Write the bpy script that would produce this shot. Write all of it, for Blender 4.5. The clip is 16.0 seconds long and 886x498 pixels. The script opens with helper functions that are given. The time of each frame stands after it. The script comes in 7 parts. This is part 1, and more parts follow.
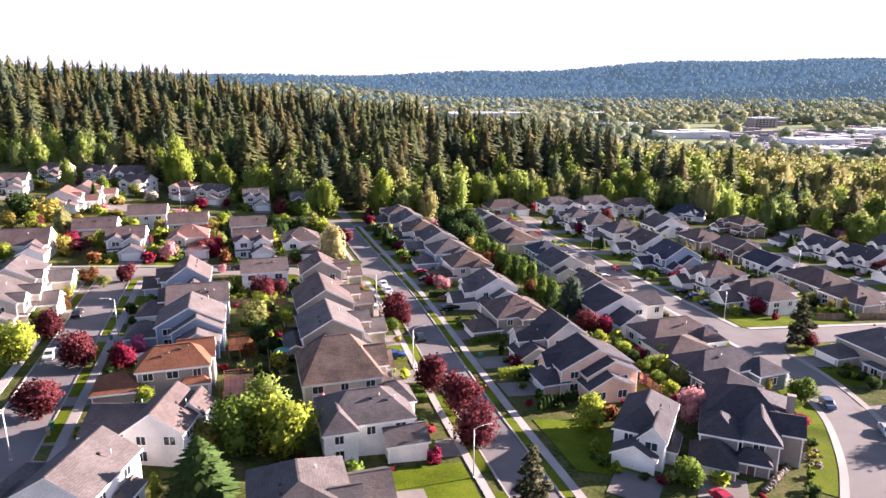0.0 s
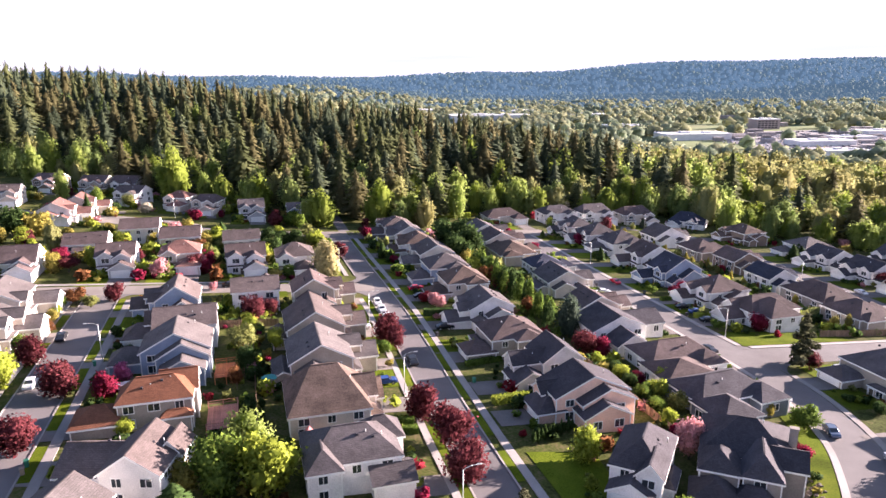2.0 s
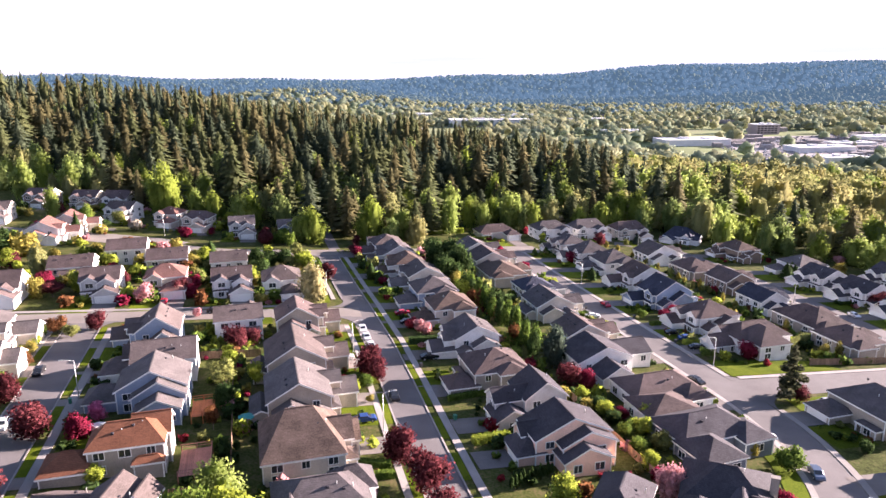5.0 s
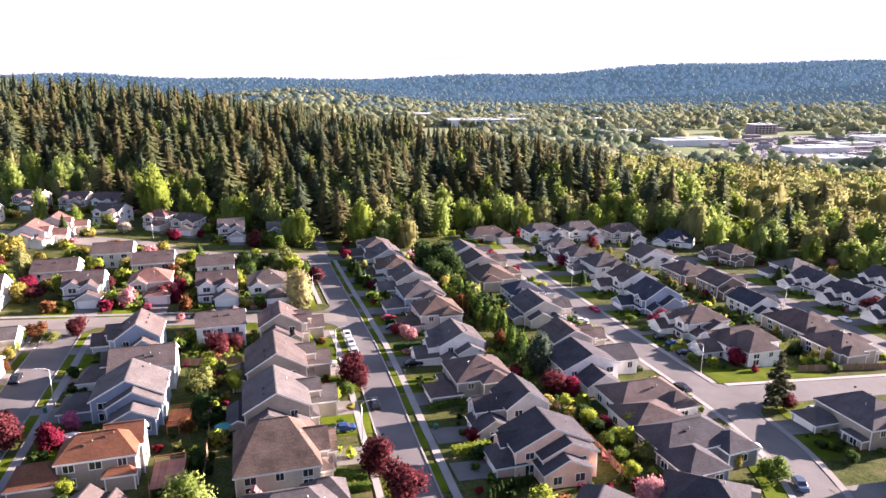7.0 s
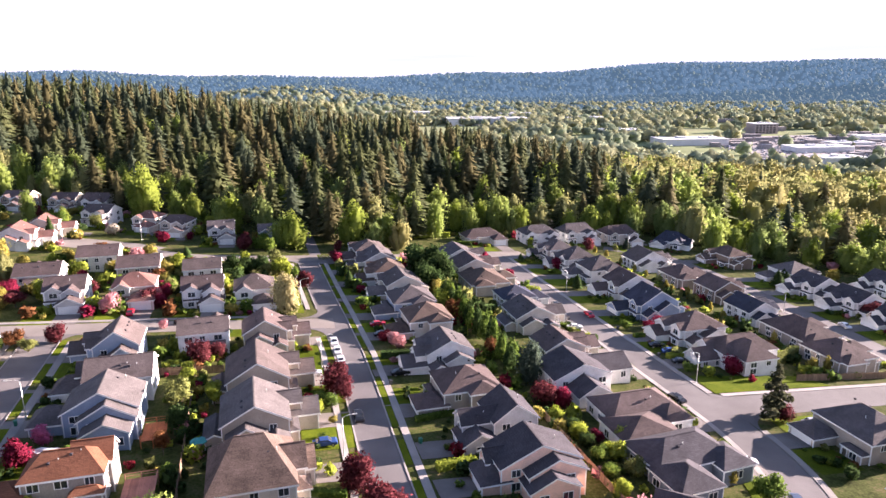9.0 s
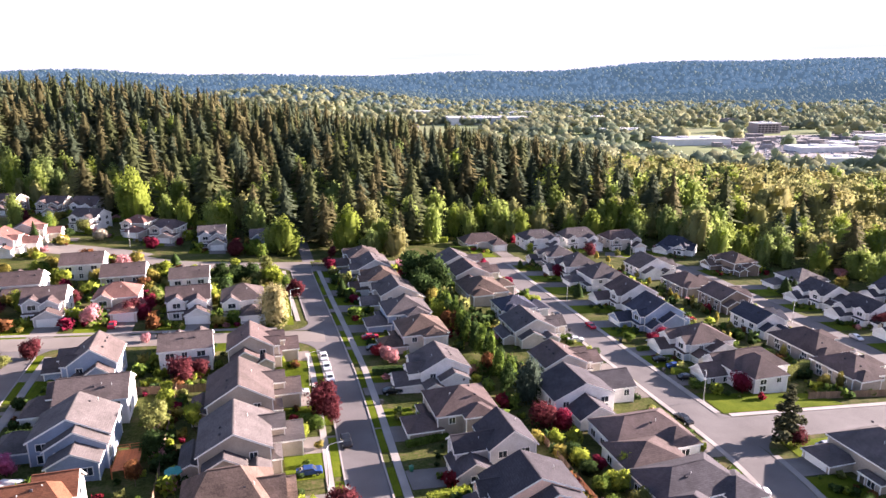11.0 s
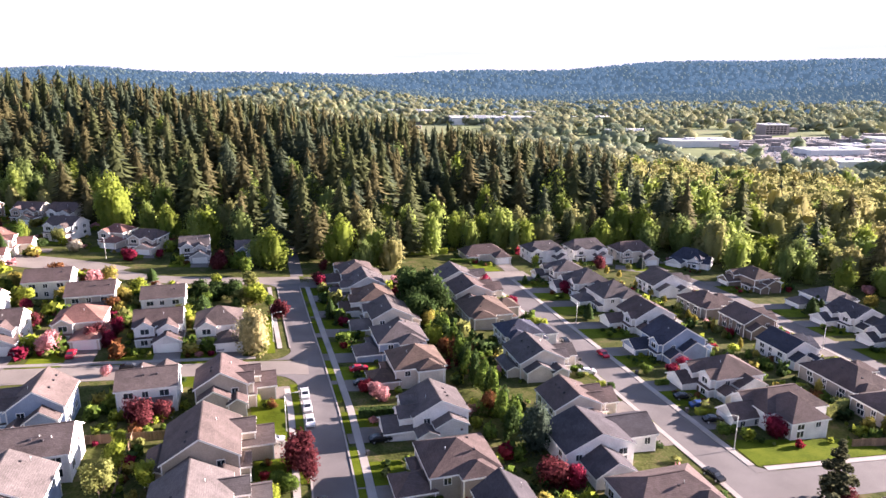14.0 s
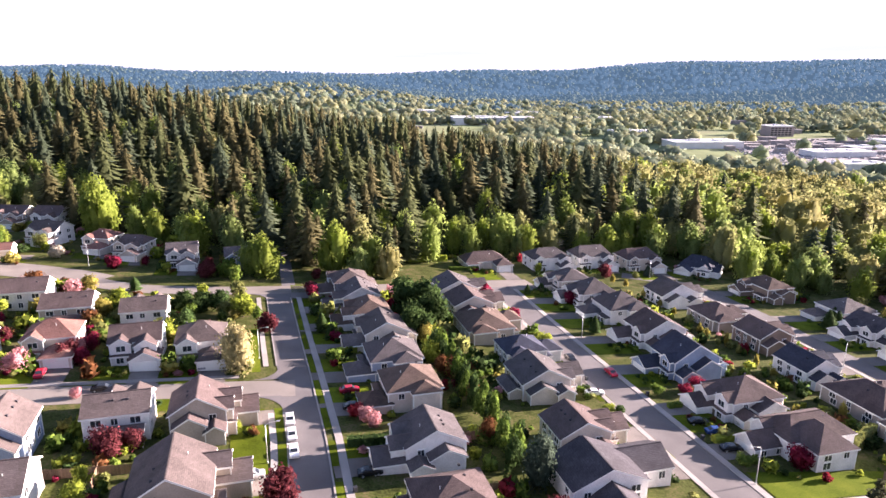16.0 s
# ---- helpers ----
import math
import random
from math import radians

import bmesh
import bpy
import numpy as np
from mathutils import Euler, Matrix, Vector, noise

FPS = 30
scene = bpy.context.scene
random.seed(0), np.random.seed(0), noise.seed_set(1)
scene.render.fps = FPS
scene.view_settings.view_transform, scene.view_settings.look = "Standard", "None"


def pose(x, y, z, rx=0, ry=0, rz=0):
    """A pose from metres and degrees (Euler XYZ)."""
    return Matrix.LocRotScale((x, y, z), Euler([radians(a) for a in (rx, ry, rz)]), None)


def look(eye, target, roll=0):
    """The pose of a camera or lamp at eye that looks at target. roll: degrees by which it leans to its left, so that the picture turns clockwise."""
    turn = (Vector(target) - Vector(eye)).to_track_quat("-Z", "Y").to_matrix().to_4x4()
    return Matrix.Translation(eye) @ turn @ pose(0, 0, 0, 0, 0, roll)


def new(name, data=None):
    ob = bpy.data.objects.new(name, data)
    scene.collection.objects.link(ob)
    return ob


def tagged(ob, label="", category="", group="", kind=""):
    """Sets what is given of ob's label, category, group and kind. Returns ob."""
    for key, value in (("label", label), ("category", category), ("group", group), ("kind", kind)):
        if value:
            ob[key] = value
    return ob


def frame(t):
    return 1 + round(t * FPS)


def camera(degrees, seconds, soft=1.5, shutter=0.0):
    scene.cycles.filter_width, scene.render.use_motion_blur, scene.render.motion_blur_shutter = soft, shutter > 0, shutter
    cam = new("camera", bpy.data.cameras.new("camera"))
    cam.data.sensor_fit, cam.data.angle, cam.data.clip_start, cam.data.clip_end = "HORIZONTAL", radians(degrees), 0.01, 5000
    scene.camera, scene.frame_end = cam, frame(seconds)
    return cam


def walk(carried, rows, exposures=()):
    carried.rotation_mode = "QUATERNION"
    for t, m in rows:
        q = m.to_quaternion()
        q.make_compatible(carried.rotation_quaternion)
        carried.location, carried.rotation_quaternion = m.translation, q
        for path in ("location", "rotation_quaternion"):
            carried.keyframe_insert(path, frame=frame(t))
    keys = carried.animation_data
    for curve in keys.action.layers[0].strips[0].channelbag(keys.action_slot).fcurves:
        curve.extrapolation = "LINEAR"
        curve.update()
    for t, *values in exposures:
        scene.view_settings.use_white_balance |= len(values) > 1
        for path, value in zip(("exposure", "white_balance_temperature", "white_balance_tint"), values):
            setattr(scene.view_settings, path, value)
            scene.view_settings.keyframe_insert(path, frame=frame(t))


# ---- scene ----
cam = camera(66.0, 16.0)

# seconds, eye x y z, yaw, pitch, roll
PATH = [
    (0, 0.00, 0.00, 56.32, 0.00, -14.62, -0.09),
    (0.5, 0.51, 1.33, 56.76, 0.05, -14.61, 0.01),
    (1, 0.98, 2.51, 57.41, 0.13, -14.61, 0.09),
    (1.5, 1.50, 3.63, 58.37, 0.18, -14.59, 0.15),
    (2, 2.03, 4.61, 59.50, 0.21, -14.57, 0.17),
    (2.5, 2.57, 5.35, 60.56, 0.23, -14.55, 0.20),
    (3, 3.13, 6.02, 61.76, 0.26, -14.54, 0.21),
    (3.5, 3.66, 6.65, 62.78, 0.30, -14.51, 0.22),
    (4, 4.30, 7.24, 63.76, 0.32, -14.48, 0.22),
    (4.5, 5.08, 7.72, 64.69, 0.30, -14.44, 0.20),
    (5, 5.97, 7.96, 65.39, 0.30, -14.43, 0.14),
    (7.5, 10.34, 10.93, 66.44, 0.24, -14.52, 0.09),
    (8, 11.04, 12.01, 66.58, 0.23, -14.56, 0.07),
    (8.5, 11.64, 13.32, 66.89, 0.24, -14.61, 0.01),
    (9, 12.33, 14.86, 66.99, 0.28, -14.64, 0.01),
    (11.5, 13.95, 25.80, 68.14, 0.39, -14.78, -0.05),
    (12, 14.17, 28.74, 68.34, 0.43, -14.80, -0.10),
    (12.5, 14.38, 32.08, 68.51, 0.48, -14.82, -0.13),
    (13, 14.49, 35.59, 68.56, 0.50, -14.84, -0.18),
    (13.5, 14.62, 39.00, 68.58, 0.53, -14.85, -0.26),
    (14, 14.83, 42.46, 68.60, 0.58, -14.87, -0.31),
    (14.5, 15.09, 45.82, 68.55, 0.64, -14.89, -0.32),
    (15, 15.30, 48.86, 68.58, 0.67, -14.89, -0.37),
    (15.5, 15.49, 51.63, 68.53, 0.70, -14.89, -0.41),
    (16, 15.62, 54.06, 68.47, 0.71, -14.89, -0.48),
]


def flown(x, y, z, yaw, pitch, roll):
    return pose(x, y, z, 0, 0, yaw) @ pose(0, 0, 0, 90 + pitch) @ pose(0, 0, 0, 0, 0, -roll)


walk(cam, [(r[0], flown(*r[1:])) for r in PATH], exposures=[(0, 2.66, 6500, 31)])

# ---------------------------------------------------------------- light
SUN_AZ, SUN_EL = radians(22), radians(12.8)      # azimuth from +x towards +y
world = bpy.data.worlds.new("world")
scene.world = world
world.use_nodes = True
wn = world.node_tree
sky = wn.nodes.new("ShaderNodeTexSky")
sky.sky_type = "NISHITA"
sky.sun_disc = False
sky.sun_elevation = SUN_EL
sky.sun_rotation = radians(90) - SUN_AZ
sky.air_density, sky.dust_density, sky.ozone_density = 1.0, 0.6, 1.5
# white haze that thickens towards the horizon, all round, with thin streaks of cloud
coord = wn.nodes.new("ShaderNodeTexCoord")
split = wn.nodes.new("ShaderNodeSeparateXYZ")
wn.links.new(coord.outputs["Generated"], split.inputs[0])
streak = wn.nodes.new("ShaderNodeTexNoise")
streak.inputs["Scale"].default_value, streak.inputs["Detail"].default_value = 3.0, 5
squash = wn.nodes.new("ShaderNodeMapping")
squash.inputs["Scale"].default_value = (1.2, 1.2, 22)
wn.links.new(coord.outputs["Generated"], squash.inputs[0])
wn.links.new(squash.outputs[0], streak.inputs["Vector"])
rise = wn.nodes.new("ShaderNodeMath")
rise.operation, rise.inputs[1].default_value, rise.inputs[2].default_value = "MULTIPLY_ADD", -0.16, 0.08
wn.links.new(streak.outputs["Fac"], rise.inputs[0])
height = wn.nodes.new("ShaderNodeMath")
height.operation = "ADD"
wn.links.new(split.outputs[2], height.inputs[0])
wn.links.new(rise.outputs[0], height.inputs[1])
haze = wn.nodes.new("ShaderNodeMapRange")
haze.interpolation_type = "SMOOTHSTEP"
haze.inputs["From Min"].default_value, haze.inputs["From Max"].default_value = 0.36, 0.10
wn.links.new(height.outputs[0], haze.inputs["Value"])
dim = wn.nodes.new("ShaderNodeVectorMath")
dim.operation = "SCALE"
dim.inputs["Scale"].default_value = 0.055
wn.links.new(sky.outputs[0], dim.inputs[0])
blend = wn.nodes.new("ShaderNodeMix")
blend.data_type = "RGBA"
blend.inputs["B"].default_value = (0.197, 0.203, 0.228, 1)
wn.links.new(haze.outputs[0], blend.inputs["Factor"])
wn.links.new(dim.outputs[0], blend.inputs["A"])
# pale blue rifts low in the haze
rift = wn.nodes.new("ShaderNodeMapRange")
rift.interpolation_type = "SMOOTHSTEP"
rift.inputs["From Min"].default_value, rift.inputs["From Max"].default_value = 0.50, 0.66
wn.links.new(streak.outputs["Fac"], rift.inputs["Value"])
low_sky = wn.nodes.new("ShaderNodeMapRange")
low_sky.interpolation_type = "SMOOTHSTEP"
low_sky.inputs["From Min"].default_value, low_sky.inputs["From Max"].default_value = 0.10, 0.02
wn.links.new(split.outputs[2], low_sky.inputs["Value"])
both = wn.nodes.new("ShaderNodeMath")
both.operation = "MULTIPLY"
wn.links.new(rift.outputs[0], both.inputs[0])
wn.links.new(low_sky.outputs[0], both.inputs[1])
rifts = wn.nodes.new("ShaderNodeMix")
rifts.data_type = "RGBA"
rifts.inputs["B"].default_value = (0.140, 0.162, 0.195, 1)
wn.links.new(both.outputs[0], rifts.inputs["Factor"])
wn.links.new(blend.outputs["Result"], rifts.inputs["A"])
wn.links.new(rifts.outputs["Result"], wn.nodes["Background"].inputs["Color"])
wn.nodes["Background"].inputs["Strength"].default_value = 1.0
sun = new("sun", bpy.data.lights.new("sun", "SUN"))
sun.data.energy, sun.data.angle, sun.data.color = 5.0, radians(0.55), (1.0, 0.905, 0.765)
toward = Vector((math.cos(SUN_EL) * math.cos(SUN_AZ), math.cos(SUN_EL) * math.sin(SUN_AZ), math.sin(SUN_EL)))
sun.matrix_world = look(toward * 300, (0, 0, 0))

# ---------------------------------------------------------------- the lie of the land
STREET = radians(16.3)                          # the streets run this far left of +y
CU, SU = math.cos(STREET), math.sin(STREET)


def W(u, v):
    """Plan place from the street grid: u across the streets, v along them."""
    return u * CU - v * SU, u * SU + v * CU


def plane(x, y):
    return 0.6 - 0.065 * (x + 3) - 0.035 * (y - 130)


def smooth(a, b, t):
    t = min(1.0, max(0.0, (t - a) / (b - a)))
    return t * t * (3 - 2 * t)


def land(x, y):
    """Height of the ground: a tilted shelf, a wooded hill behind it, a valley beyond."""
    z = plane(max(-400, min(x, 330)), max(-200, min(y, 420)))
    far = smooth(430, 900, y + 0.5 * x)
    z = z * (1 - far) - 48 * far
    z += 21 * math.exp(-((x + 250) / 330) ** 2) * smooth(345, 520, y) * (1 - smooth(750, 1300, y))
    z += 100 * smooth(2300, 3700, y + 0.25 * (x - 600)) * smooth(300, 2300, x)
    z += (80 + 16 * math.sin(x / 520) + 8 * math.sin(x / 190 + 1)) * smooth(3000, 4300, y)
    z += 52 * math.exp(-((x + 480) / 330) ** 2) * smooth(1500, 2300, y) * (1 - 0.9 * smooth(2500, 3600, y))
    return z


# ---------------------------------------------------------------- materials
def ramp(nt, fac, stops):
    r = nt.nodes.new("ShaderNodeValToRGB")
    els = r.color_ramp.elements
    while len(els) < len(stops):
        els.new(0.5)
    for e, (p, c) in zip(els, stops):
        e.position, e.color = p, (*c, 1)
    nt.links.new(fac, r.inputs[0])
    return r.outputs[0]


def tint(c, k):
    return tuple(min(1.0, max(0.0, a * k)) for a in c)


def surface(name, colour, rough=0.8, scale=1.5, spread=0.25, bump=0.3, bump_scale=12.0, metal=0.0, random_by="object",
            second=None, spec=0.3, sheen=0.0, translucent=0.0):
    """A weathered surface: broad stains, fine grain, a shade of its own for each piece, relief."""
    m = bpy.data.materials.new(name)
    m.use_nodes = True
    nt = m.node_tree
    b = nt.nodes["Principled BSDF"]
    tc = nt.nodes.new("ShaderNodeNewGeometry")
    big = nt.nodes.new("ShaderNodeTexNoise")
    big.inputs["Scale"].default_value, big.inputs["Detail"].default_value = scale * 0.25, 4
    fine = nt.nodes.new("ShaderNodeTexNoise")
    fine.inputs["Scale"].default_value, fine.inputs["Detail"].default_value = bump_scale, 5
    nt.links.new(tc.outputs["Position"], big.inputs["Vector"])
    nt.links.new(tc.outputs["Position"], fine.inputs["Vector"])
    add = nt.nodes.new("ShaderNodeMath")
    add.operation = "MULTIPLY_ADD"
    add.inputs[1].default_value = 0.5
    nt.links.new(fine.outputs["Fac"], add.inputs[0])
    half = nt.nodes.new("ShaderNodeMath")
    half.operation = "MULTIPLY"
    half.inputs[1].default_value = 0.5
    nt.links.new(big.outputs["Fac"], half.inputs[0])
    nt.links.new(half.outputs[0], add.inputs[2])
    c2 = second or tint(colour, 1 + spread)
    col = ramp(nt, add.outputs[0], [(0.36, tint(colour, 1 - spread)), (0.5, colour), (0.64, c2)])
    if random_by:
        if random_by == "object":
            rnd = nt.nodes.new("ShaderNodeObjectInfo").outputs["Random"]
        else:
            rnd = tc.outputs["Random Per Island"]
        hsv = nt.nodes.new("ShaderNodeHueSaturation")
        mr = nt.nodes.new("ShaderNodeMapRange")
        mr.inputs["To Min"].default_value, mr.inputs["To Max"].default_value = 1 - spread * 0.6, 1 + spread * 0.6
        nt.links.new(rnd, mr.inputs["Value"])
        nt.links.new(mr.outputs[0], hsv.inputs["Value"])
        nt.links.new(col, hsv.inputs["Color"])
        col = hsv.outputs[0]
    nt.links.new(col, b.inputs["Base Color"])
    b.inputs["Roughness"].default_value, b.inputs["Metallic"].default_value = rough, metal
    b.inputs["Specular IOR Level"].default_value = spec
    if bump:
        bp = nt.nodes.new("ShaderNodeBump")
        bp.inputs["Strength"].default_value, bp.inputs["Distance"].default_value = bump, 0.05
        nt.links.new(fine.outputs["Fac"], bp.inputs["Height"])
        nt.links.new(bp.outputs[0], b.inputs["Normal"])
    if translucent:
        tr = nt.nodes.new("ShaderNodeBsdfTranslucent")
        nt.links.new(col, tr.inputs["Color"])
        mix = nt.nodes.new("ShaderNodeMixShader")
        mix.inputs[0].default_value = translucent
        nt.links.new(b.outputs[0], mix.inputs[1])
        nt.links.new(tr.outputs[0], mix.inputs[2])
        nt.links.new(mix.outputs[0], nt.nodes["Material Output"].inputs["Surface"])
    return m


def coursed(name, colour, course, rough=0.85, spread=0.22, lap=0.25, across=0.0, spec=0.12):
    """Courses of boards or shingles: lines at even heights, tabs of differing shade, relief at the laps."""
    m = surface(name, colour, rough, 1.2, spread, 0.0, 6.0, spec=spec)
    nt = m.node_tree
    b = nt.nodes["Principled BSDF"]
    tc = nt.nodes.new("ShaderNodeTexCoord")
    sep = nt.nodes.new("ShaderNodeSeparateXYZ")
    nt.links.new(tc.outputs["Object"], sep.inputs[0])
    if across:
        br = nt.nodes.new("ShaderNodeTexBrick")
        br.inputs["Scale"].default_value = 1.0
        br.inputs["Brick Width"].default_value, br.inputs["Row Height"].default_value = across, course
        br.inputs["Mortar Size"].default_value = 0.012
        br.inputs["Color1"].default_value, br.inputs["Color2"].default_value = (0.72, 0.72, 0.72, 1), (1.2, 1.2, 1.2, 1)
        br.inputs["Mortar"].default_value = (0.45, 0.45, 0.45, 1)
        sm = nt.nodes.new("ShaderNodeMath")
        sm.operation = "ADD"
        nt.links.new(sep.outputs[0], sm.inputs[0])
        nt.links.new(sep.outputs[1], sm.inputs[1])
        cb = nt.nodes.new("ShaderNodeCombineXYZ")
        nt.links.new(sm.outputs[0], cb.inputs[0])
        nt.links.new(sep.outputs[2], cb.inputs[1])
        nt.links.new(cb.outputs[0], br.inputs["Vector"])
        mul = nt.nodes.new("ShaderNodeMix")
        mul.data_type, mul.blend_type = "RGBA", "MULTIPLY"
        mul.inputs["Factor"].default_value = 0.55
        old = b.inputs["Base Color"].links[0].from_socket
        nt.links.new(old, mul.inputs["A"])
        nt.links.new(br.outputs["Color"], mul.inputs["B"])
        nt.links.new(mul.outputs["Result"], b.inputs["Base Color"])
        height = br.outputs["Fac"]
        strength = -0.6
    else:
        wv = nt.nodes.new("ShaderNodeMath")
        wv.operation = "MULTIPLY"
        wv.inputs[1].default_value = 1 / course
        nt.links.new(sep.outputs[2], wv.inputs[0])
        fr = nt.nodes.new("ShaderNodeMath")
        fr.operation = "FRACT"
        nt.links.new(wv.outputs[0], fr.inputs[0])
        height = fr.outputs[0]
        strength = 0.5
    bp = nt.nodes.new("ShaderNodeBump")
    bp.inputs["Strength"].default_value, bp.inputs["Distance"].default_value = abs(strength), 0.03
    bp.invert = strength < 0
    nt.links.new(height, bp.inputs["Height"])
    nt.links.new(bp.outputs[0], b.inputs["Normal"])
    return m


def leafy(name, colour, spread=0.45, second=None, trans=0.42):
    return surface(name, colour, 0.9, 0.5, spread, 0.0, 1.2, random_by="island", second=second, spec=0.04, translucent=trans)


ASPHALT = surface("asphalt", (0.130, 0.119, 0.120), 0.85, 0.5, 0.22, 0.25, 18, random_by="", spec=0.12)
# paler, warmer copy of ASPHALT: low sunlight on the road put into its colour
SUNLIT_ASPHALT = surface("sunlit_asphalt", (0.185, 0.163, 0.148), 0.85, 0.5, 0.2, 0.25, 18, random_by="", spec=0.12)
CONCRETE = surface("concrete", (0.262, 0.240, 0.228), 0.9, 0.8, 0.2, 0.2, 10, spec=0.1)
DRIVE = surface("drive_concrete", (0.158, 0.140, 0.131), 0.9, 0.8, 0.24, 0.2, 10, spec=0.1)
GRASS = surface("grass", (0.070, 0.098, 0.008), 0.9, 0.7, 0.45, 0.6, 5, second=(0.112, 0.128, 0.014), spec=0.02)
YARD = surface("yard", (0.060, 0.072, 0.020), 0.95, 1.2, 0.55, 0.6, 2.2, random_by="", second=(0.112, 0.090, 0.046), spec=0.03)
# valley floor: haze of the distance is mixed into this pale ground colour
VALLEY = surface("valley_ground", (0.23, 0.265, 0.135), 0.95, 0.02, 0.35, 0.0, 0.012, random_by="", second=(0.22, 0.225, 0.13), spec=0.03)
BARK = surface("bark", (0.10, 0.075, 0.055), 0.95, 3, 0.35, 0.6, 20)
WHITE = surface("white_trim", (0.78, 0.77, 0.74), 0.6, 1, 0.06, 0.05, 8)
GLASS = surface("window_glass", (0.03, 0.035, 0.042), 0.08, 1, 0.3, 0.0, 1, spec=0.7)
STEEL = surface("galvanised_steel", (0.52, 0.52, 0.50), 0.45, 2, 0.1, 0.05, 10, metal=0.6)
FENCE = surface("cedar_fence", (0.20, 0.13, 0.085), 0.9, 2, 0.35, 0.4, 14)
DECK = surface("red_deck", (0.30, 0.13, 0.10), 0.8, 2, 0.3, 0.3, 12)
ORANGE_DECK = surface("orange_deck", (0.46, 0.135, 0.05), 0.75, 2, 0.25, 0.3, 12)
ROCK = surface("garden_rock", (0.13, 0.105, 0.085), 0.9, 2, 0.35, 0.6, 5)
WALLS = {k: coursed("siding_" + k, c, 0.17) for k, c in dict(
    white=(0.70, 0.675, 0.655), cream=(0.54, 0.475, 0.41), beige=(0.40, 0.345, 0.29), taupe=(0.28, 0.245, 0.22), grey=(0.48, 0.48, 0.48),
    blue=(0.26, 0.32, 0.42), navy=(0.10, 0.13, 0.19), pink=(0.72, 0.47, 0.36), slate=(0.17, 0.19, 0.22), brown=(0.20, 0.15, 0.12)).items()}
ROOFS = {k: coursed("shingles_" + k, c, 0.16, 0.9, 0.28, across=0.42) for k, c in dict(
    grey=(0.093, 0.081, 0.083), dark=(0.062, 0.057, 0.065), navy=(0.042, 0.046, 0.066), taupe=(0.106, 0.084, 0.080), light=(0.106, 0.092, 0.091),
    brown=(0.104, 0.074, 0.062), orange=(0.185, 0.078, 0.046), red=(0.19, 0.10, 0.085), mauve=(0.100, 0.074, 0.071)).items()}
ROOFS["shake"] = coursed("cedar_shakes", (0.120, 0.086, 0.072), 0.34, 0.95, 0.5, 0.4, across=0.55)
LEAF = {k: leafy("leaves_" + k, *c) for k, c in dict(
    maple=((0.12, 0.030, 0.036), 0.45, (0.19, 0.055, 0.06)), crimson=((0.20, 0.02, 0.045), 0.4), lime=((0.265, 0.315, 0.045), 0.35),
    green=((0.10, 0.16, 0.030), 0.45, (0.19, 0.26, 0.045)), dark=((0.045, 0.078, 0.024), 0.45), blossom=((0.55, 0.27, 0.28), 0.3),
    pink=((0.60, 0.16, 0.30), 0.3), yellow=((0.29, 0.25, 0.06), 0.4), olive=((0.19, 0.205, 0.065), 0.4), blue=((0.06, 0.085, 0.06), 0.4),
    red=((0.23, 0.026, 0.038), 0.4), white=((0.5, 0.45, 0.36), 0.3), straw=((0.40, 0.35, 0.17), 0.3), bronze=((0.16, 0.07, 0.03), 0.4)).items()}
WOOD_FIR = leafy("fir_needles", (0.070, 0.084, 0.036), 0.3, (0.100, 0.106, 0.046), 0.36)
WOOD_GREEN = leafy("deep_leaves", (0.205, 0.27, 0.088), 0.2, (0.255, 0.32, 0.10), 0.66)
WOOD_OLIVE = leafy("olive_leaves", (0.27, 0.275, 0.11), 0.10, (0.30, 0.295, 0.12), 0.55)
FIR_BROWN = leafy("fir_needles_brown", (0.092, 0.086, 0.040), 0.3, (0.126, 0.110, 0.052), 0.36)
FIR_BLUE = leafy("fir_needles_blue", (0.054, 0.072, 0.044), 0.3, (0.080, 0.094, 0.052), 0.36)
WOOD_LIME = leafy("lime_leaves", (0.225, 0.285, 0.052), 0.2, (0.265, 0.32, 0.06), 0.62)
WOOD_LEAF = leafy("wood_leaves", (0.25, 0.32, 0.085), 0.2, (0.31, 0.37, 0.095), 0.68)
WOOD_GOLD = leafy("golden_leaves", (0.305, 0.288, 0.118), 0.08, (0.335, 0.308, 0.125), 0.6)
# valley leaves paler and bluer than near ones: distance haze put into the colour
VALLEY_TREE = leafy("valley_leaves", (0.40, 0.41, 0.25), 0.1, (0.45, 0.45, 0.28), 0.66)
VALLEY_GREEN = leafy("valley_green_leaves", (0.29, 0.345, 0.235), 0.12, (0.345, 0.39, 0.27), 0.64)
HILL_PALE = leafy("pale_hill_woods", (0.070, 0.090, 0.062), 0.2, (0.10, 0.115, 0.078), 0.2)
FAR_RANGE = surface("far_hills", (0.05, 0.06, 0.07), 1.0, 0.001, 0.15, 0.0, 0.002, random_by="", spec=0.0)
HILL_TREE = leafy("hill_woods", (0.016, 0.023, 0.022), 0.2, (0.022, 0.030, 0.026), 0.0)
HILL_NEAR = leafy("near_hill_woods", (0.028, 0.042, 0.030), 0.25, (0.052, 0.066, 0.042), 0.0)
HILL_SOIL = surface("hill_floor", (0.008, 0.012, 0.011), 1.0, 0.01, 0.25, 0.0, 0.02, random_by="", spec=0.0)
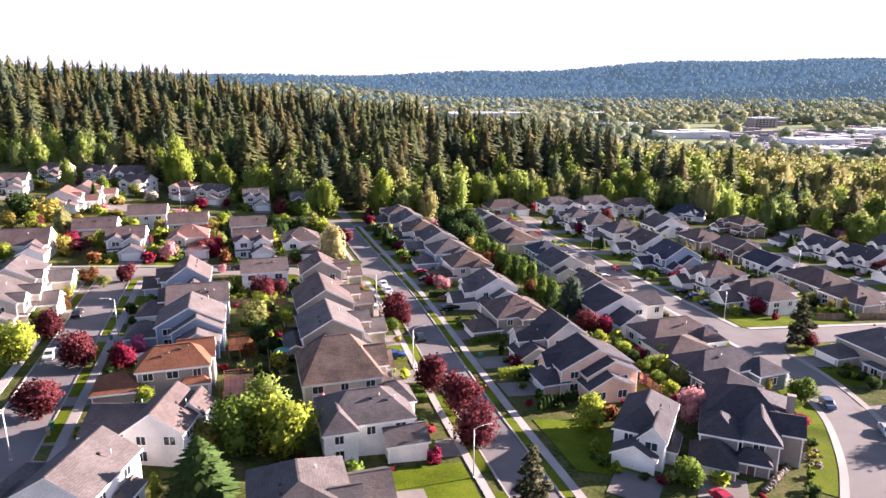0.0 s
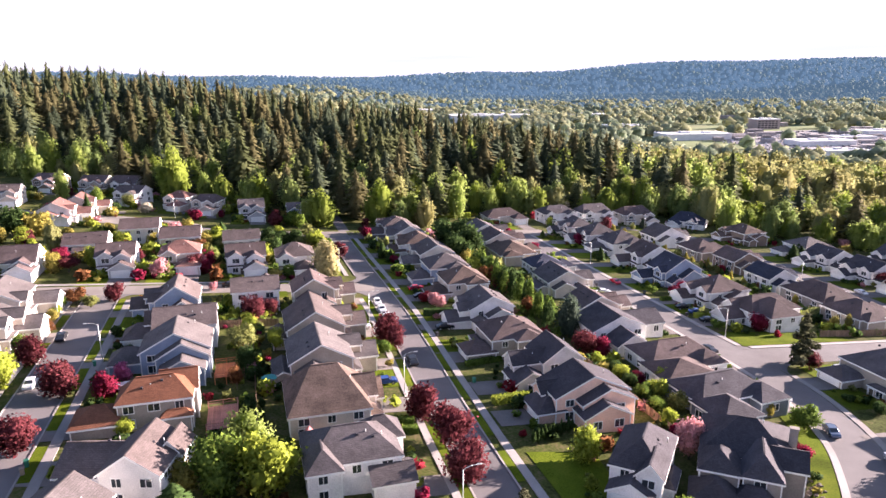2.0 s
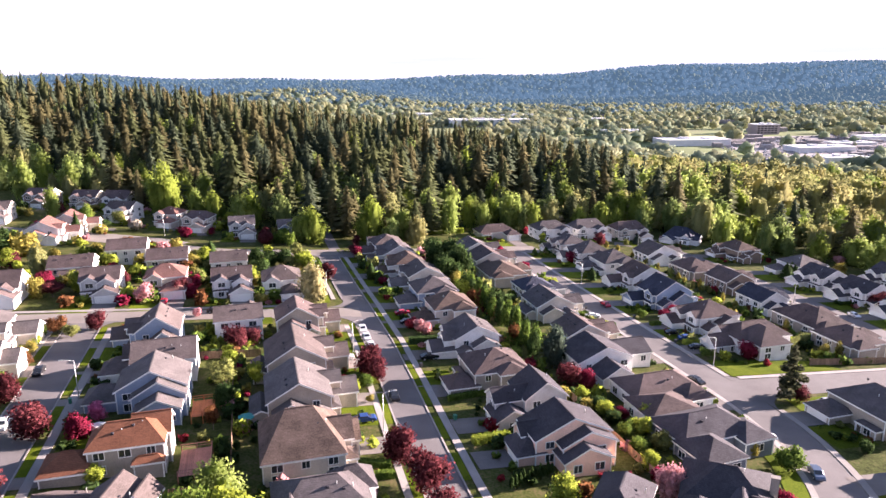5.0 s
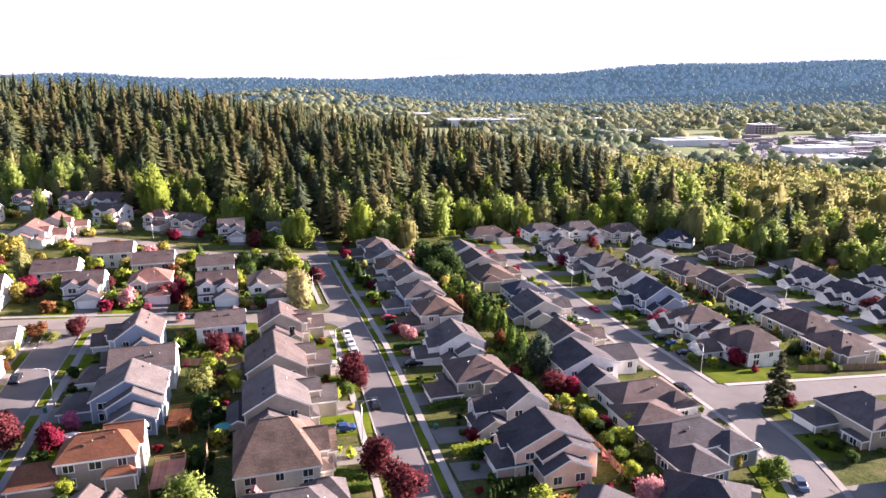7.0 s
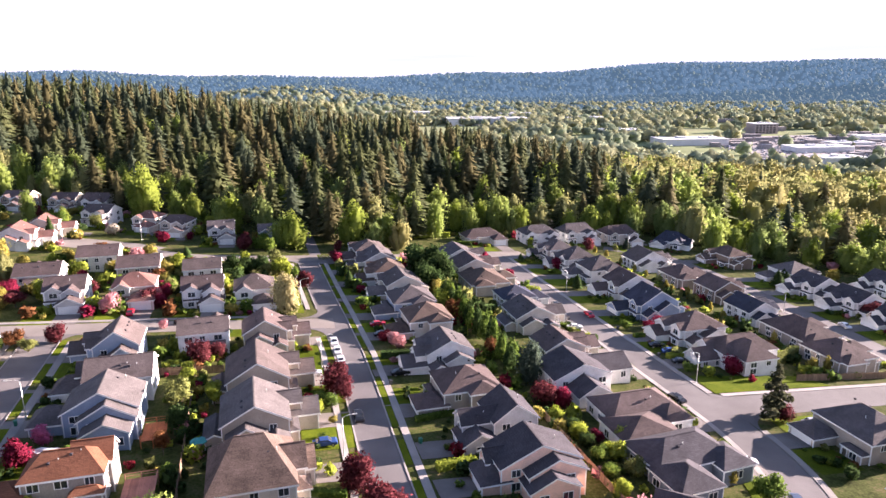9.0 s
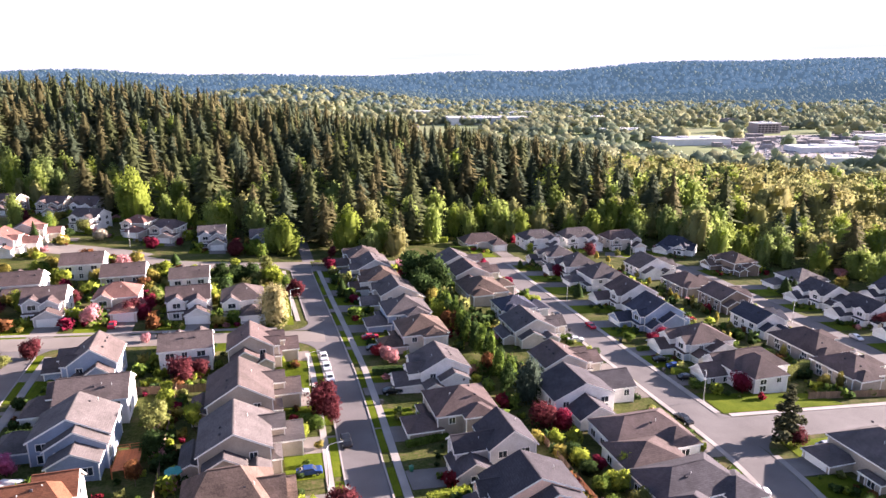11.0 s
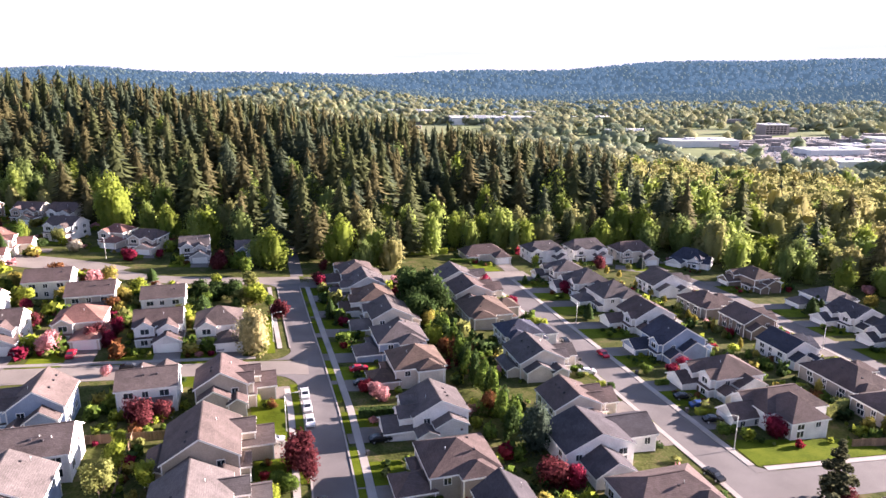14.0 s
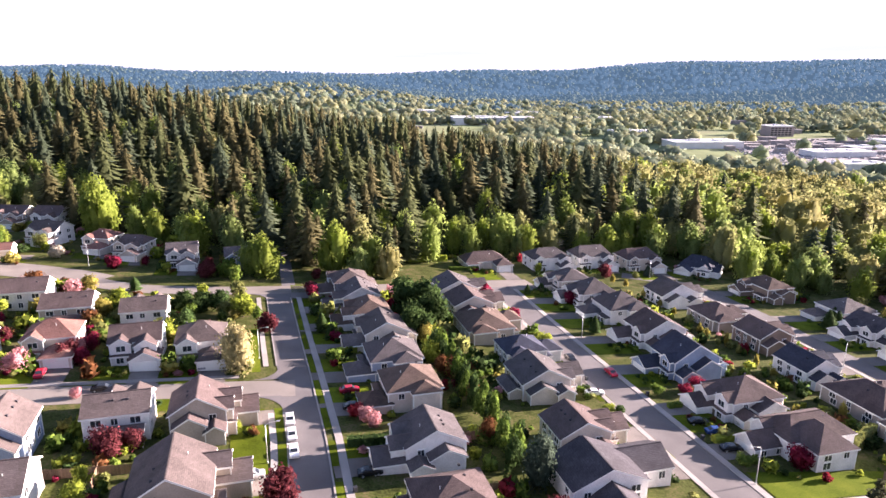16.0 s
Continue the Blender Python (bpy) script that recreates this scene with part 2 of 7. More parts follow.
for far_mat, haze_glow in ((HILL_TREE, 0.058), (HILL_SOIL, 0.042), (HILL_NEAR, 0.036), (HILL_PALE, 0.046), (FAR_RANGE, 0.125)):      # far hills behind the valley: air haze put in as faint blue emission
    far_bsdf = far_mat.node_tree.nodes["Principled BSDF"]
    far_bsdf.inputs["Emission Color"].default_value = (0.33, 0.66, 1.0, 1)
    far_bsdf.inputs["Emission Strength"].default_value = haze_glow
PAINTS = {k: surface("car_" + k, c, 0.25, 1, 0.05, 0, 1, spec=0.6, metal=0.3) for k, c in dict(
    white=(0.75, 0.75, 0.74), black=(0.015, 0.015, 0.018), blue=(0.03, 0.07, 0.22), red=(0.45, 0.02, 0.04), silver=(0.45, 0.46, 0.48),
    steel=(0.10, 0.13, 0.19)).items()}
TYRE = surface("tyre", (0.02, 0.02, 0.02), 0.9, 2, 0.1, 0.1, 20)


# ---------------------------------------------------------------- mesh tools
def linked(name, me, parent=None, m=None):
    ob = new(name, me)
    if parent:
        ob.parent = parent
    if m is not None:
        ob.matrix_basis = m
    return ob


def from_bm(name, bm, mats):
    me = bpy.data.meshes.new(name)
    bm.normal_update()
    bm.to_mesh(me)
    bm.free()
    for m in mats if isinstance(mats, (list, tuple)) else [mats]:
        me.materials.append(m)
    return me


def part(name, bm, material, parent, label="", m=None):
    ob = linked(name, from_bm(name, bm, material), parent, m)
    return tagged(ob, label) if label else ob


def thing(name, x, y, z, yaw, label, category, group="", kind=""):
    ob = new(name)
    ob.empty_display_size = 0.2
    ob.matrix_basis = pose(x, y, z, 0, 0, yaw)
    return tagged(ob, label, category, group, kind)


def box(bm, x0, y0, z0, x1, y1, z1, mat=0, bevel=0.0):
    r = bmesh.ops.create_cube(bm, size=1)
    for v in r["verts"]:
        v.co = Vector(((x0 + x1) / 2 + v.co.x * (x1 - x0), (y0 + y1) / 2 + v.co.y * (y1 - y0), (z0 + z1) / 2 + v.co.z * (z1 - z0)))
    fs = {f for v in r["verts"] for f in v.link_faces}
    for f in fs:
        f.material_index = mat
    if bevel:
        es = list({e for f in fs for e in f.edges})
        bmesh.ops.bevel(bm, geom=es, offset=bevel, segments=1, affect="EDGES")
    return r["verts"]


def tube(bm, a, b, ra, rb, n=8, mat=0, caps=True):
    a, b = Vector(a), Vector(b)
    q = (b - a).to_track_quat("Z", "Y").to_matrix()
    rings = []
    for p, r in ((a, ra), (b, rb)):
        rings.append([bm.verts.new(p + q @ Vector((r * math.cos(2 * math.pi * k / n), r * math.sin(2 * math.pi * k / n), 0))) for k in range(n)])
    for k in range(n):
        f = bm.faces.new((rings[0][k], rings[0][(k + 1) % n], rings[1][(k + 1) % n], rings[1][k]))
        f.material_index, f.smooth = mat, True
    if caps:
        bm.faces.new(rings[1]).material_index = mat
        bm.faces.new(rings[0][::-1]).material_index = mat


def tri_mesh(name, verts, tris, mats, index=None, smooth=False, normals=None):
    """A mesh from arrays of corners and triangles."""
    me = bpy.data.meshes.new(name)
    verts, tris = np.asarray(verts, np.float32), np.asarray(tris, np.int32)
    me.vertices.add(len(verts))
    me.vertices.foreach_set("co", verts.ravel())
    me.loops.add(tris.size)
    me.loops.foreach_set("vertex_index", tris.ravel())
    me.polygons.add(len(tris))
    me.polygons.foreach_set("loop_start", np.arange(0, tris.size, 3, dtype=np.int32))
    for m in mats if isinstance(mats, (list, tuple)) else [mats]:
        me.materials.append(m)
    if index is not None:
        me.polygons.foreach_set("material_index", np.asarray(index, np.int32))
    me.polygons.foreach_set("use_smooth", np.full(len(tris), smooth or normals is not None, bool))
    if normals is not None:                     # soft shading of foliage, as of one leafy mass
        soft = me.attributes.new("custom_normal", "FLOAT_VECTOR", "POINT")
        soft.data.foreach_set("vector", np.asarray(normals, np.float32).ravel())
    me.update(calc_edges=True)
    return me


def leaf_mesh(name, arrays, mats):
    """A mesh of leaves: corners, triangles and normals, every leaf wound to face outwards."""
    V, T, N = arrays
    return tri_mesh(name, V, T, mats, normals=N)


def faced(V, T, N):
    f = np.cross(V[T[:, 1]] - V[T[:, 0]], V[T[:, 2]] - V[T[:, 0]])
    back = (f * N[T].sum(1)).sum(1) < 0
    T = T.copy()
    T[back] = T[back][:, ::-1]
    return V, T, N


def scatter_mesh(name, template, places, mats):
    """Many trees in one mesh: template (verts, tris), places of (x, y, z, size, width, turn)."""
    tv, tt, tn = template
    P = np.asarray(places, float)
    c, s = np.cos(P[:, 5])[:, None], np.sin(P[:, 5])[:, None]
    x, y, z = tv[:, 0][None] * P[:, 4:5], tv[:, 1][None] * P[:, 4:5], tv[:, 2][None] * P[:, 3:4]
    V = np.stack([x * c - y * s + P[:, 0:1], x * s + y * c + P[:, 1:2], z + P[:, 2:3]], -1).reshape(-1, 3)
    T = (tt[None] + (np.arange(len(P)) * len(tv))[:, None, None]).reshape(-1, 3)
    nx, ny = tn[:, 0][None], tn[:, 1][None]
    N = np.stack([nx * c - ny * s, nx * s + ny * c, np.broadcast_to(tn[:, 2][None], (len(P), len(tn)))], -1).reshape(-1, 3)
    return linked(name, tri_mesh(name, V, T, mats, normals=N))


# ---------------------------------------------------------------- ground
def sheet(name, xs, ys, mat, lift=0.0):
    V = [(x, y, land(x, y) + lift) for y in ys for x in xs]
    n = len(xs)
    T = []
    for j in range(len(ys) - 1):
        for i in range(n - 1):
            a = j * n + i
            T += [(a, a + 1, a + n + 1), (a, a + n + 1, a + n)]
    return linked(name, tri_mesh(name, V, T, mat, smooth=True))


xs = sorted({*range(-420, 421, 20), *range(-2900, 2901, 100), *range(-900, 900, 50)})
ys = sorted({*range(-120, 900, 20), *range(900, 2000, 50), *range(2000, 4701, 100)})
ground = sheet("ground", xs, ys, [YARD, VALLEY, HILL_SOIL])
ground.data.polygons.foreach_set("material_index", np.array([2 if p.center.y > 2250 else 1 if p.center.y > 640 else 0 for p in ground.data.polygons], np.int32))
tagged(ground, "sloping ground of soil, mulch and grass", "ground", kind="structure")


def ribbon(name, line, half, mat, lift, label, thick=0.0, category="road", grow=None):
    """A strip of paving along a line of (u, v), lying on the land."""
    pts = []
    for a, b in zip(line, line[1:]):
        n = max(1, int(math.dist(a, b) / 6))
        pts += [(a[0] + (b[0] - a[0]) * k / n, a[1] + (b[1] - a[1]) * k / n) for k in range(n)]
    pts.append(line[-1])
    V, T = [], []
    for k, p in enumerate(pts):
        a, b = pts[max(0, k - 1)], pts[min(len(pts) - 1, k + 1)]
        du, dv = b[0] - a[0], b[1] - a[1]
        L = math.hypot(du, dv)
        for side in (-1, 1):
            u, v = p[0] + side * half * dv / L, p[1] - side * half * du / L
            x, y = W(u, v)
            z = land(x, y) + lift
            V += [(x, y, z), (x, y, z - thick - 0.25)]
    for k in range(len(pts) - 1):
        a, b = 4 * k, 4 * k + 4
        T += [(a, a + 2, b + 2), (a, b + 2, b), (a + 1, a, b), (a + 1, b, b + 1), (a + 2, a + 3, b + 3), (a + 2, b + 3, b + 2)]
    ob = linked(name, tri_mesh(name, V, T, mat))
    return tagged(ob, label, category, kind="structure")


def bend(points, n=6):
    """A soft line through the given points."""
    out = []
    P = [points[0], *points, points[-1]]
    for i in range(1, len(P) - 2):
        for k in range(n):
            t = k / n
            out.append(tuple(0.5 * (2 * b + (c - a) * t + (2 * a - 5 * b + 4 * c - d) * t * t + (3 * b - a - 3 * c + d) * t ** 3)
                             for a, b, c, d in zip(P[i - 1], P[i], P[i + 1], P[i + 2])))
    return out + [points[-1]]


MAIN = [(33.9, 40), (34.6, 98), (35.3, 121), (36.2, 144), (36.7, 166), (36.3, 195), (35.7, 220), (35, 266)]


def main_u(v):
    return float(np.interp(v, [p[1] for p in MAIN], [p[0] for p in MAIN]))


SECOND = bend([(80, 60), (88, 68), (95, 76.5), (100.2, 84), (104.2, 92.5), (107.6, 103), (109.6, 115), (110.2, 128), (110.2, 145), (110.4, 180), (110.8, 215), (111.5, 250), (112, 272)])
THIRD = bend([(183, 124), (187, 150), (190, 172), (191.5, 195), (192.5, 215), (193, 245), (188, 268), (170, 281)])
LEFT = [(-34, 55), (-34, 188)]
CROSS = [(-170, 186), (-60, 190.5), (0, 191.2), (36, 189.5)]
FAR = bend([(-120, 318), (-88, 306), (-66, 296), (-52, 291), (-40, 286), (-28, 280), (-17, 272), (-6, 267), (6, 265), (22, 264), (40, 264.5), (60, 265), (85, 267), (112, 270), (126, 271)])
SIDE = [(111, 125.5), (172, 125.5), (240, 125.5)]
ribbon("road", MAIN, 3.6, ASPHALT, 0.04, "grey asphalt street with concrete kerbs")
ribbon("road", SECOND, 4.3, ASPHALT, 0.05, "curving grey asphalt street")
ribbon("road", THIRD, 4.0, ASPHALT, 0.06, "grey asphalt street in shade")
ribbon("road", LEFT, 3.9, ASPHALT, 0.05, "grey asphalt street beside red maples")
ribbon("road", CROSS, 4.2, SUNLIT_ASPHALT, 0.065, "sunlit grey asphalt cross street")
ribbon("road", [(-20, 275.5), (-28, 281), (-42, 287.5), (-55, 292.5), (-64, 296)], 7.4, SUNLIT_ASPHALT, 0.076, "wide sunlit bend of the asphalt street")
ribbon("road", FAR, 4.2, SUNLIT_ASPHALT, 0.07, "grey asphalt street along the woods")
ribbon("road", SIDE, 4.8, ASPHALT, 0.035, "sunlit grey asphalt side street")
ribbon("road", [(38.8, 266), (39.2, 335)], 2.2, ASPHALT, 0.03, "narrow asphalt lane into the woods")
for (name, line, half, lift) in (
        ("kerb", [(main_u(v) + 3.62, v) for v in range(40, 262, 6)], 0.16, 0.17), ("kerb", [(main_u(v) - 3.62, v) for v in range(40, 184, 6)], 0.16, 0.17),
        ("kerb", [(main_u(v) - 3.62, v) for v in range(202, 258, 6)], 0.16, 0.17),
        ("pavement", [(main_u(v) + 6.05, v) for v in range(40, 262, 6)], 0.74, 0.14), ("pavement", [(main_u(v) - 6.1, v) for v in range(40, 182, 6)], 0.62, 0.14),
        ("pavement", [(main_u(v) - 6.1, v) for v in range(202, 258, 6)], 0.62, 0.14),
        ("kerb", [(-30, 55), (-30, 182)], 0.12, 0.17), ("kerb", [(-38, 55), (-38, 182)], 0.12, 0.17),
        ("pavement", [(-27.4, 55), (-27.4, 182)], 0.75, 0.14), ("pavement", [(-40.8, 55), (-40.8, 182)], 0.75, 0.14),
        ("pavement", [(-160, 195.9), (-60, 196.7), (24, 196.7)], 0.8, 0.14)):
    ribbon(name, line, half, CONCRETE, lift, "pale concrete " + name, category=name)


def beside(line, off, a=0.0, b=1.0):
    n = len(line)
    out = []
    for k in range(int(a * (n - 1)), int(b * (n - 1)) + 1):
        p, q = line[max(0, k - 1)], line[min(n - 1, k + 1)]
        L = math.dist(p, q)
        out.append((line[k][0] + off * (q[1] - p[1]) / L, line[k][1] - off * (q[0] - p[0]) / L))
    return out


def fillet(u, v, du, dv, r):
    """The rounded asphalt corner where two kerbs meet at (u, v), opening towards (du, dv)."""
    bm = bmesh.new()
    ring = [(u, v)] + [(u + du * r * (1 - math.sin(a)), v + dv * r * (1 - math.cos(a))) for a in [k * math.pi / 16 for k in range(9)]]
    vs = []
    for a, b in ring:
        x, y = W(a, b)
        vs.append(bm.verts.new((x, y, land(x, y) + 0.075)))
    for k in range(1, 9):
        bm.faces.new((vs[0], vs[k], vs[k + 1]))
    bmesh.ops.recalc_face_normals(bm, faces=bm.faces[:])
    tagged(linked("road", from_bm("road", bm, ASPHALT)), "rounded asphalt street corner", "road", kind="structure")


for f in ((32.9, 186, -1, -1, 7), (32.8, 194.5, -1, 1, 7), (-30, 187.5, 1, -1, 6), (-38, 187, -1, -1, 6), (31.6, 260, -1, -1, 6), (38.6, 260.5, 1, -1, 6),
          (114.4, 130.3, 1, 1, 6), (114.2, 120.7, 1, -1, 8), (107.3, 265.6, -1, -1, 6), (115.9, 266, 1, -1, 6)):
    fillet(*f)
ribbon("pavement", beside(SECOND, 5.1, 0.62, 0.97), 0.75, CONCRETE, 0.15, "pale concrete pavement along the kerb", category="pavement")
ribbon("pavement", beside(SECOND, 5.1, 0.0, 0.5), 0.7, CONCRETE, 0.15, "pale concrete pavement along the kerb", category="pavement")
ribbon("pavement", beside(SECOND, -4.9, 0.0, 0.97), 0.6, CONCRETE, 0.15, "pale concrete pavement along the kerb", category="pavement")
ribbon("pavement", beside(THIRD, -4.8, 0.1, 0.9), 0.7, CONCRETE, 0.15, "pale concrete pavement along the kerb", category="pavement")
ribbon("pavement", [(117.5, 131.3), (172, 130.6)], 0.7, CONCRETE, 0.15, "pale concrete pavement along the kerb", category="pavement")


def patch(name, corners, mat, lift, label, category, thick=0.0):
    """A flat piece of lawn or paving from its corners in (u, v), laid on the land."""
    bm = bmesh.new()
    top = []
    for u, v in corners:
        x, y = W(u, v)
        top.append(bm.verts.new((x, y, land(x, y) + lift)))
    f = bm.faces.new(top)
    bmesh.ops.subdivide_edges(bm, edges=bm.edges[:], cuts=3, use_grid_fill=True)
    for v in bm.verts:
        v.co.z = land(v.co.x, v.co.y) + lift
    bm.normal_update()
    if bm.faces[:] and bm.faces[:][0].normal.z < 0:
        bmesh.ops.reverse_faces(bm, faces=bm.faces[:])
    ob = linked(name, from_bm(name, bm, mat))
    return tagged(ob, label, category, kind="structure")


# planting strips and lawns
for v0 in range(44, 250, 14):
    patch("lawn", [(main_u(v0) + 3.8, v0), (main_u(v0) + 5.2, v0), (main_u(v0 + 9) + 5.2, v0 + 9), (main_u(v0 + 9) + 3.8, v0 + 9)], GRASS, 0.13, "mown grass strip between kerb and pavement", "lawn")
for v0 in range(50, 178, 15):
    patch("lawn", [(main_u(v0) - 5.4, v0), (main_u(v0) - 3.8, v0), (main_u(v0 + 10) - 3.8, v0 + 10), (main_u(v0 + 10) - 5.4, v0 + 10)], GRASS, 0.13, "mown grass strip between kerb and pavement", "lawn")
    patch("lawn", [(-29.8, v0 + 3), (-28.2, v0 + 3), (-28.2, v0 + 13), (-29.8, v0 + 13)], GRASS, 0.13, "mown grass strip between kerb and pavement", "lawn")


for corners, what in (([(116.6, 132.4), (150, 132.0), (146, 138.5), (117.0, 142.5)], "bright mown corner lawn"),
                     ([(8, 74), (26.6, 68), (27.2, 83), (8, 83)], "bright mown corner lawn"),
                     ([(22.6, 153), (29.2, 153), (29.4, 160), (22.6, 160)], "mown lawn beside the corner house"),
                     ([(22.8, 160), (29.4, 160), (29.2, 180), (22.8, 180)], "mown lawn beside the corner house"),
                     ([(-6, 197.8), (8, 197.8), (8, 202), (-6, 202)], "mown front lawn"), ([(21.5, 199), (28.8, 199), (28.6, 228), (23, 228)], "mown front lawn"),
                     ([(43, 78), (52, 74), (54, 92), (43, 94)], "shaded mown lawn"), ([(-26, 84), (-20, 84), (-20, 104), (-26, 104)], "mown lawn by the maples"),
                     ([(-50, 84), (-42, 84), (-42, 128), (-50, 128)], "mown lawn by the maples"), ([(-26, 120), (-20, 120), (-20, 127), (-26, 127)], "mown lawn by the maples"),
                     ([(-26, 152), (-20, 152), (-20, 180), (-26, 180)], "mown lawn by the maples"), ([(118.5, 108), (126, 112), (150, 119), (120, 119)], "mown lawn by the side street")):
    patch("lawn", corners[:4] if len(corners) == 4 else corners, GRASS, 0.09, what, "lawn")
for k in range(4):
    line = beside(SECOND, -7.6, 0.02 + 0.09 * k, 0.11 + 0.09 * k)
    ribbon("lawn", line, 1.9, GRASS, 0.1, "bright mown verge along the curving street", category="lawn")

ROADS = [(MAIN, 9.2), (SECOND, 6.5), (THIRD, 6.5), (LEFT, 8), (CROSS, 6.5), (FAR, 5.5), (SIDE, 7)]


def on_road(x, y, half=0.0):
    u, v = x * CU + y * SU, -x * SU + y * CU
    for line, gap in ROADS:
        gap = half or gap
        for (a, b), (c, d) in zip(line, line[1:]):
            L2 = (c - a) ** 2 + (d - b) ** 2
            t = max(0, min(1, ((u - a) * (c - a) + (v - b) * (d - b)) / L2))
            if math.hypot(u - a - t * (c - a), v - b - t * (d - b)) < gap:
                return True
    return False


# ---------------------------------------------------------------- houses
SHARED = {}


def shared(key, build):
    if key not in SHARED:
        SHARED[key] = build()
    return SHARED[key]


def roof_bm(lx, ly, rise, over, hip, thick=0.32):
    """A roof over a block lx by ly, ridge along x, eaves at z = 0, with its fascia boards."""
    bm = bmesh.new()
    hx, hy = lx / 2 + over, ly / 2 + over
    slope = rise / (ly / 2)
    z0 = -over * slope
    rx = max(0.05, hx - hip * hy) if hip else hx
    co = [(-hx, -hy, z0), (hx, -hy, z0), (hx, hy, z0), (-hx, hy, z0), (-rx, 0, rise), (rx, 0, rise)]
    v = [bm.verts.new(c) for c in co]
    lo = [bm.verts.new((c[0], c[1], c[2] - thick)) for c in co]
    for f in ((0, 1, 5, 4), (2, 3, 4, 5)):
        bm.faces.new([v[k] for k in f])
        bm.faces.new([lo[k] for k in reversed(f)]).material_index = 1
    ends = ((1, 2, 5), (3, 0, 4))
    if hip:
        for f in ends:
            bm.faces.new([v[k] for k in f])
            bm.faces.new([lo[k] for k in reversed(f)]).material_index = 1
        rim = ((0, 1), (1, 2), (2, 3), (3, 0))
    else:
        rim = ((0, 1), (1, 5), (5, 2), (2, 3), (3, 4), (4, 0))
    for a, b in rim:
        bm.faces.new((lo[a], lo[b], v[b], v[a])).material_index = 1
    return bm


def wall_bm(lx, ly, eave, rise, gable, base=-1.6):
    """The walls of a block with its gable ends, ridge along x."""
    bm = bmesh.new()
    hx, hy = lx / 2, ly / 2
    top = eave - 0.05
    v = [bm.verts.new(c) for c in ((-hx, -hy, base), (hx, -hy, base), (hx, hy, base), (-hx, hy, base), (-hx, -hy, top), (hx, -hy, top), (hx, hy, top), (-hx, hy, top))]
    bm.faces.new((v[0], v[1], v[5], v[4]))
    bm.faces.new((v[2], v[3], v[7], v[6]))
    if gable:
        a, b = bm.verts.new((-hx, 0, top + rise - 0.1)), bm.verts.new((hx, 0, top + rise - 0.1))
        bm.faces.new((v[1], v[2], v[6], b, v[5]))
        bm.faces.new((v[3], v[0], v[4], a, v[7]))
    else:
        bm.faces.new((v[1], v[2], v[6], v[5]))
        bm.faces.new((v[3], v[0], v[4], v[7]))
        bm.faces.new(v[4:8])
    # corner boards
    for sx in (-1, 1):
        for sy in (-1, 1):
            box(bm, sx * hx - 0.09, sy * hy - 0.09, base, sx * hx + 0.09, sy * hy + 0.09, top, 1)
    return bm


def window_frame(w, h):
    def build():
        bm = bmesh.new()
        t = 0.11
        for x0, z0, x1, z1 in ((-w / 2 - t, -t, w / 2 + t, 0), (-w / 2 - t, h, w / 2 + t, h + t), (-w / 2 - t, 0, -w / 2, h), (w / 2, 0, w / 2 + t, h), (-0.04, 0, 0.04, h)):
            box(bm, x0, -0.07, z0, x1, 0.02, z1)
        return from_bm("window", bm, WHITE)
    return shared(("win", w, h), build)


def window_pane(w, h):
    def build():
        bm = bmesh.new()
        box(bm, -w / 2, -0.02, 0, w / 2, 0.02, h)
        return from_bm("pane", bm, GLASS)
    return shared(("pane", w, h), build)


def garage_mesh(w):
    def build():
        bm = bmesh.new()
        box(bm, -w / 2 - 0.12, -0.05, 0, -w / 2, 0.03, 2.3)
        box(bm, w / 2, -0.05, 0, w / 2 + 0.12, 0.03, 2.3)
        box(bm, -w / 2 - 0.12, -0.05, 2.2, w / 2 + 0.12, 0.03, 2.34)
        n = max(2, round(w / 0.62))
        for r in range(4):
            box(bm, -w / 2, -0.005, r * 0.55 + 0.01, w / 2, 0.02, r * 0.55 + 0.54)
            for k in range(n):
                x = -w / 2 + (k + 0.5) * w / n
                box(bm, x - 0.23, -0.022, r * 0.55 + 0.1, x + 0.23, 0.0, r * 0.55 + 0.46)
        return from_bm("garage_door", bm, WHITE)
    return shared(("garage", w), build)


def door_mesh():
    def build():
        bm = bmesh.new()
        box(bm, -0.6, -0.06, 0, -0.48, 0.02, 2.15, 1)
        box(bm, 0.48, -0.06, 0, 0.6, 0.02, 2.15, 1)
        box(bm, -0.6, -0.06, 2.05, 0.6, 0.02, 2.2, 1)
        box(bm, -0.48, -0.02, 0, 0.48, 0.02, 2.05)
        for z in (0.2, 1.15):
            for x in (-0.3, 0.08):
                box(bm, x, -0.035, z, x + 0.24, 0.0, z + 0.7)
        return from_bm("front_door", bm, [BARK, WHITE])
    return shared("door", build)


def vent_mesh():
    def build():
        bm = bmesh.new()
        box(bm, -0.2, -0.2, -0.15, 0.2, 0.2, 0.22, 0, 0.04)
        return from_bm("roof_vent", bm, ROOFS["dark"])
    return shared("vent", build)


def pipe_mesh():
    def build():
        bm = bmesh.new()
        tube(bm, (0, 0, -0.3), (0, 0, 0.5), 0.07, 0.07)
        return from_bm("vent_pipe", bm, STEEL)
    return shared("pipe", build)


def cap_mesh(length, mat):
    def build():
        bm = bmesh.new()
        box(bm, -length / 2, -0.13, -0.06, length / 2, 0.13, 0.045)
        return from_bm("ridge_cap", bm, ROOFS[mat])
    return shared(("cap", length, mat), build)


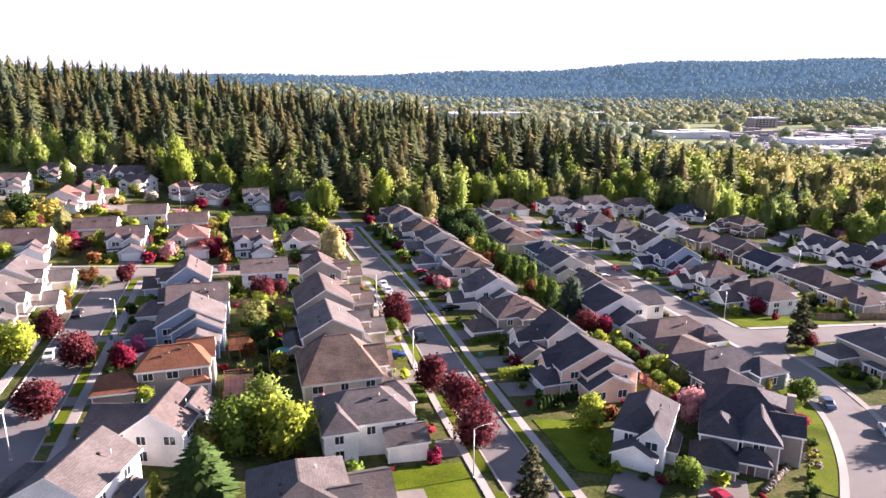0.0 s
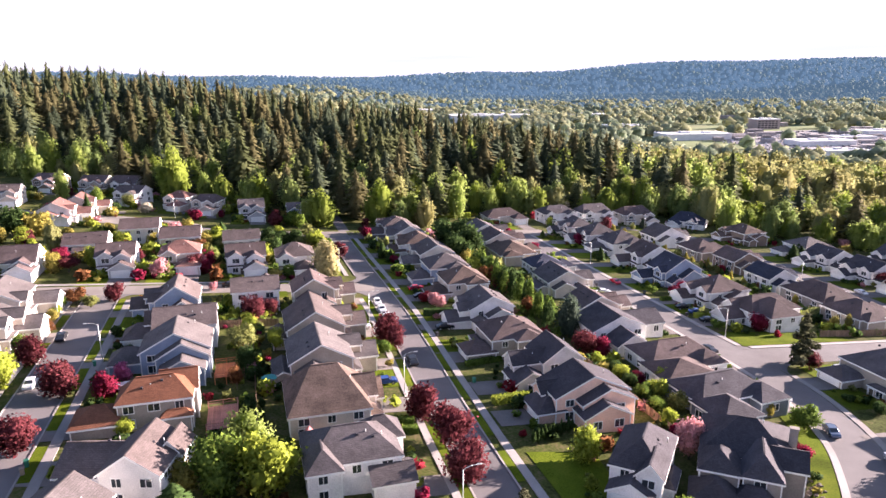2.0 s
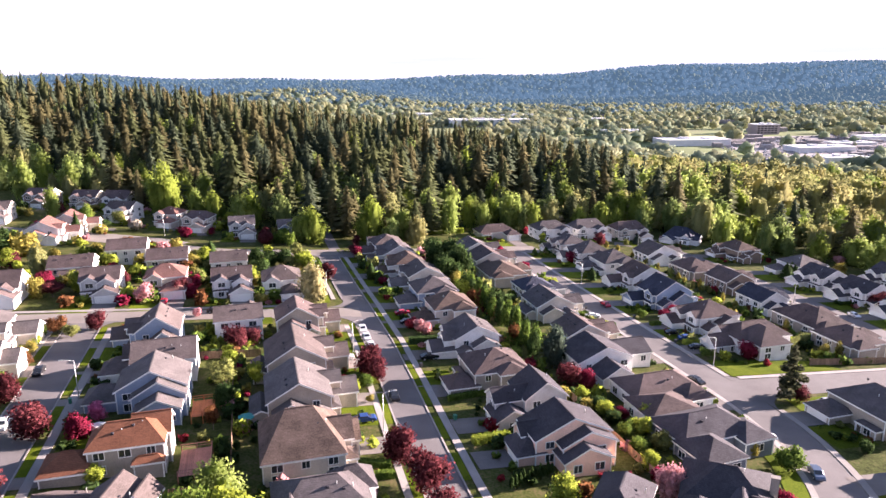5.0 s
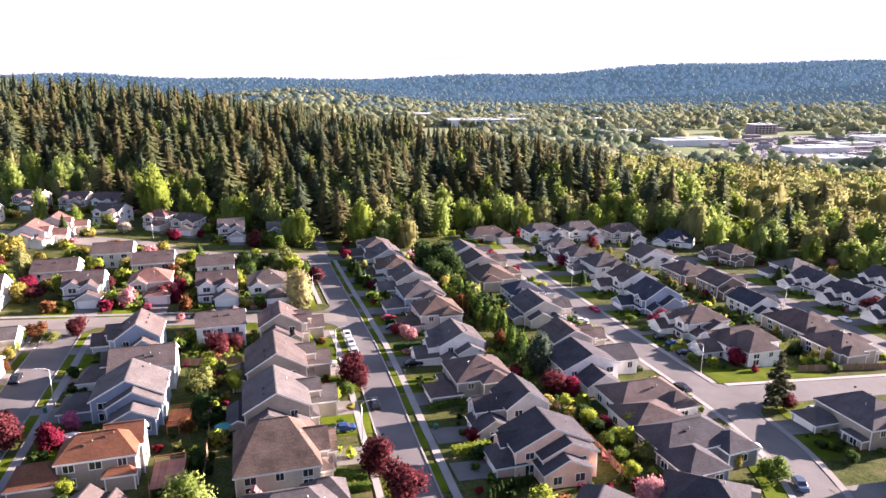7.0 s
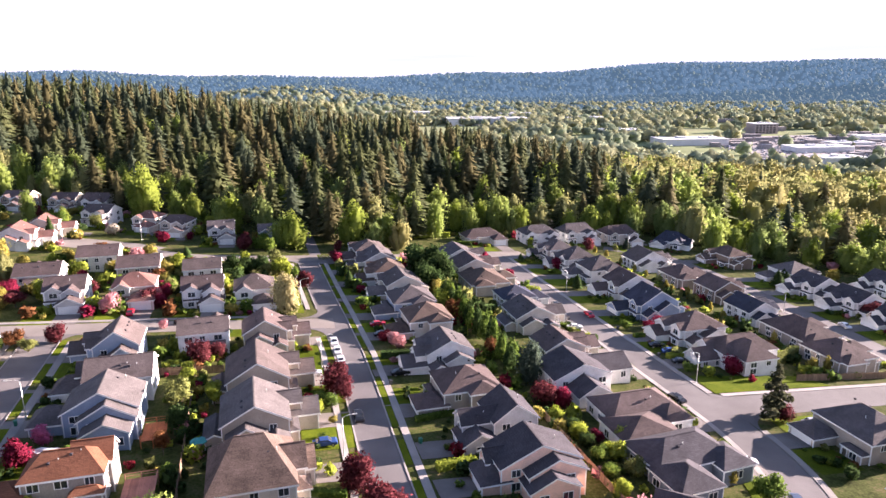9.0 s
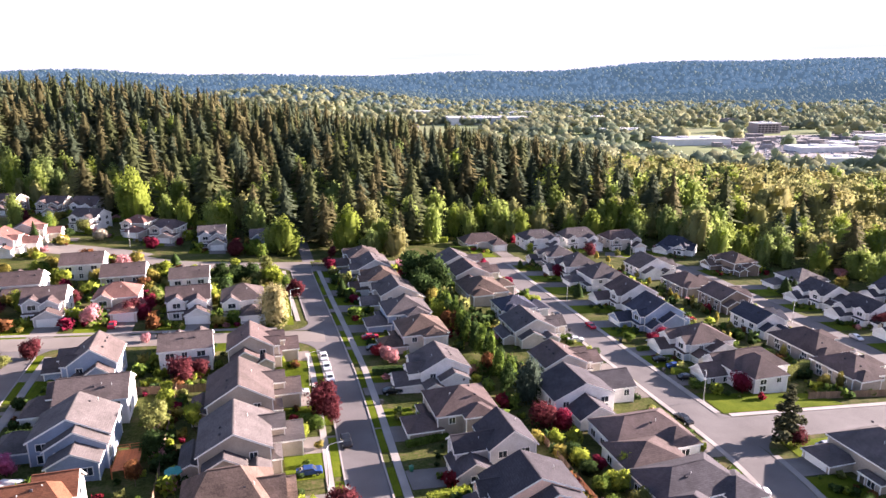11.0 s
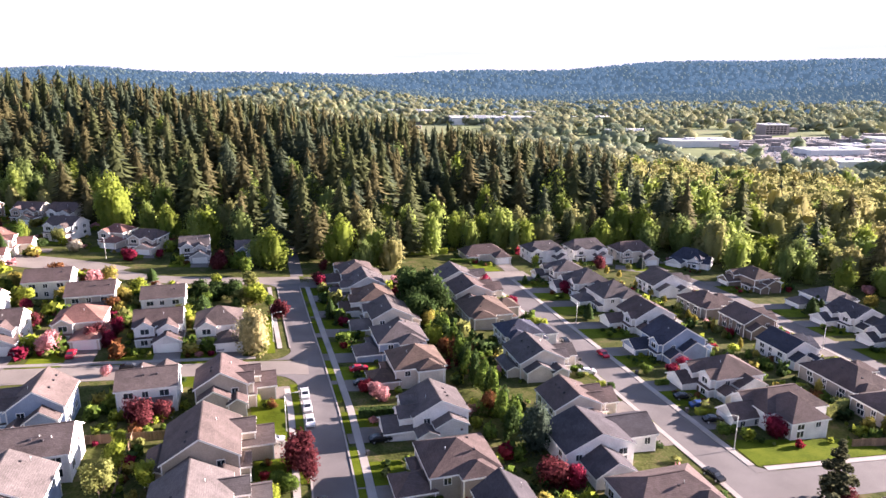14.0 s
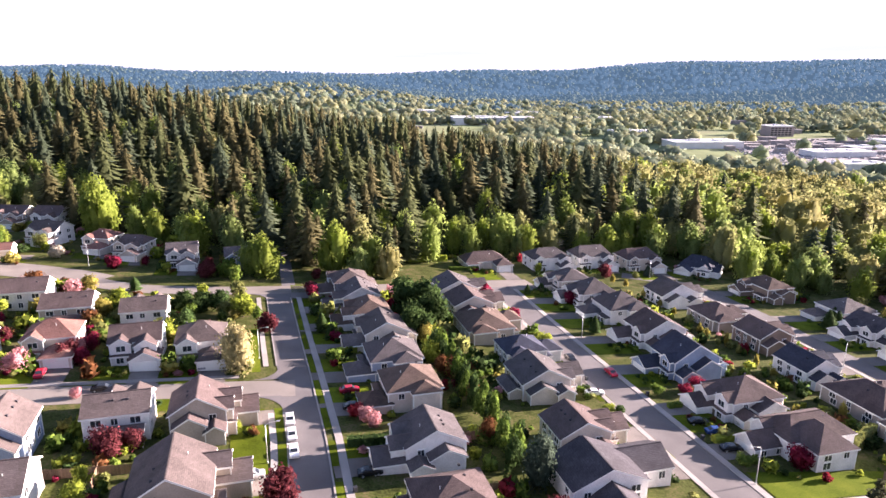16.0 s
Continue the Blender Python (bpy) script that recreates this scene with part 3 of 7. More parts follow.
def block(home, cx, cy, lx, ly, eave, pitch, axis, hip, wall, roof, over=0.45, base=-1.6):
    """One roofed block of a house. axis: the way of its ridge, in the house's own plan."""
    if axis == "y":
        lx, ly = ly, lx
    rise = ly / 2 * pitch
    m = pose(cx, cy, 0, 0, 0, 90 if axis == "y" else 0)
    wm = shared(("wall", lx, ly, eave, rise, bool(hip), wall, base), lambda: from_bm("wall", wall_bm(lx, ly, eave, rise, not hip, base), [WALLS[wall], WHITE]))
    linked("wall", wm, home, m)
    rm = shared(("roof", lx, ly, rise, over, hip, roof), lambda: from_bm("roof", roof_bm(lx, ly, rise, over, hip), [ROOFS[roof], WHITE]))
    linked("roof", rm, home, m @ pose(0, 0, eave + 0.22))
    ridge = lx + 2 * over - (2 * hip * (ly / 2 + over) if hip else 0.1)
    if ridge > 1:
        linked("ridge_cap", cap_mesh(round(ridge, 2), roof), home, m @ pose(0, 0, eave + 0.22 + rise))
    return rise


def window(home, x, y, z, facing, w=1.5, h=1.3):
    """A window on a wall of the house; facing: degrees by which it is turned from the front."""
    m = pose(x, y, z, 0, 0, facing)
    f = linked("window", window_frame(w, h), home, m)
    linked("pane", window_pane(w, h), f)


def house(u, v, front, style, wall, roof, label, w=11.0, d=9.5, eave=5.3, pitch=0.55, flip=1, axis="x", hip=0.0, garage=True,
          dz=0.0, group="houses of the estate", porch=True, turn=0.0, chimney=False):
    """A detached house. front: the way it faces in the street grid; style: which wings it has."""
    x, y = W(u, v)
    yaw = math.degrees(STREET) + dict(W=-90, E=90, S=0, N=180)[front] + turn
    home = thing("house", x, y, land(x, y) + dz, yaw, label, "house", group)
    rise = block(home, 0, 0, w, d, eave, pitch, axis, hip, wall, roof)
    two = eave > 4
    hx, hy = w / 2, d / 2
    s = flip
    to = home.matrix_basis
    PLOTS.append((to.inverted(), hx + 0.9, hy + 0.9, s * (hx - 3.0)))
    for k in range(30):
        if k < 13:
            p = (random.uniform(-hx - 3, hx + 3), hy + random.uniform(2.2, 9.5))
        elif k < 17:
            p = (random.choice((-1, 1)) * (hx + random.uniform(1.2, 2.4)), random.uniform(-hy - 2, hy + 2))
        else:
            p = (-s * random.uniform(-0.2, hx + 2.0), -hy - random.uniform(2.6, 9.5))
        SPOTS.append(to @ Vector((*p, 0.0 if k < 13 else 0.0)))
        TALL.append(k < 13)
    if v > 195 and u < 110:
        for k in range(12):
            p = (random.uniform(-hx - 5, hx + 5), random.choice((hy + random.uniform(2.5, 11), -hy - random.uniform(4, 9))))
            SPOTS.append(to @ Vector((*p, 0)))
            TALL.append(2)
    gx = s * (hx - 3.0)
    if garage:
        gl = 6.4
        block(home, gx, -hy - gl / 2 + 0.8, 6.3, gl, 2.75, 0.55, "y", 0.9 if style in "hr" else 0, wall, roof)
        linked("garage_door", garage_mesh(4.9), home, pose(gx, -hy - gl + 0.77, 0))
    if style in "abr":          # gable over the front, upper floor
        block(home, -s * (hx - 2.6), -hy + 0.4, 4.2, 3.2, eave - 0.02, 0.62, "y", 0, wall, roof, 0.35, eave - 2.4)
        window(home, -s * (hx - 2.6), -hy - 1.22, eave - 1.75, 0, 1.9)
    if style in "ac":           # low wing at the back
        block(home, -s * 1.2, hy + 1.3, w * 0.62, 3.4, 2.7, 0.45, "x", 0, wall, roof)
    sx = dict(W=1, E=-1, S=0, N=0)[front]
    if sx and style in "abc":   # a lower gable stepping out of the end wall
        block(home, sx * (hx + 0.7), 0.14 * d, 3.4, d * 0.56, eave - 1.5, pitch, "x", 0, wall, roof)
        block(home, sx * (hx + 0.9), -0.30 * d, 4.6, d * 0.34, 2.7, pitch, "x", 0, wall, roof)
    elif sx:
        block(home, sx * (hx - 0.4), 0.18 * d, 4.4, d * 0.5, eave - 0.03, pitch * 0.95, "x", 0.7, wall, roof)
    if style in "bc" and two:   # second gable over the garage
        block(home, gx, -hy - 0.6, 4.6, 4.0, eave - 0.35, 0.6, "y", 0, wall, roof, 0.35, 2.6)
        window(home, gx, -hy - 2.62, eave - 1.95, 0, 1.7)
    if porch:
        block(home, -s * (hx - 2.7), -hy - 0.7, 4.6, 1.9, 2.55, 0.4, "x", 0.9, wall, roof, 0.3)
        linked("front_door", door_mesh(), home, pose(-s * (hx - 4.2), -hy - 1.67, 0))
    window(home, -s * (hx - 2.3), -hy - (1.66 if porch else 0.02), 0.9, 0, 1.5 if porch else 2.0)
    for side, sx in ((90, 1), (-90, -1)):
        for yy, wd in ((-d * 0.26, 1.2), (d * 0.2, 1.6)):
            if two:
                window(home, sx * (hx + 0.02), yy, eave - 1.9, side, wd, 1.2)
            if yy > 0 or not two:
                window(home, sx * (hx + 0.02), yy, 0.95, side, wd, 1.3)
    for xx, wd in ((-w * 0.3, 1.7), (w * 0.02, 1.1), (w * 0.3, 1.7)):
        if two:
            window(home, xx, hy + 0.02, eave - 1.9, 180, wd, 1.2)
        window(home, xx * 0.9, hy + (3.02 if style in "ac" and abs(xx + s * 1.2) < w * 0.28 else 0.02), 0.9, 180, wd, 1.4)
    z = eave + 0.22 + rise * 0.62
    for k in range(1 + int(u * 3 + v) % 3):
        q = (-0.28 + 0.26 * k + 0.11 * math.sin(u + 2 * v + k))
        linked("roof_vent", vent_mesh(), home, pose(q * w, d * 0.19, z + 0.02) if axis == "x" else pose(w * 0.19, q * d, z + 0.02))
    if chimney:
        def stack():
            bm = bmesh.new()
            box(bm, -0.55, -0.4, -1.0, 0.55, 0.4, 1.5)
            box(bm, -0.65, -0.5, 1.5, 0.65, 0.5, 1.68)
            return from_bm("chimney", bm, WALLS["beige"])
        linked("chimney", shared("chimney", stack), home, pose(-s * w * 0.3, d * 0.24, eave + 0.5 * rise) if axis == "x" else pose(w * 0.24, s * d * 0.3, eave + 0.5 * rise))
    linked("vent_pipe", pipe_mesh(), home, pose(w * 0.12, -d * 0.2, z) if axis == "x" else pose(-w * 0.2, d * 0.12, z))
    if garage:
        n = dict(W=(-1, 0), E=(1, 0), S=(0, -1), N=(0, 1))[front]
        t = (-n[1], n[0])
        reach = hy + 6.0
        cu, cv = u + t[0] * gx, v + t[1] * gx
        a, b = reach - 0.8, reach + 2.0
        while b < reach + 16 and not on_road(*W(cu + n[0] * b, cv + n[1] * b), 4.1):
            b += 0.5
        if b > reach + 15:
            b = reach + 5.0
        q = 3.0
        patch("driveway", [(cu + n[0] * a + t[0] * q, cv + n[1] * a + t[1] * q), (cu + n[0] * a - t[0] * q, cv + n[1] * a - t[1] * q),
                           (cu + n[0] * b - t[0] * q, cv + n[1] * b - t[1] * q), (cu + n[0] * b + t[0] * q, cv + n[1] * b + t[1] * q)],
              DRIVE, 0.1, "concrete driveway before the garage", "driveway")
        c, e = u - t[0] * s * 3.9, v - t[1] * s * 3.9
        a, b = hy + 2.2, b - 0.4
        if front == "E" and u > 80:
            a = b - 3.0
        patch("lawn", [(c + n[0] * a + t[0] * 4.4, e + n[1] * a + t[1] * 4.4), (c + n[0] * a - t[0] * 4.4, e + n[1] * a - t[1] * 4.4),
                       (c + n[0] * b - t[0] * 4.4, e + n[1] * b - t[1] * 4.4), (c + n[0] * b + t[0] * 4.4, e + n[1] * b + t[1] * 4.4)],
              GRASS, 0.07, "mown front lawn", "lawn")
    return home


def window_row(home, x0, y0, x1, y1, eave, faces, base):
    """Windows along the named walls of a block, upper and lower floor."""
    for face in faces:
        along = (y1 - y0) if face in "EW" else (x1 - x0)
        n = max(1, int(along / 3.6))
        turn = dict(S=0, E=90, N=180, W=-90)[face]
        for k in range(n):
            p = -along / 2 + (k + 0.5) * along / n + 0.25 * math.sin(7 * k + along)
            x, y = dict(S=((x0 + x1) / 2 + p, y0 - 0.02), N=((x0 + x1) / 2 + p, y1 + 0.02), E=(x1 + 0.02, (y0 + y1) / 2 + p), W=(x0 - 0.02, (y0 + y1) / 2 + p))[face]
            wide = (1.7, 1.2, 1.5)[(k + int(along)) % 3]
            if eave > 4.2:
                window(home, x, y, eave - 1.85, turn, wide, 1.2)
            if base < 0 and (eave < 4.2 or k % 2 == 0):
                window(home, x, y, 0.9, turn, wide, 1.4)


def villa(u, v, turn, wall, roof, label, group, blocks, garage=None, drive=None, dormers=(), vents=(), door=None, chimney=None):
    """A house set out block by block. Each block: x0, x1, y0, y1, eave, ridge height, way of the ridge, hip, walls with windows, base."""
    x, y = W(u, v)
    home = thing("house", x, y, land(x, y), math.degrees(STREET) + turn, label, "house", group)
    to = home.matrix_basis
    for x0, x1, y0, y1, eave, top, axis, hip, faces, base in blocks:
        lx, ly = x1 - x0, y1 - y0
        across = ly if axis == "x" else lx
        block(home, (x0 + x1) / 2, (y0 + y1) / 2, lx, ly, eave, (top - eave) / (across / 2), axis, hip, wall, roof, 0.42, base)
        window_row(home, x0, y0, x1, y1, eave, faces, base)
        if base < 0:
            PLOTS.append((to.inverted() @ pose(0, 0, 0), max(abs(x0), abs(x1)) + 0.7, max(abs(y0), abs(y1)) + 0.7, 500))
    for dx, dy, dz, facing, wide in dormers:        # a gabled dormer with its window, facing down the slope
        deep = 2.6
        m = pose(dx, dy, 0, 0, 0, facing)
        wm = shared(("dormer_wall", wide, wall), lambda: from_bm("dormer", wall_bm(deep, wide, 1.35, wide * 0.32, True, -0.6), [WALLS[wall], WHITE]))
        linked("dormer", wm, home, m @ pose(0, 0, dz, 0, 0, 90))
        rm = shared(("dormer_roof", wide, roof), lambda: from_bm("dormer_roof", roof_bm(deep, wide, wide * 0.32, 0.3, 0, 0.2), [ROOFS[roof], WHITE]))
        linked("dormer_roof", rm, home, m @ pose(0, 0, dz + 1.45, 0, 0, 90))
        f = linked("window", window_frame(wide - 0.7, 1.0), home, m @ pose(0, -deep / 2 - 0.03, dz + 0.15))
        linked("pane", window_pane(wide - 0.7, 1.0), f)
    for gx, gy, facing, wide in garage or ():
        linked("garage_door", garage_mesh(wide), home, pose(gx, gy, 0, 0, 0, facing))
    for vx, vy, vz in vents:
        linked("roof_vent", vent_mesh(), home, pose(vx, vy, vz))
        linked("vent_pipe", pipe_mesh(), home, pose(vx + 1.3, vy + 0.4, vz))
    if door:
        linked("front_door", door_mesh(), home, pose(door[0], door[1], 0, 0, 0, door[2]))
    if chimney:
        bm = bmesh.new()
        box(bm, -0.55, -0.4, 0, 0.55, 0.4, chimney[2])
        box(bm, -0.65, -0.5, chimney[2], 0.65, 0.5, chimney[2] + 0.18)
        part("chimney", bm, WALLS[wall], home, m=pose(chimney[0], chimney[1], 0))
    if drive:
        patch("driveway", drive, DRIVE, 0.1, "concrete driveway before the garage", "driveway")
    hx = max(abs(b[k]) for b in blocks for k in (0, 1))
    hy = max(abs(b[k]) for b in blocks for k in (2, 3))
    for k in range(22):
        a = k * 2.399
        SPOTS.append(to @ Vector(((hx + random.uniform(1.2, 3)) * math.copysign(abs(math.cos(a)) ** 0.6, math.cos(a)), (hy + random.uniform(1.2, 3)) * math.copysign(abs(math.sin(a)) ** 0.6, math.sin(a)), 0)))
        TALL.append(k % 3 == 0)
    return home


SPOTS, TALL, PLOTS = [], [], []

# the houses that stand nearest, each block by block
villa(-12.2, 136.0, 0, "blue", "light", "blue house with pale grey stepped gables", "houses by the maple street",
      [(-6.2, 6.2, -2.8, 7.0, 5.0, 8.3, "y", 0, "SEN", -1.6), (-3.3, 6.1, -5.2, -2.0, 4.3, 7.0, "y", 0, "SE", -1.6), (-2.3, 5.3, -8.8, -4.4, 3.2, 5.1, "y", 0, "S", -1.6),
       (-12.0, -5.4, -1.6, 4.8, 2.8, 4.8, "x", 0.8, "", -1.6)],
      [(-12.05, 1.6, -90, 4.8)], [(-24.4, 134.2), (-24.4, 141.0), (-30.0, 141.0), (-30.0, 134.2)], vents=[(2.0, 5.0, 7.4), (2.4, -3.4, 6.0)])
villa(-11.4, 151.6, 0, "white", "taupe", "white house with a broad grey-brown roof", "houses by the maple street",
      [(-6.2, 6.0, -4.8, 5.0, 5.0, 7.8, "x", 0, "SEN", -1.6), (-12.4, -5.6, -3.6, 3.0, 2.8, 4.9, "x", 0.8, "", -1.6), (-8.0, -3.2, -1.2, 4.0, 4.96, 6.8, "x", 0, "W", 2.4)],
      [(-12.45, -0.3, -90, 4.8)], [(-24.0, 148.2), (-24.0, 154.6), (-30.0, 154.6), (-30.0, 148.2)], vents=[(2.0, -2.6, 6.6), (0.2, -2.2, 6.7)])
villa(88.5, 119.0, 0, "white", "mauve", "white house under low grey-brown hipped roofs", "houses by the second street",
      [(-6.8, 9.2, -1.0, 9.8, 3.5, 6.3, "x", 0.85, "WN", -1.6), (-8.6, 3.4, -9.0, 1.0, 3.4, 5.6, "y", 0.85, "WS", -1.6), (3.4, 9.4, -3.4, 3.0, 3.2, 5.2, "x", 0.9, "S", -1.6)],
      [(9.45, 0.0, 90, 4.8)], [(98.0, 116.0), (98.0, 122.2), (105.6, 122.2), (105.6, 116.0)], vents=[(2.0, 2.0, 5.6)])
villa(86.0, 141.5, 0, "white", "dark", "white two-storey house with dark stepped gable roofs", "houses by the second street",
      [(-8.3, 5.4, -5.2, 5.4, 4.6, 7.6, "y", 0, "SWN", -1.6), (-5.4, 2.4, -11.4, -4.0, 3.0, 5.3, "y", 0, "S", -1.6), (2.0, 13.2, -0.6, 8.2, 3.0, 5.2, "x", 0, "S", -1.6)],
      [(13.25, 3.8, 90, 4.8)], [(99.4, 142.2), (99.4, 148.4), (105.8, 148.4), (105.8, 142.2)], vents=[(-3.0, 1.0, 6.6)])
villa(136.0, 149.0, 0, "white", "mauve", "white corner house with grey-brown hipped roofs and a gabled garage", "houses by the second street",
      [(-7.0, 8.6, -4.0, 6.4, 4.6, 7.4, "x", 0.8, "EN", -1.6), (-4.8, 4.4, -8.8, 2.0, 4.56, 7.8, "y", 0.9, "SW", -1.6), (-13.2, -5.6, -1.8, 4.0, 2.8, 5.0, "x", 0, "S", -1.6),
       (-8.4, -3.4, 1.0, 5.6, 4.5, 6.2, "x", 0, "W", 2.4)],
      [(-13.25, 1.1, -90, 4.6)], [(122.6, 147.0), (122.6, 153.2), (116.2, 153.2), (116.2, 147.0)], vents=[(4.0, 0.0, 6.8)])
villa(59.0, 104.5, 0, "pink", "dark", "peach-pink two-storey house with stepped gables", "houses by the main street",
      [(-6.8, 7.3, -2.0, 5.8, 5.3, 8.5, "y", 0, "SWN", -1.6), (-2.8, 7.2, -4.4, -1.0, 4.6, 6.9, "y", 0, "S", -1.6), (-3.4, 5.1, -6.6, -2.5, 3.1, 5.2, "y", 0, "S", -1.6),
       (-10.0, -5.0, -1.8, 4.6, 2.8, 4.7, "y", 0.8, "", -1.6), (-8.2, -3.5, 1.0, 4.6, 5.0, 6.4, "x", 0, "W", 2.6)],
      [(-10.05, 0.6, -90, 4.4)], [(49, 102.8), (49, 108.6), (42.2, 108.6), (42.2, 102.8)], vents=[(3.0, 1.5, 7.2)], door=(-6.85, -1.2, -90))
villa(60.0, 120.5, 0, "grey", "dark", "pale grey two-storey house with a wide gable", "houses by the main street",
      [(-3.4, 5.2, -2.9, 5.6, 5.3, 8.3, "y", 0, "SN", -1.6), (-9.2, -1.5, -1.6, 3.2, 5.0, 6.8, "x", 0, "W", -1.6), (-10.1, -3.6, -5.4, 1.0, 2.8, 4.7, "y", 0, "S", -1.6)],
      [(-10.15, -2.2, -90, 4.4)], [(49.8, 115.4), (49.8, 121.4), (42.2, 121.4), (42.2, 115.4)], vents=[(-6.0, -0.6, 6.1), (2.0, 2.0, 7.2)], door=(-9.25, 2.4, -90))
villa(57.3, 83.1, -42, "white", "dark", "two-storey white house with a dark hipped roof and front garage", "houses by the main street",
      [(-3.7, 3.7, -5.8, 5.8, 5.3, 8.3, "y", 0.9, "SEN", -1.6), (0.2, 3.7, -7.0, -2.0, 5.28, 7.1, "y", 0, "S", -1.6), (-3.3, 2.7, -8.6, -5.0, 2.75, 4.4, "y", 0, "", -1.6),
       (3.7, 5.0, -4.0, 1.0, 2.6, 3.3, "y", 0.7, "E", -1.6)],
      [(-1.75, -8.65, 0, 2.4), (1.15, -8.65, 0, 2.4)], [(49.2, 77.6), (54.2, 73.1), (49.4, 67.8), (44.4, 72.2)], vents=[(1.8, 0.5, 7.0)])
villa(73.9, 81.2, -38, "taupe", "dark", "grey-taupe two-storey house with many hips", "houses by the second street",
      [(-6.2, 6.4, -3.6, 8.4, 5.3, 8.8, "x", 0.85, "WN", -1.6), (-0.4, 4.6, -8.4, 1.0, 5.26, 7.7, "y", 0.9, "SE", -1.6), (-6.3, -1.0, -8.6, -2.6, 5.2, 7.2, "y", 0.9, "W", -1.6),
       (3.4, 8.0, -4.6, 0.6, 5.22, 7.0, "x", 0, "E", -1.6), (-7.3, -1.2, -13.6, -7.6, 2.75, 5.0, "y", 0.8, "", -1.6), (-1.2, 3.4, -10.4, -7.6, 2.7, 3.9, "x", 0.9, "", -1.6)],
      [(-4.2, -13.65, 0, 4.4)], [(61.0, 75.0), (66.4, 70.9), (62.0, 64.6), (56.6, 68.8)], vents=[(1.0, 2.0, 8.5)], chimney=(6.6, 2.2, 8.4), door=(1.0, -10.45, 0))
villa(88.0, 103.5, 4, "slate", "dark", "slate-grey house under low dark hipped roofs", "houses by the second street",
      [(-8.0, 8.0, -3.2, 7.4, 3.5, 6.2, "x", 0.9, "WN", -1.6), (-8.6, -0.2, -9.6, -1.0, 3.3, 5.5, "y", 0.9, "WS", -1.6), (3.2, 9.6, -6.0, 1.5, 3.2, 5.0, "x", 0.9, "S", -1.6)],
      [(9.65, -2.2, 90, 4.6)], [(97.4, 99.0), (97.4, 105.2), (104.5, 103.5), (102.6, 98.2)], vents=[(-2.0, 0.0, 5.4)])
villa(14.5, 92.0, 0, "white", "grey", "cream-white house under a grey hipped roof with a lean-to garage", "houses by the main street",
      [(-6.3, 6.6, -4.7, 5.0, 5.3, 8.2, "x", 0.85, "SWEN", -1.6), (-6.4, -1.9, -6.1, 0.5, 5.27, 7.3, "y", 0.9, "SW", -1.6), (2.3, 8.0, -7.4, -2.0, 2.7, 4.0, "x", 0, "", -1.6),
       (2.0, 8.0, 0.6, 5.6, 5.24, 7.4, "x", 0.9, "E", -1.6)],
      [(8.05, -4.8, 90, 4.4)], [(22.6, 84.8), (22.6, 90.0), (31.0, 90.0), (31.0, 84.8)], vents=[(1.0, -1.6, 7.5), (3.2, -2.0, 7.1)])
villa(13.4, 110.8, 0, "cream", "shake", "cream house under a steep brown shake roof", "houses by the main street",
      [(-6.5, 6.3, -6.9, 6.6, 4.7, 9.9, "x", 0.64, "SWN", -1.6), (3.0, 8.0, -2.8, 2.6, 4.9, 7.4, "x", 0, "ES", -1.6), (4.2, 9.6, 0.0, 6.2, 2.75, 4.9, "x", 0.0, "", -1.6),
       (5.0, 8.4, -5.4, -2.0, 2.6, 3.6, "x", 0.9, "E", -1.6)],
      [(9.65, 3.1, 90, 4.6)], [(23.2, 111.0), (23.2, 116.8), (31.6, 116.8), (31.4, 111.0)], vents=[(2.6, -2.6, 8.0)], door=(8.05, -0.8, 90))
villa(-21.2, 80.8, -21, "white", "light", "white house with a pale shingle roof and dark wing", "houses by the maple street",
      [(-4.5, 4.5, -5.6, 5.0, 5.2, 7.9, "y", 0, "EN", -1.6), (-9.6, -3.0, -3.4, 4.0, 3.3, 5.5, "x", 0.8, "", -1.6), (4.5, 6.2, -1.4, 2.4, 2.6, 3.5, "y", 0.7, "E", -1.6),
       (-7.6, -4.0, -7.0, -2.6, 3.3, 4.9, "y", 0, "S", -1.6)],
      [(-9.65, 0.4, -90, 4.6)], [(-31.4, 82.6), (-29.0, 88.2), (-34.4, 90.0), (-36.6, 84.4)], vents=[(2.0, 1.0, 6.9)])
villa(-12.9, 93.6, -16.5, "white", "taupe", "pale grey-white house with a taupe gable roof and a dark wing", "houses by the maple street",
      [(-3.9, 3.9, -4.4, 4.8, 5.2, 7.9, "y", 0, "SEN", -1.6), (-11.4, -3.5, -1.6, 7.4, 3.0, 5.4, "x", 0, "", -1.6), (1.6, 4.7, 1.0, 5.4, 5.18, 6.9, "y", 0, "", -1.6)],
      [(-11.45, 3.0, -90, 4.6)], [(-24.4, 96.4), (-22.4, 103.2), (-30.0, 103.4), (-30.0, 97.4)], vents=[(1.4, 0.4, 7.0), (-7.0, 5.0, 4.6)])
villa(-13.3, 114.0, 0, "taupe", "orange", "grey-taupe house with an orange-red hipped roof", "houses by the maple street",
      [(-5.6, 5.4, -3.0, 3.4, 5.3, 7.9, "x", 0.85, "SEN", -1.6), (0.6, 6.0, 0.4, 5.6, 5.26, 7.5, "x", 0, "E", -1.6), (1.0, 5.2, -4.2, -2.6, 2.7, 3.3, "x", 0.9, "", -1.6),
       (-12.2, -5.0, -4.6, 2.2, 2.75, 4.6, "x", 0.8, "", -1.6)],
      [(-12.25, -1.2, -90, 4.6)], [(-25.8, 109.6), (-25.8, 115.6), (-30.0, 115.6), (-30.0, 109.6)], vents=[(-2.0, -1.4, 6.8), (1.0, -0.6, 7.4)])

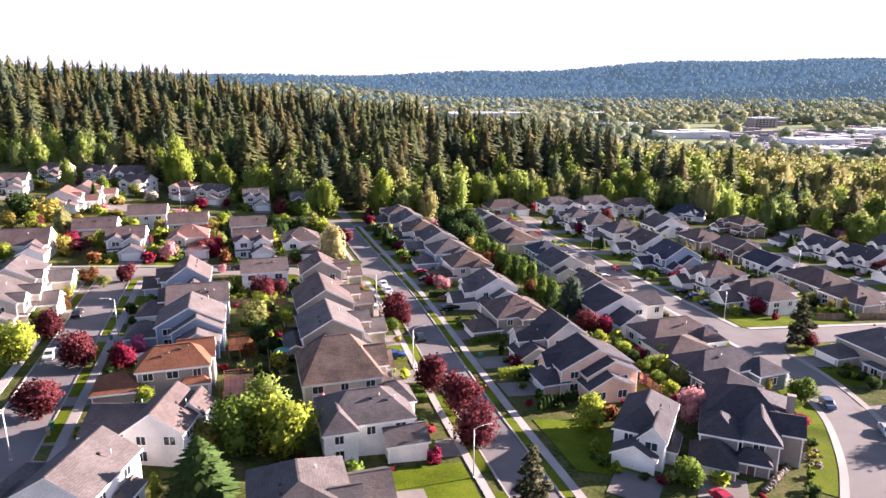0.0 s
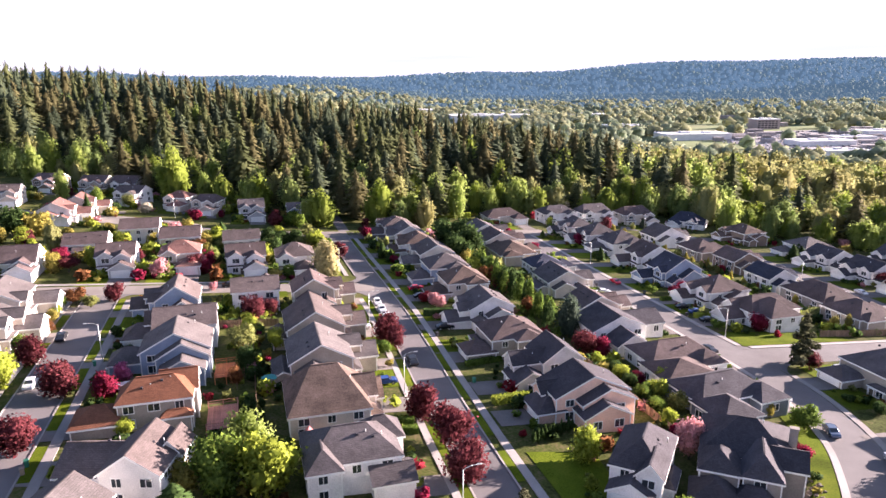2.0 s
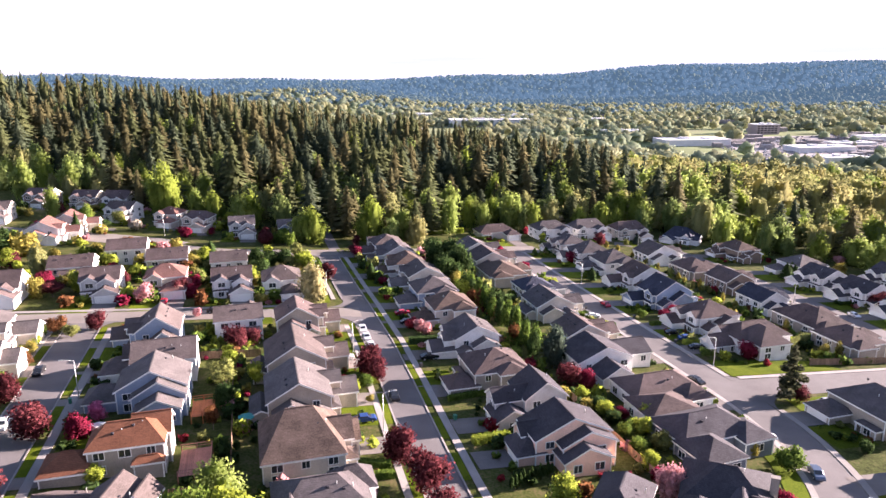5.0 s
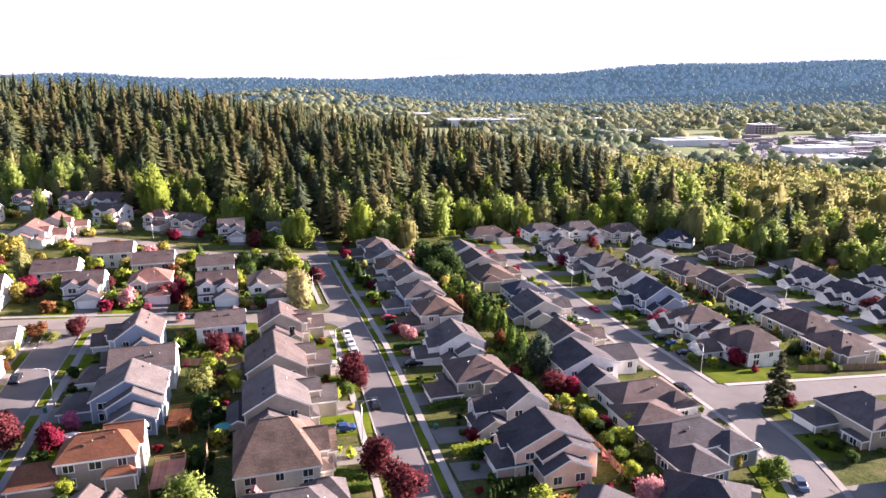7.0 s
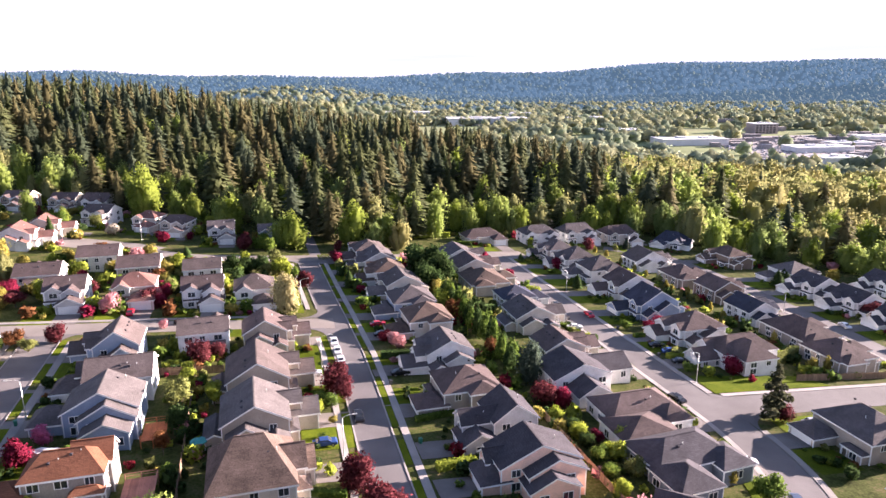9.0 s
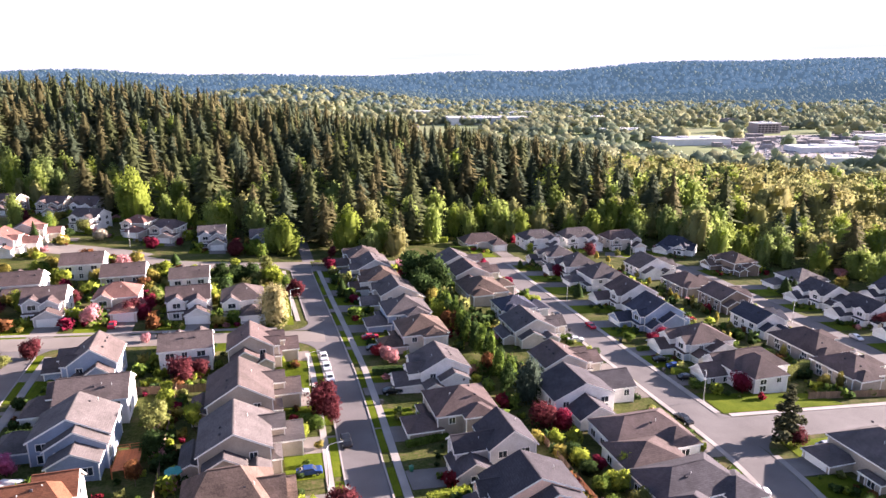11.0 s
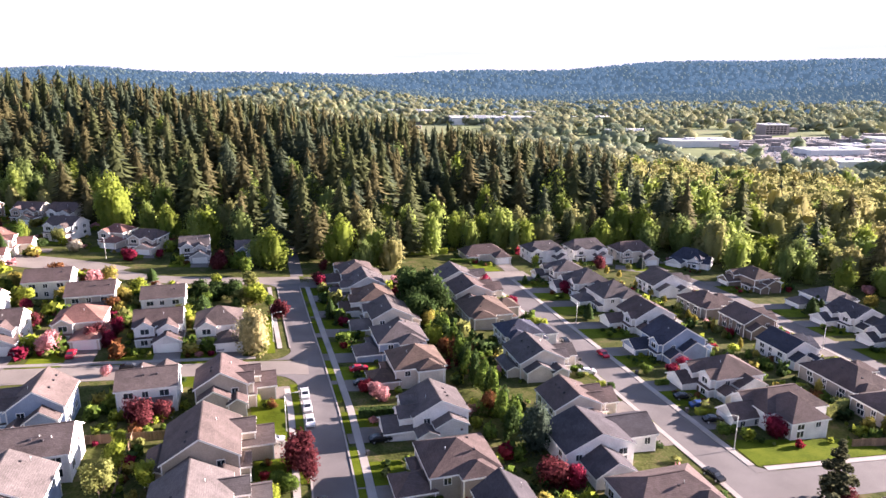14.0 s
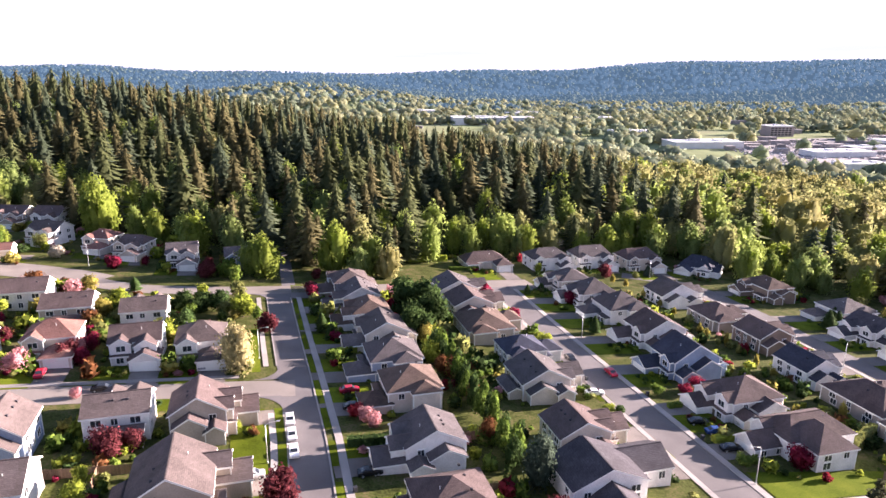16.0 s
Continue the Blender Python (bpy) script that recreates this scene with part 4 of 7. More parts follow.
# row along the far side of the main street
house(57, 137, "W", "h", "taupe", "mauve", "taupe house under a grey-brown hipped roof", 11, 12, hip=0.95, pitch=0.5, group="houses by the main street")
house(58.5, 157, "W", "b", "white", "grey", "white two-storey house with a pale grey roof", 9.6, 11, pitch=0.5, group="houses by the main street")
house(60, 180.5, "W", "h", "cream", "brown", "cream house with a brown shake roof", 11, 11.5, hip=0.9, pitch=0.55, group="houses by the main street")
house(59.5, 197, "W", "h", "blue", "grey", "blue-grey house under a grey hipped roof", 11.5, 12, hip=0.95, pitch=0.5, group="houses by the main street")
house(60.5, 214.8, "W", "a", "cream", "light", "cream house with a pale grey gable roof", 11.5, 11, pitch=0.5, group="houses by the main street")
house(59.3, 230.5, "W", "b", "white", "brown", "white house with a reddish-brown roof", 11, 10.5, hip=0.6, pitch=0.5, group="houses by the main street")
house(58.8, 246, "W", "b", "grey", "grey", "grey house with a grey gable roof", 11.5, 11, pitch=0.5, group="houses by the main street")
house(58, 261, "W", "a", "taupe", "taupe", "taupe house with a grey-brown roof", 11.5, 11, hip=0.8, pitch=0.45, group="houses by the main street")

# row behind it, fronting the second street
house(88.3, 157.5, "E", "b", "cream", "mauve", "cream house with a grey-brown gable roof", 9.6, 10.5, eave=4.6, pitch=0.5, group="houses by the second street")
house(91, 182.8, "E", "a", "cream", "grey", "cream house with stepped grey gables", 11.5, 11.5, eave=4.6, pitch=0.5, group="houses by the second street")
house(93.5, 199.6, "E", "h", "grey", "navy", "grey house with a dark blue-grey roof", 9.5, 10.5, eave=4.6, pitch=0.5, hip=0.9, group="houses by the second street")
house(90.5, 220.5, "E", "h", "beige", "brown", "tan house under a brown hipped roof", 15, 13, eave=4.0, pitch=0.45, hip=0.9, group="houses by the second street")
house(92, 239.5, "E", "b", "cream", "mauve", "cream house with a grey-brown gable roof", 12, 12, eave=4.4, pitch=0.45, group="houses by the second street")
house(92, 256, "E", "a", "white", "grey", "white house with a grey gable roof", 12, 12, eave=4.4, pitch=0.45, group="houses by the second street")

# far side of the second street
house(134.8, 166.5, "W", "b", "white", "mauve", "white two-storey house with a grey-brown roof", 11, 13, hip=0.9, pitch=0.5, flip=-1, group="houses by the second street")
house(135.3, 189, "W", "a", "blue", "navy", "blue-grey house with a dark navy gable roof", 10.5, 13, pitch=0.6, flip=-1, group="houses by the second street")
house(139.5, 209.8, "W", "a", "white", "mauve", "white house with a grey-brown gable roof", 11, 13, pitch=0.5, flip=-1, group="houses by the second street")
house(140, 230.5, "W", "h", "white", "grey", "white house under a steep grey hipped roof", 12, 13, hip=0.9, pitch=0.6, flip=-1, group="houses by the second street")
house(138.5, 246.5, "W", "b", "white", "grey", "white house with a grey hipped roof and dormer", 11, 12, hip=0.8, pitch=0.6, flip=-1, group="houses by the second street")
house(137.5, 262, "W", "b", "cream", "grey", "cream house with a grey roof", 11, 11, hip=0.8, pitch=0.5, flip=-1, group="houses by the second street")
house(130, 83, "W", "b", "beige", "mauve", "beige two-storey house with a mauve-grey roof", 12, 11, pitch=0.55, flip=-1, group="houses by the second street")
house(131.5, 106, "W", "h", "beige", "grey", "beige house with grey hipped roofs", 14, 12, eave=5.0, hip=0.9, pitch=0.55, flip=-1, group="houses by the second street", chimney=True)

# rows along the third street
house(163.5, 144, "E", "h", "beige", "mauve", "beige house under a wide brown roof behind a fence", 13, 12, eave=4.2, hip=0.9, pitch=0.5, group="houses by the third street")
house(167, 161, "E", "h", "taupe", "mauve", "taupe house under a grey-brown hipped roof", 17, 13, eave=4.2, hip=0.9, pitch=0.5, group="houses by the third street")
house(166.8, 181.5, "E", "b", "white", "navy", "white house with a dark blue-grey gable roof", 11.5, 10, eave=4.6, pitch=0.55, group="houses by the third street")
house(172, 204, "E", "b", "brown", "mauve", "brown house with a grey-brown gable roof", 11.5, 11, eave=4.8, pitch=0.5, group="houses by the third street")
house(170.5, 223, "E", "h", "taupe", "mauve", "taupe house under a brown hipped roof", 13, 12, eave=4.2, hip=0.9, pitch=0.5, group="houses by the third street")
house(169, 246, "E", "b", "white", "light", "white house with a pale grey roof", 11, 14, eave=4.6, pitch=0.5, group="houses by the third street")
house(213, 148, "W", "b", "white", "grey", "white house with a grey roof", 11, 11, pitch=0.5, flip=-1, group="houses by the third street")
house(214, 167, "W", "b", "white", "dark", "white two-storey house with a dark roof", 11, 11, pitch=0.5, flip=-1, group="houses by the third street")
house(214.5, 186, "W", "b", "white", "dark", "white two-storey house with a dark roof", 12, 11, pitch=0.5, flip=-1, group="houses by the third street")
house(215, 205, "W", "b", "white", "dark", "white two-storey house with a dark gable roof", 12, 11, pitch=0.5, flip=-1, group="houses by the third street")
house(222, 223, "W", "h", "white", "light", "white house under a pale grey hipped roof", 12, 13, hip=0.9, pitch=0.45, flip=-1, group="houses by the third street")
house(214, 251, "W", "c", "brown", "brown", "brown two-storey house below the woods", 14, 11, hip=0.9, pitch=0.45, flip=-1, group="houses by the third street")
house(209, 286, "W", "a", "white", "navy", "white house with a dark navy roof below the woods", 13, 12, eave=3.6, hip=0.6, pitch=0.6, flip=-1, group="houses by the woods", turn=40)
house(250, 205, "W", "b", "white", "dark", "white house with a dark roof", 12, 11, pitch=0.5, flip=-1, group="houses by the third street")

# row below the woods, facing the street
house(116, 296, "S", "h", "cream", "mauve", "low cream house with a grey hipped roof and arched porch", 17, 10, eave=3.1, hip=0.9, pitch=0.55, group="houses by the woods")
house(142.5, 294, "S", "b", "white", "grey", "white house with grey gables below the woods", 16, 11, hip=0.8, pitch=0.5, group="houses by the woods")
house(163.5, 297, "S", "b", "white", "grey", "white house with a dormered grey roof", 15, 11, hip=0.5, pitch=0.6, group="houses by the woods")
house(184, 294, "S", "b", "cream", "mauve", "cream house with a grey-brown roof and gables", 15, 11, hip=0.5, pitch=0.55, group="houses by the woods")

# near side of the main street
house(3.5, 72, "E", "a", "cream", "light", "cream house with a broad pale grey roof", 11, 11, hip=0.6, pitch=0.45, group="houses by the main street")
house(14.2, 129.8, "E", "c", "beige", "light", "beige house with a pale grey gable roof", 12, 11.5, pitch=0.55, group="houses by the main street")
house(15, 148.5, "E", "c", "beige", "taupe", "beige house with stepped taupe gables", 13, 12, pitch=0.6, group="houses by the main street")
house(17.3, 174.5, "E", "b", "beige", "mauve", "beige two-storey house with mauve-grey gables", 9.6, 10, pitch=0.6, group="houses by the main street")
house(-14.5, 169.3, "W", "b", "blue", "taupe", "blue-grey corner house with a taupe gable roof", 10.4, 9.4, pitch=0.7, flip=-1, group="houses by the maple street")
house(3.2, 175, "N", "a", "white", "taupe", "white two-storey house with a grey-brown roof", 11, 9, pitch=0.5, group="houses by the cross street")

# beyond the cross street
house(15.5, 212, "S", "r", "white", "taupe", "white house with a taupe hipped roof over the garage", 11, 11, hip=0.9, pitch=0.55, group="houses by the cross street")
house(1.2, 212, "S", "b", "white", "mauve", "white two-storey house with three front gables", 11, 9, pitch=0.6, group="houses by the cross street")
house(-17.5, 216, "S", "r", "cream", "red", "cream house with a reddish tiled roof", 11, 10, hip=0.9, pitch=0.55, group="houses by the cross street")
house(-34.3, 213, "S", "b", "grey", "mauve", "grey two-storey house with a white-trimmed gable", 10, 9, pitch=0.6, group="houses by the cross street")
house(-60, 210, "S", "c", "white", "mauve", "white house with a big steep front gable", 13, 10, eave=4.2, pitch=0.7, group="houses by the cross street")
house(0, 234, "N", "b", "white", "taupe", "white house with a grey-brown roof", 11, 9, pitch=0.5, group="houses by the far street")
house(-19, 238, "N", "a", "beige", "mauve", "beige house with a mauve-grey roof", 12, 10, pitch=0.5, group="houses by the far street")
house(-33, 252, "N", "b", "white", "mauve", "white house with a dark mauve roof", 12, 10, pitch=0.5, group="houses by the far street")
house(-46, 233, "N", "a", "white", "mauve", "white house with a mauve-grey roof", 12, 10, eave=4.2, pitch=0.5, group="houses by the cross street")
house(-66, 285, "E", "a", "white", "red", "white house with a red-brown roof", 12, 11, pitch=0.5, group="houses by the far street")
house(-62, 303, "E", "a", "cream", "red", "cream house with a red-brown roof", 11, 10, pitch=0.5, group="houses by the far street")
house(23, 293, "S", "b", "blue", "grey", "blue-grey house with white gables at the wood's edge", 9, 9, pitch=0.5, group="houses by the far street", garage=False)
house(4, 297, "S", "b", "grey", "grey", "grey two-storey house with white trim", 10, 9, pitch=0.6, group="houses by the far street")
house(-13.5, 310, "S", "b", "cream", "mauve", "cream house with a mauve-grey roof", 11, 9, pitch=0.5, hip=0.5, group="houses by the far street", turn=-20)
house(-25.5, 319, "S", "r", "cream", "red", "cream house with a reddish hipped roof", 10, 9, pitch=0.5, hip=0.9, group="houses by the far street", turn=-25)
house(-46, 331, "S", "b", "white", "taupe", "white house with stepped taupe roofs", 12, 10, pitch=0.5, group="houses by the far street", turn=-25)
house(-52, 360, "S", "b", "white", "mauve", "white house with a mauve-grey roof below the woods", 12, 10, pitch=0.6, group="houses by the far street", turn=-20)
house(-66, 362, "S", "b", "beige", "mauve", "beige house with a mauve-grey roof below the woods", 12, 10, pitch=0.5, group="houses by the far street", turn=-20)
house(-86, 365, "S", "b", "brown", "mauve", "brown house with a mauve-grey roof below the woods", 12, 10, pitch=0.5, group="houses by the far street", turn=-20)
house(-94, 325, "S", "b", "cream", "taupe", "cream house with a taupe roof", 12, 10, pitch=0.5, group="houses by the far street")
house(-52, 171, "E", "a", "cream", "light", "cream house with a pale roof", 12, 11, pitch=0.5, group="houses by the maple street")
house(-51, 153, "E", "b", "cream", "light", "cream house with a pale gable roof", 12, 11, pitch=0.5, group="houses by the maple street")

# ---------------------------------------------------------------- plants
def crown_arrays(seed, n, leaf, lobes=7, squash=1.0, blade=4):
    """Leaf clumps on an uneven crown of several lobes; unit radius, centred at 0."""
    r = np.random.RandomState(seed)
    d = r.normal(size=(lobes, 3))
    d /= np.linalg.norm(d, axis=1)[:, None]
    c = d * r.uniform(0.30, 0.66, (lobes, 1))
    rad = r.uniform(0.26, 0.46, lobes)
    c[0], rad[0] = 0, 0.58
    which = r.choice(lobes, n, p=rad ** 2 / (rad ** 2).sum())
    q = r.normal(size=(n, 3))
    q /= np.linalg.norm(q, axis=1)[:, None]
    out = r.uniform(0.72, 1.12, n)
    stray = r.rand(n) < 0.2                     # sprays that stand out of the crown
    out[stray] = r.uniform(1.1, 1.42, stray.sum())
    p = c[which] + q * (rad[which] * out)[:, None]
    a = r.normal(size=(n, 3)) + q * 0.6
    a /= np.linalg.norm(a, axis=1)[:, None]
    b = np.cross(a, r.normal(size=(n, 3)))
    b /= np.linalg.norm(b, axis=1)[:, None]
    k = np.cross(a, b)
    s = leaf * r.uniform(0.6, 1.3, (n, 1))
    V = np.stack([p - b * s - k * s * 0.6, p + b * s - k * s * 0.6, p + b * s * 0.5 + k * s + a * s * 0.3, p - b * s * 0.6 + k * s * 0.8], 1).reshape(-1, 3)
    i = np.arange(n)[:, None] * 4
    T = np.concatenate([i + [0, 1, 2], i + [0, 2, 3]])
    if blade == 3:
        V, T = V.reshape(-1, 4, 3)[:, :3].reshape(-1, 3), np.arange(n * 3).reshape(-1, 3)
    N = np.repeat(0.62 * q + 0.5 * p + 0.34 * r.normal(size=(n, 3)), blade, 0)
    # dim inner mass, so that the crown is not hollow
    bm = bmesh.new()
    bmesh.ops.create_icosphere(bm, subdivisions=1, radius=1)
    V2, T2, N2 = [], [], []
    for l in range(lobes if n > 60 else 1):
        o = len(V2)
        for w in bm.verts:
            V2.append(c[l] + np.array(w.co) * rad[l] * (0.78 if n >= 900 else 0.66) * (0.85 + 0.3 * noise.noise(w.co * 2.3 + Vector((seed, l, 0)))))
            N2.append(np.array(w.co) + 0.3 * r.normal(size=3))
        T2 += [[w.index + o for w in f.verts] for f in bm.faces]
    bm.free()
    T = np.concatenate([T, np.array(T2) + len(V)])
    V = np.concatenate([V, np.array(V2)])
    N = np.concatenate([N, np.array(N2)])
    N /= np.linalg.norm(N, axis=1)[:, None] + 1e-6
    V[:, 2] *= squash
    return faced(V, T, N)


def plume_arrays(seed, n, leaf, plumes=8, lean=0.55, girth=0.36, ragged=0.3, core=0.55):
    """A woodland tree of several upright boughs, each clothed with leaf clumps; radius 1, from -1 to 1."""
    r = np.random.RandomState(seed)
    turn = np.arange(plumes) * 2.4 + r.uniform(0, 1, plumes)
    reach = lean * r.uniform(0.45, 1.15, plumes)
    reach[0] = 0.05
    tip = np.stack([reach * np.cos(turn), reach * np.sin(turn), 0.72 - 0.75 * (reach / lean) ** 2 * r.uniform(0.4, 1.0, plumes)], 1)
    fat = girth * r.uniform(0.75, 1.2, plumes)
    foot = np.stack([0.35 * tip[:, 0], 0.35 * tip[:, 1], np.full(plumes, -0.95)], 1)
    which = r.choice(plumes, n, p=fat / fat.sum())
    t = r.uniform(0.12, 1.0, n)
    ring = np.sin(np.pi * (0.06 + 0.92 * t)) ** 0.6
    q = r.normal(size=(n, 3)) * (1, 1, 0.55)
    q /= np.linalg.norm(q, axis=1)[:, None]
    axis = foot[which] + (tip - foot)[which] * t[:, None]
    p = axis + q * (fat[which] * ring * (r.uniform(0.05, 1.0, n) ** (0.5 - ragged) * 1.08 + 0.12 * r.normal(size=n)))[:, None]
    a = r.normal(size=(n, 3)) + q * 0.5
    a /= np.linalg.norm(a, axis=1)[:, None]
    b = np.cross(a, r.normal(size=(n, 3)))
    b /= np.linalg.norm(b, axis=1)[:, None]
    s = leaf * r.uniform(0.6, 1.35, (n, 1))
    V = np.stack([p - b * s, p + b * s, p + a * s * 1.7], 1).reshape(-1, 3)
    T = np.arange(3 * n).reshape(-1, 3)
    N = np.repeat(0.25 * q + 0.75 * p * (1, 1, 0.6) + (0, 0, 0.4) + 0.16 * r.normal(size=(n, 3)), 3, 0)
    V2, T2, N2 = [], [], []
    for j in range(plumes if core else 0):      # the dim inside of each bough
        o = len(V2)
        for f in (0.1, 0.5, 0.9):
            w = fat[j] * core * math.sin(math.pi * f) ** 0.6
            for k in range(5):
                e = np.array((math.cos(k * 1.257 + f), math.sin(k * 1.257 + f), 0))
                V2.append(foot[j] + (tip[j] - foot[j]) * f + e * w * r.uniform(0.8, 1.2))
                N2.append(e + 0.3 * r.normal(size=3))
        for g in (0, 5):
            for k in range(5):
                m = (k + 1) % 5
                T2 += [(o + g + k, o + g + m, o + g + 5 + m), (o + g + k, o + g + 5 + m, o + g + 5 + k)]
        T2 += [(o + 10, o + 11, o + 12), (o + 10, o + 12, o + 13), (o + 10, o + 13, o + 14)]
    if core:
        T, V, N = np.concatenate([T, np.array(T2) + len(V)]), np.concatenate([V, V2]), np.concatenate([N, N2])
    return faced(V, T, N / (np.linalg.norm(N, axis=1)[:, None] + 1e-6))


def tuft_arrays(seed, n, leaf, taper=0.0):
    """A far tree: a few ragged sprays round a small faceted heart; radius 1, from -1 to 1."""
    r = np.random.RandomState(seed)
    q = r.normal(size=(n, 3))
    q /= np.linalg.norm(q, axis=1)[:, None]
    p = q * r.uniform(0.6, 1.0, (n, 1))
    b = r.normal(size=(n, 3))
    b /= np.linalg.norm(b, axis=1)[:, None]
    V = np.stack([p - b * leaf, p + b * leaf, p + q * leaf * 0.9 + (0, 0, leaf * 0.6)], 1).reshape(-1, 3)
    N = np.repeat(q, 3, 0)
    ring = [(0.88 * math.cos(k * 1.047 + e), 0.88 * math.sin(k * 1.047 + e), z) for z, e in ((-0.4, 0.0), (0.4, 0.5)) for k in range(6)]
    heart = np.array(ring + [(0, 0, 0.95), (0, 0, -0.9)]) * r.uniform(0.75, 1.1, (14, 1))
    T2 = []
    for k in range(6):
        m = (k + 1) % 6
        T2 += [(k, m, 6 + m), (k, 6 + m, 6 + k), (6 + k, 6 + m, 12), (m, k, 13)]
    T = np.concatenate([np.arange(3 * n).reshape(-1, 3), 3 * n + np.array(T2)])
    V, N = np.concatenate([V, heart]), np.concatenate([N, heart])
    N = N + (0, 0, 0.9)
    V[:, :2] *= 1 - taper * (V[:, 2:3] + 1) / 2
    return faced(V, T, N / np.linalg.norm(N, axis=1)[:, None])


def fir_arrays(seed, levels, arms, drop=0.35, top=1.0, start=0.08, core=True):
    """A fir of drooping boughs round a dim heart; height 1, base radius 1."""
    r = np.random.RandomState(seed)
    V, T, N = [], [], []
    sides = r.uniform(0.8, 1.2, 12)             # the crown bulges more on some sides
    for l in range(levels):
        f = (l + 0.5) / levels
        z = start + (top - start) * f
        h = (top - start) / levels
        R = (1 - f) ** 0.62 * (0.74 + 0.5 * r.rand()) * min(1.0, 0.75 + 2.0 * f) + 0.03
        for k in range(max(4, round(arms * (1 - 0.55 * f)))):
            a = r.uniform(0, 2 * math.pi)
            L = R * r.uniform(0.55, 1.2) * sides[int(a / 6.2832 * 12) % 12]
            w = (0.10 + 0.09 * r.rand()) * R + 0.02
            zz = z + h * r.uniform(-0.6, 0.6)
            tip = zz - h * drop * (0.6 + r.rand())
            m = r.uniform(0.55, 0.75)
            c, s = math.cos(a), math.sin(a)
            o = len(V)
            V += [(c * L * 0.3, s * L * 0.3, zz + h * 0.4), (c * L * m - s * w, s * L * m + c * w, zz * (1 - m) + tip * m), (c * L, s * L, tip + h * r.uniform(-0.1, 0.3)),
                  (c * L * m + s * w, s * L * m - c * w, zz * (1 - m) + tip * m)]
            T += [(o, o + 1, o + 2), (o, o + 2, o + 3)]
            n = np.array((c, s, 0.6)) + 0.22 * r.normal(size=3)
            N += [n] * 4
    o = len(V)
    rings = ((start, 0.36), (start + 0.2 * (top - start), 0.44), (start + 0.55 * (top - start), 0.28), (top * 0.97, 0.012)) if core else ()
    for z, w in rings:
        for k in range(6):
            c, s = math.cos(k * 1.047), math.sin(k * 1.047)
            V.append((c * w, s * w, z))
            N.append(np.array((c, s, 0.3)))
    for g in range(len(rings) - 1):
        for k in range(6):
            a, b = o + 6 * g + k, o + 6 * g + (k + 1) % 6
            T += [(a, b, b + 6), (a, b + 6, a + 6)]
    N = np.array(N)
    return faced(np.array(V), np.array(T), N / np.linalg.norm(N, axis=1)[:, None])


def trunk_mesh(kind):
    def build():
        bm = bmesh.new()
        r = random.Random(5)
        tube(bm, (0, 0, -0.3), (0, 0, 0.55), 0.055, 0.035, 8)
        for k in range(6):
            a = k * 1.05 + r.random()
            z = 0.26 + 0.04 * k
            tube(bm, (0, 0, z), (0.36 * math.cos(a), 0.36 * math.sin(a), z + 0.28), 0.024, 0.008, 6)
        return from_bm("trunk", bm, BARK)
    return shared(("trunk", kind), build)


LEAF["pine"] = leafy("pine_needles", (0.075, 0.082, 0.046), 0.45, (0.12, 0.115, 0.07))
NAMES = dict(pine=("grey-green", "pine"), maple=("dark red", "red maple"), crimson=("crimson", "small crimson tree"), lime=("bright yellow-green", "tree"), green=("green", "tree"),
             dark=("dark green", "tree"), blossom=("pale pink blossom", "cherry tree"), pink=("bright pink blossom", "flowering tree"),
             yellow=("golden-yellow", "tree"), olive=("olive-green", "tree"), blue=("blue-green", "tree"), red=("scarlet", "shrub"),
             white=("creamy white", "flowering tree"), straw=("pale yellow", "tree"), bronze=("bronze-red", "shrub"))


WOODS = dict(lime=WOOD_LIME, green=WOOD_LEAF, olive=WOOD_OLIVE, yellow=WOOD_OLIVE)


def tree(u, v, leaf, radius, height):
    """A broad tree: tapered trunk with limbs, a loose crown of leaf clumps."""
    x, y = W(u, v)
    k = int(abs(u * 7 + v * 3)) % 4
    z = land(x, y)
    what = "tree" if height > 3.2 else "shrub"
    ob = thing(what, x, y, z, (u * 37) % 360, NAMES[leaf][0] + (" leaves on a round-crowned garden " if "blossom" not in NAMES[leaf][0] else " covers a small garden ") + what, what,
               "garden trees and shrubs")
    far = v > 225
    me = shared(("crown", leaf, k, far), lambda: leaf_mesh("crown", crown_arrays(11 + k, 1150, 0.092, 9, 1.0, 3) if far else crown_arrays(11 + k, 2300, 0.066, 12, 1.0, 3), LEAF[leaf]))
    if height >= 2.2 * radius and height > 9:
        plume = shared(("plume", leaf, k, far), lambda: leaf_mesh("crown", plume_arrays(21 + k, 1300 if far else 2200, 0.052 if far else 0.042, 7, 0.5, 0.46, 0.25, 0.6), WOODS.get(leaf, LEAF[leaf])))
        linked("crown", plume, ob, pose(0, 0, height * 0.52) @ Matrix.Diagonal((radius * 1.1, radius * 1.1, height * 0.53, 1)))
        linked("trunk", trunk_mesh("t"), ob, Matrix.Diagonal((radius * 0.8, radius * 0.8, height * 0.6, 1)))
        return ob
    low = max(radius * 0.8, height - radius * 1.15)
    linked("crown", me, ob, pose(0, 0, low) @ Matrix.Diagonal((radius, radius, min(radius * 1.1, (height - low) * 1.05), 1)))
    linked("trunk", trunk_mesh("t"), ob, Matrix.Diagonal((radius * 1.1, radius * 1.1, low + 0.4 * radius, 1)))
    return ob


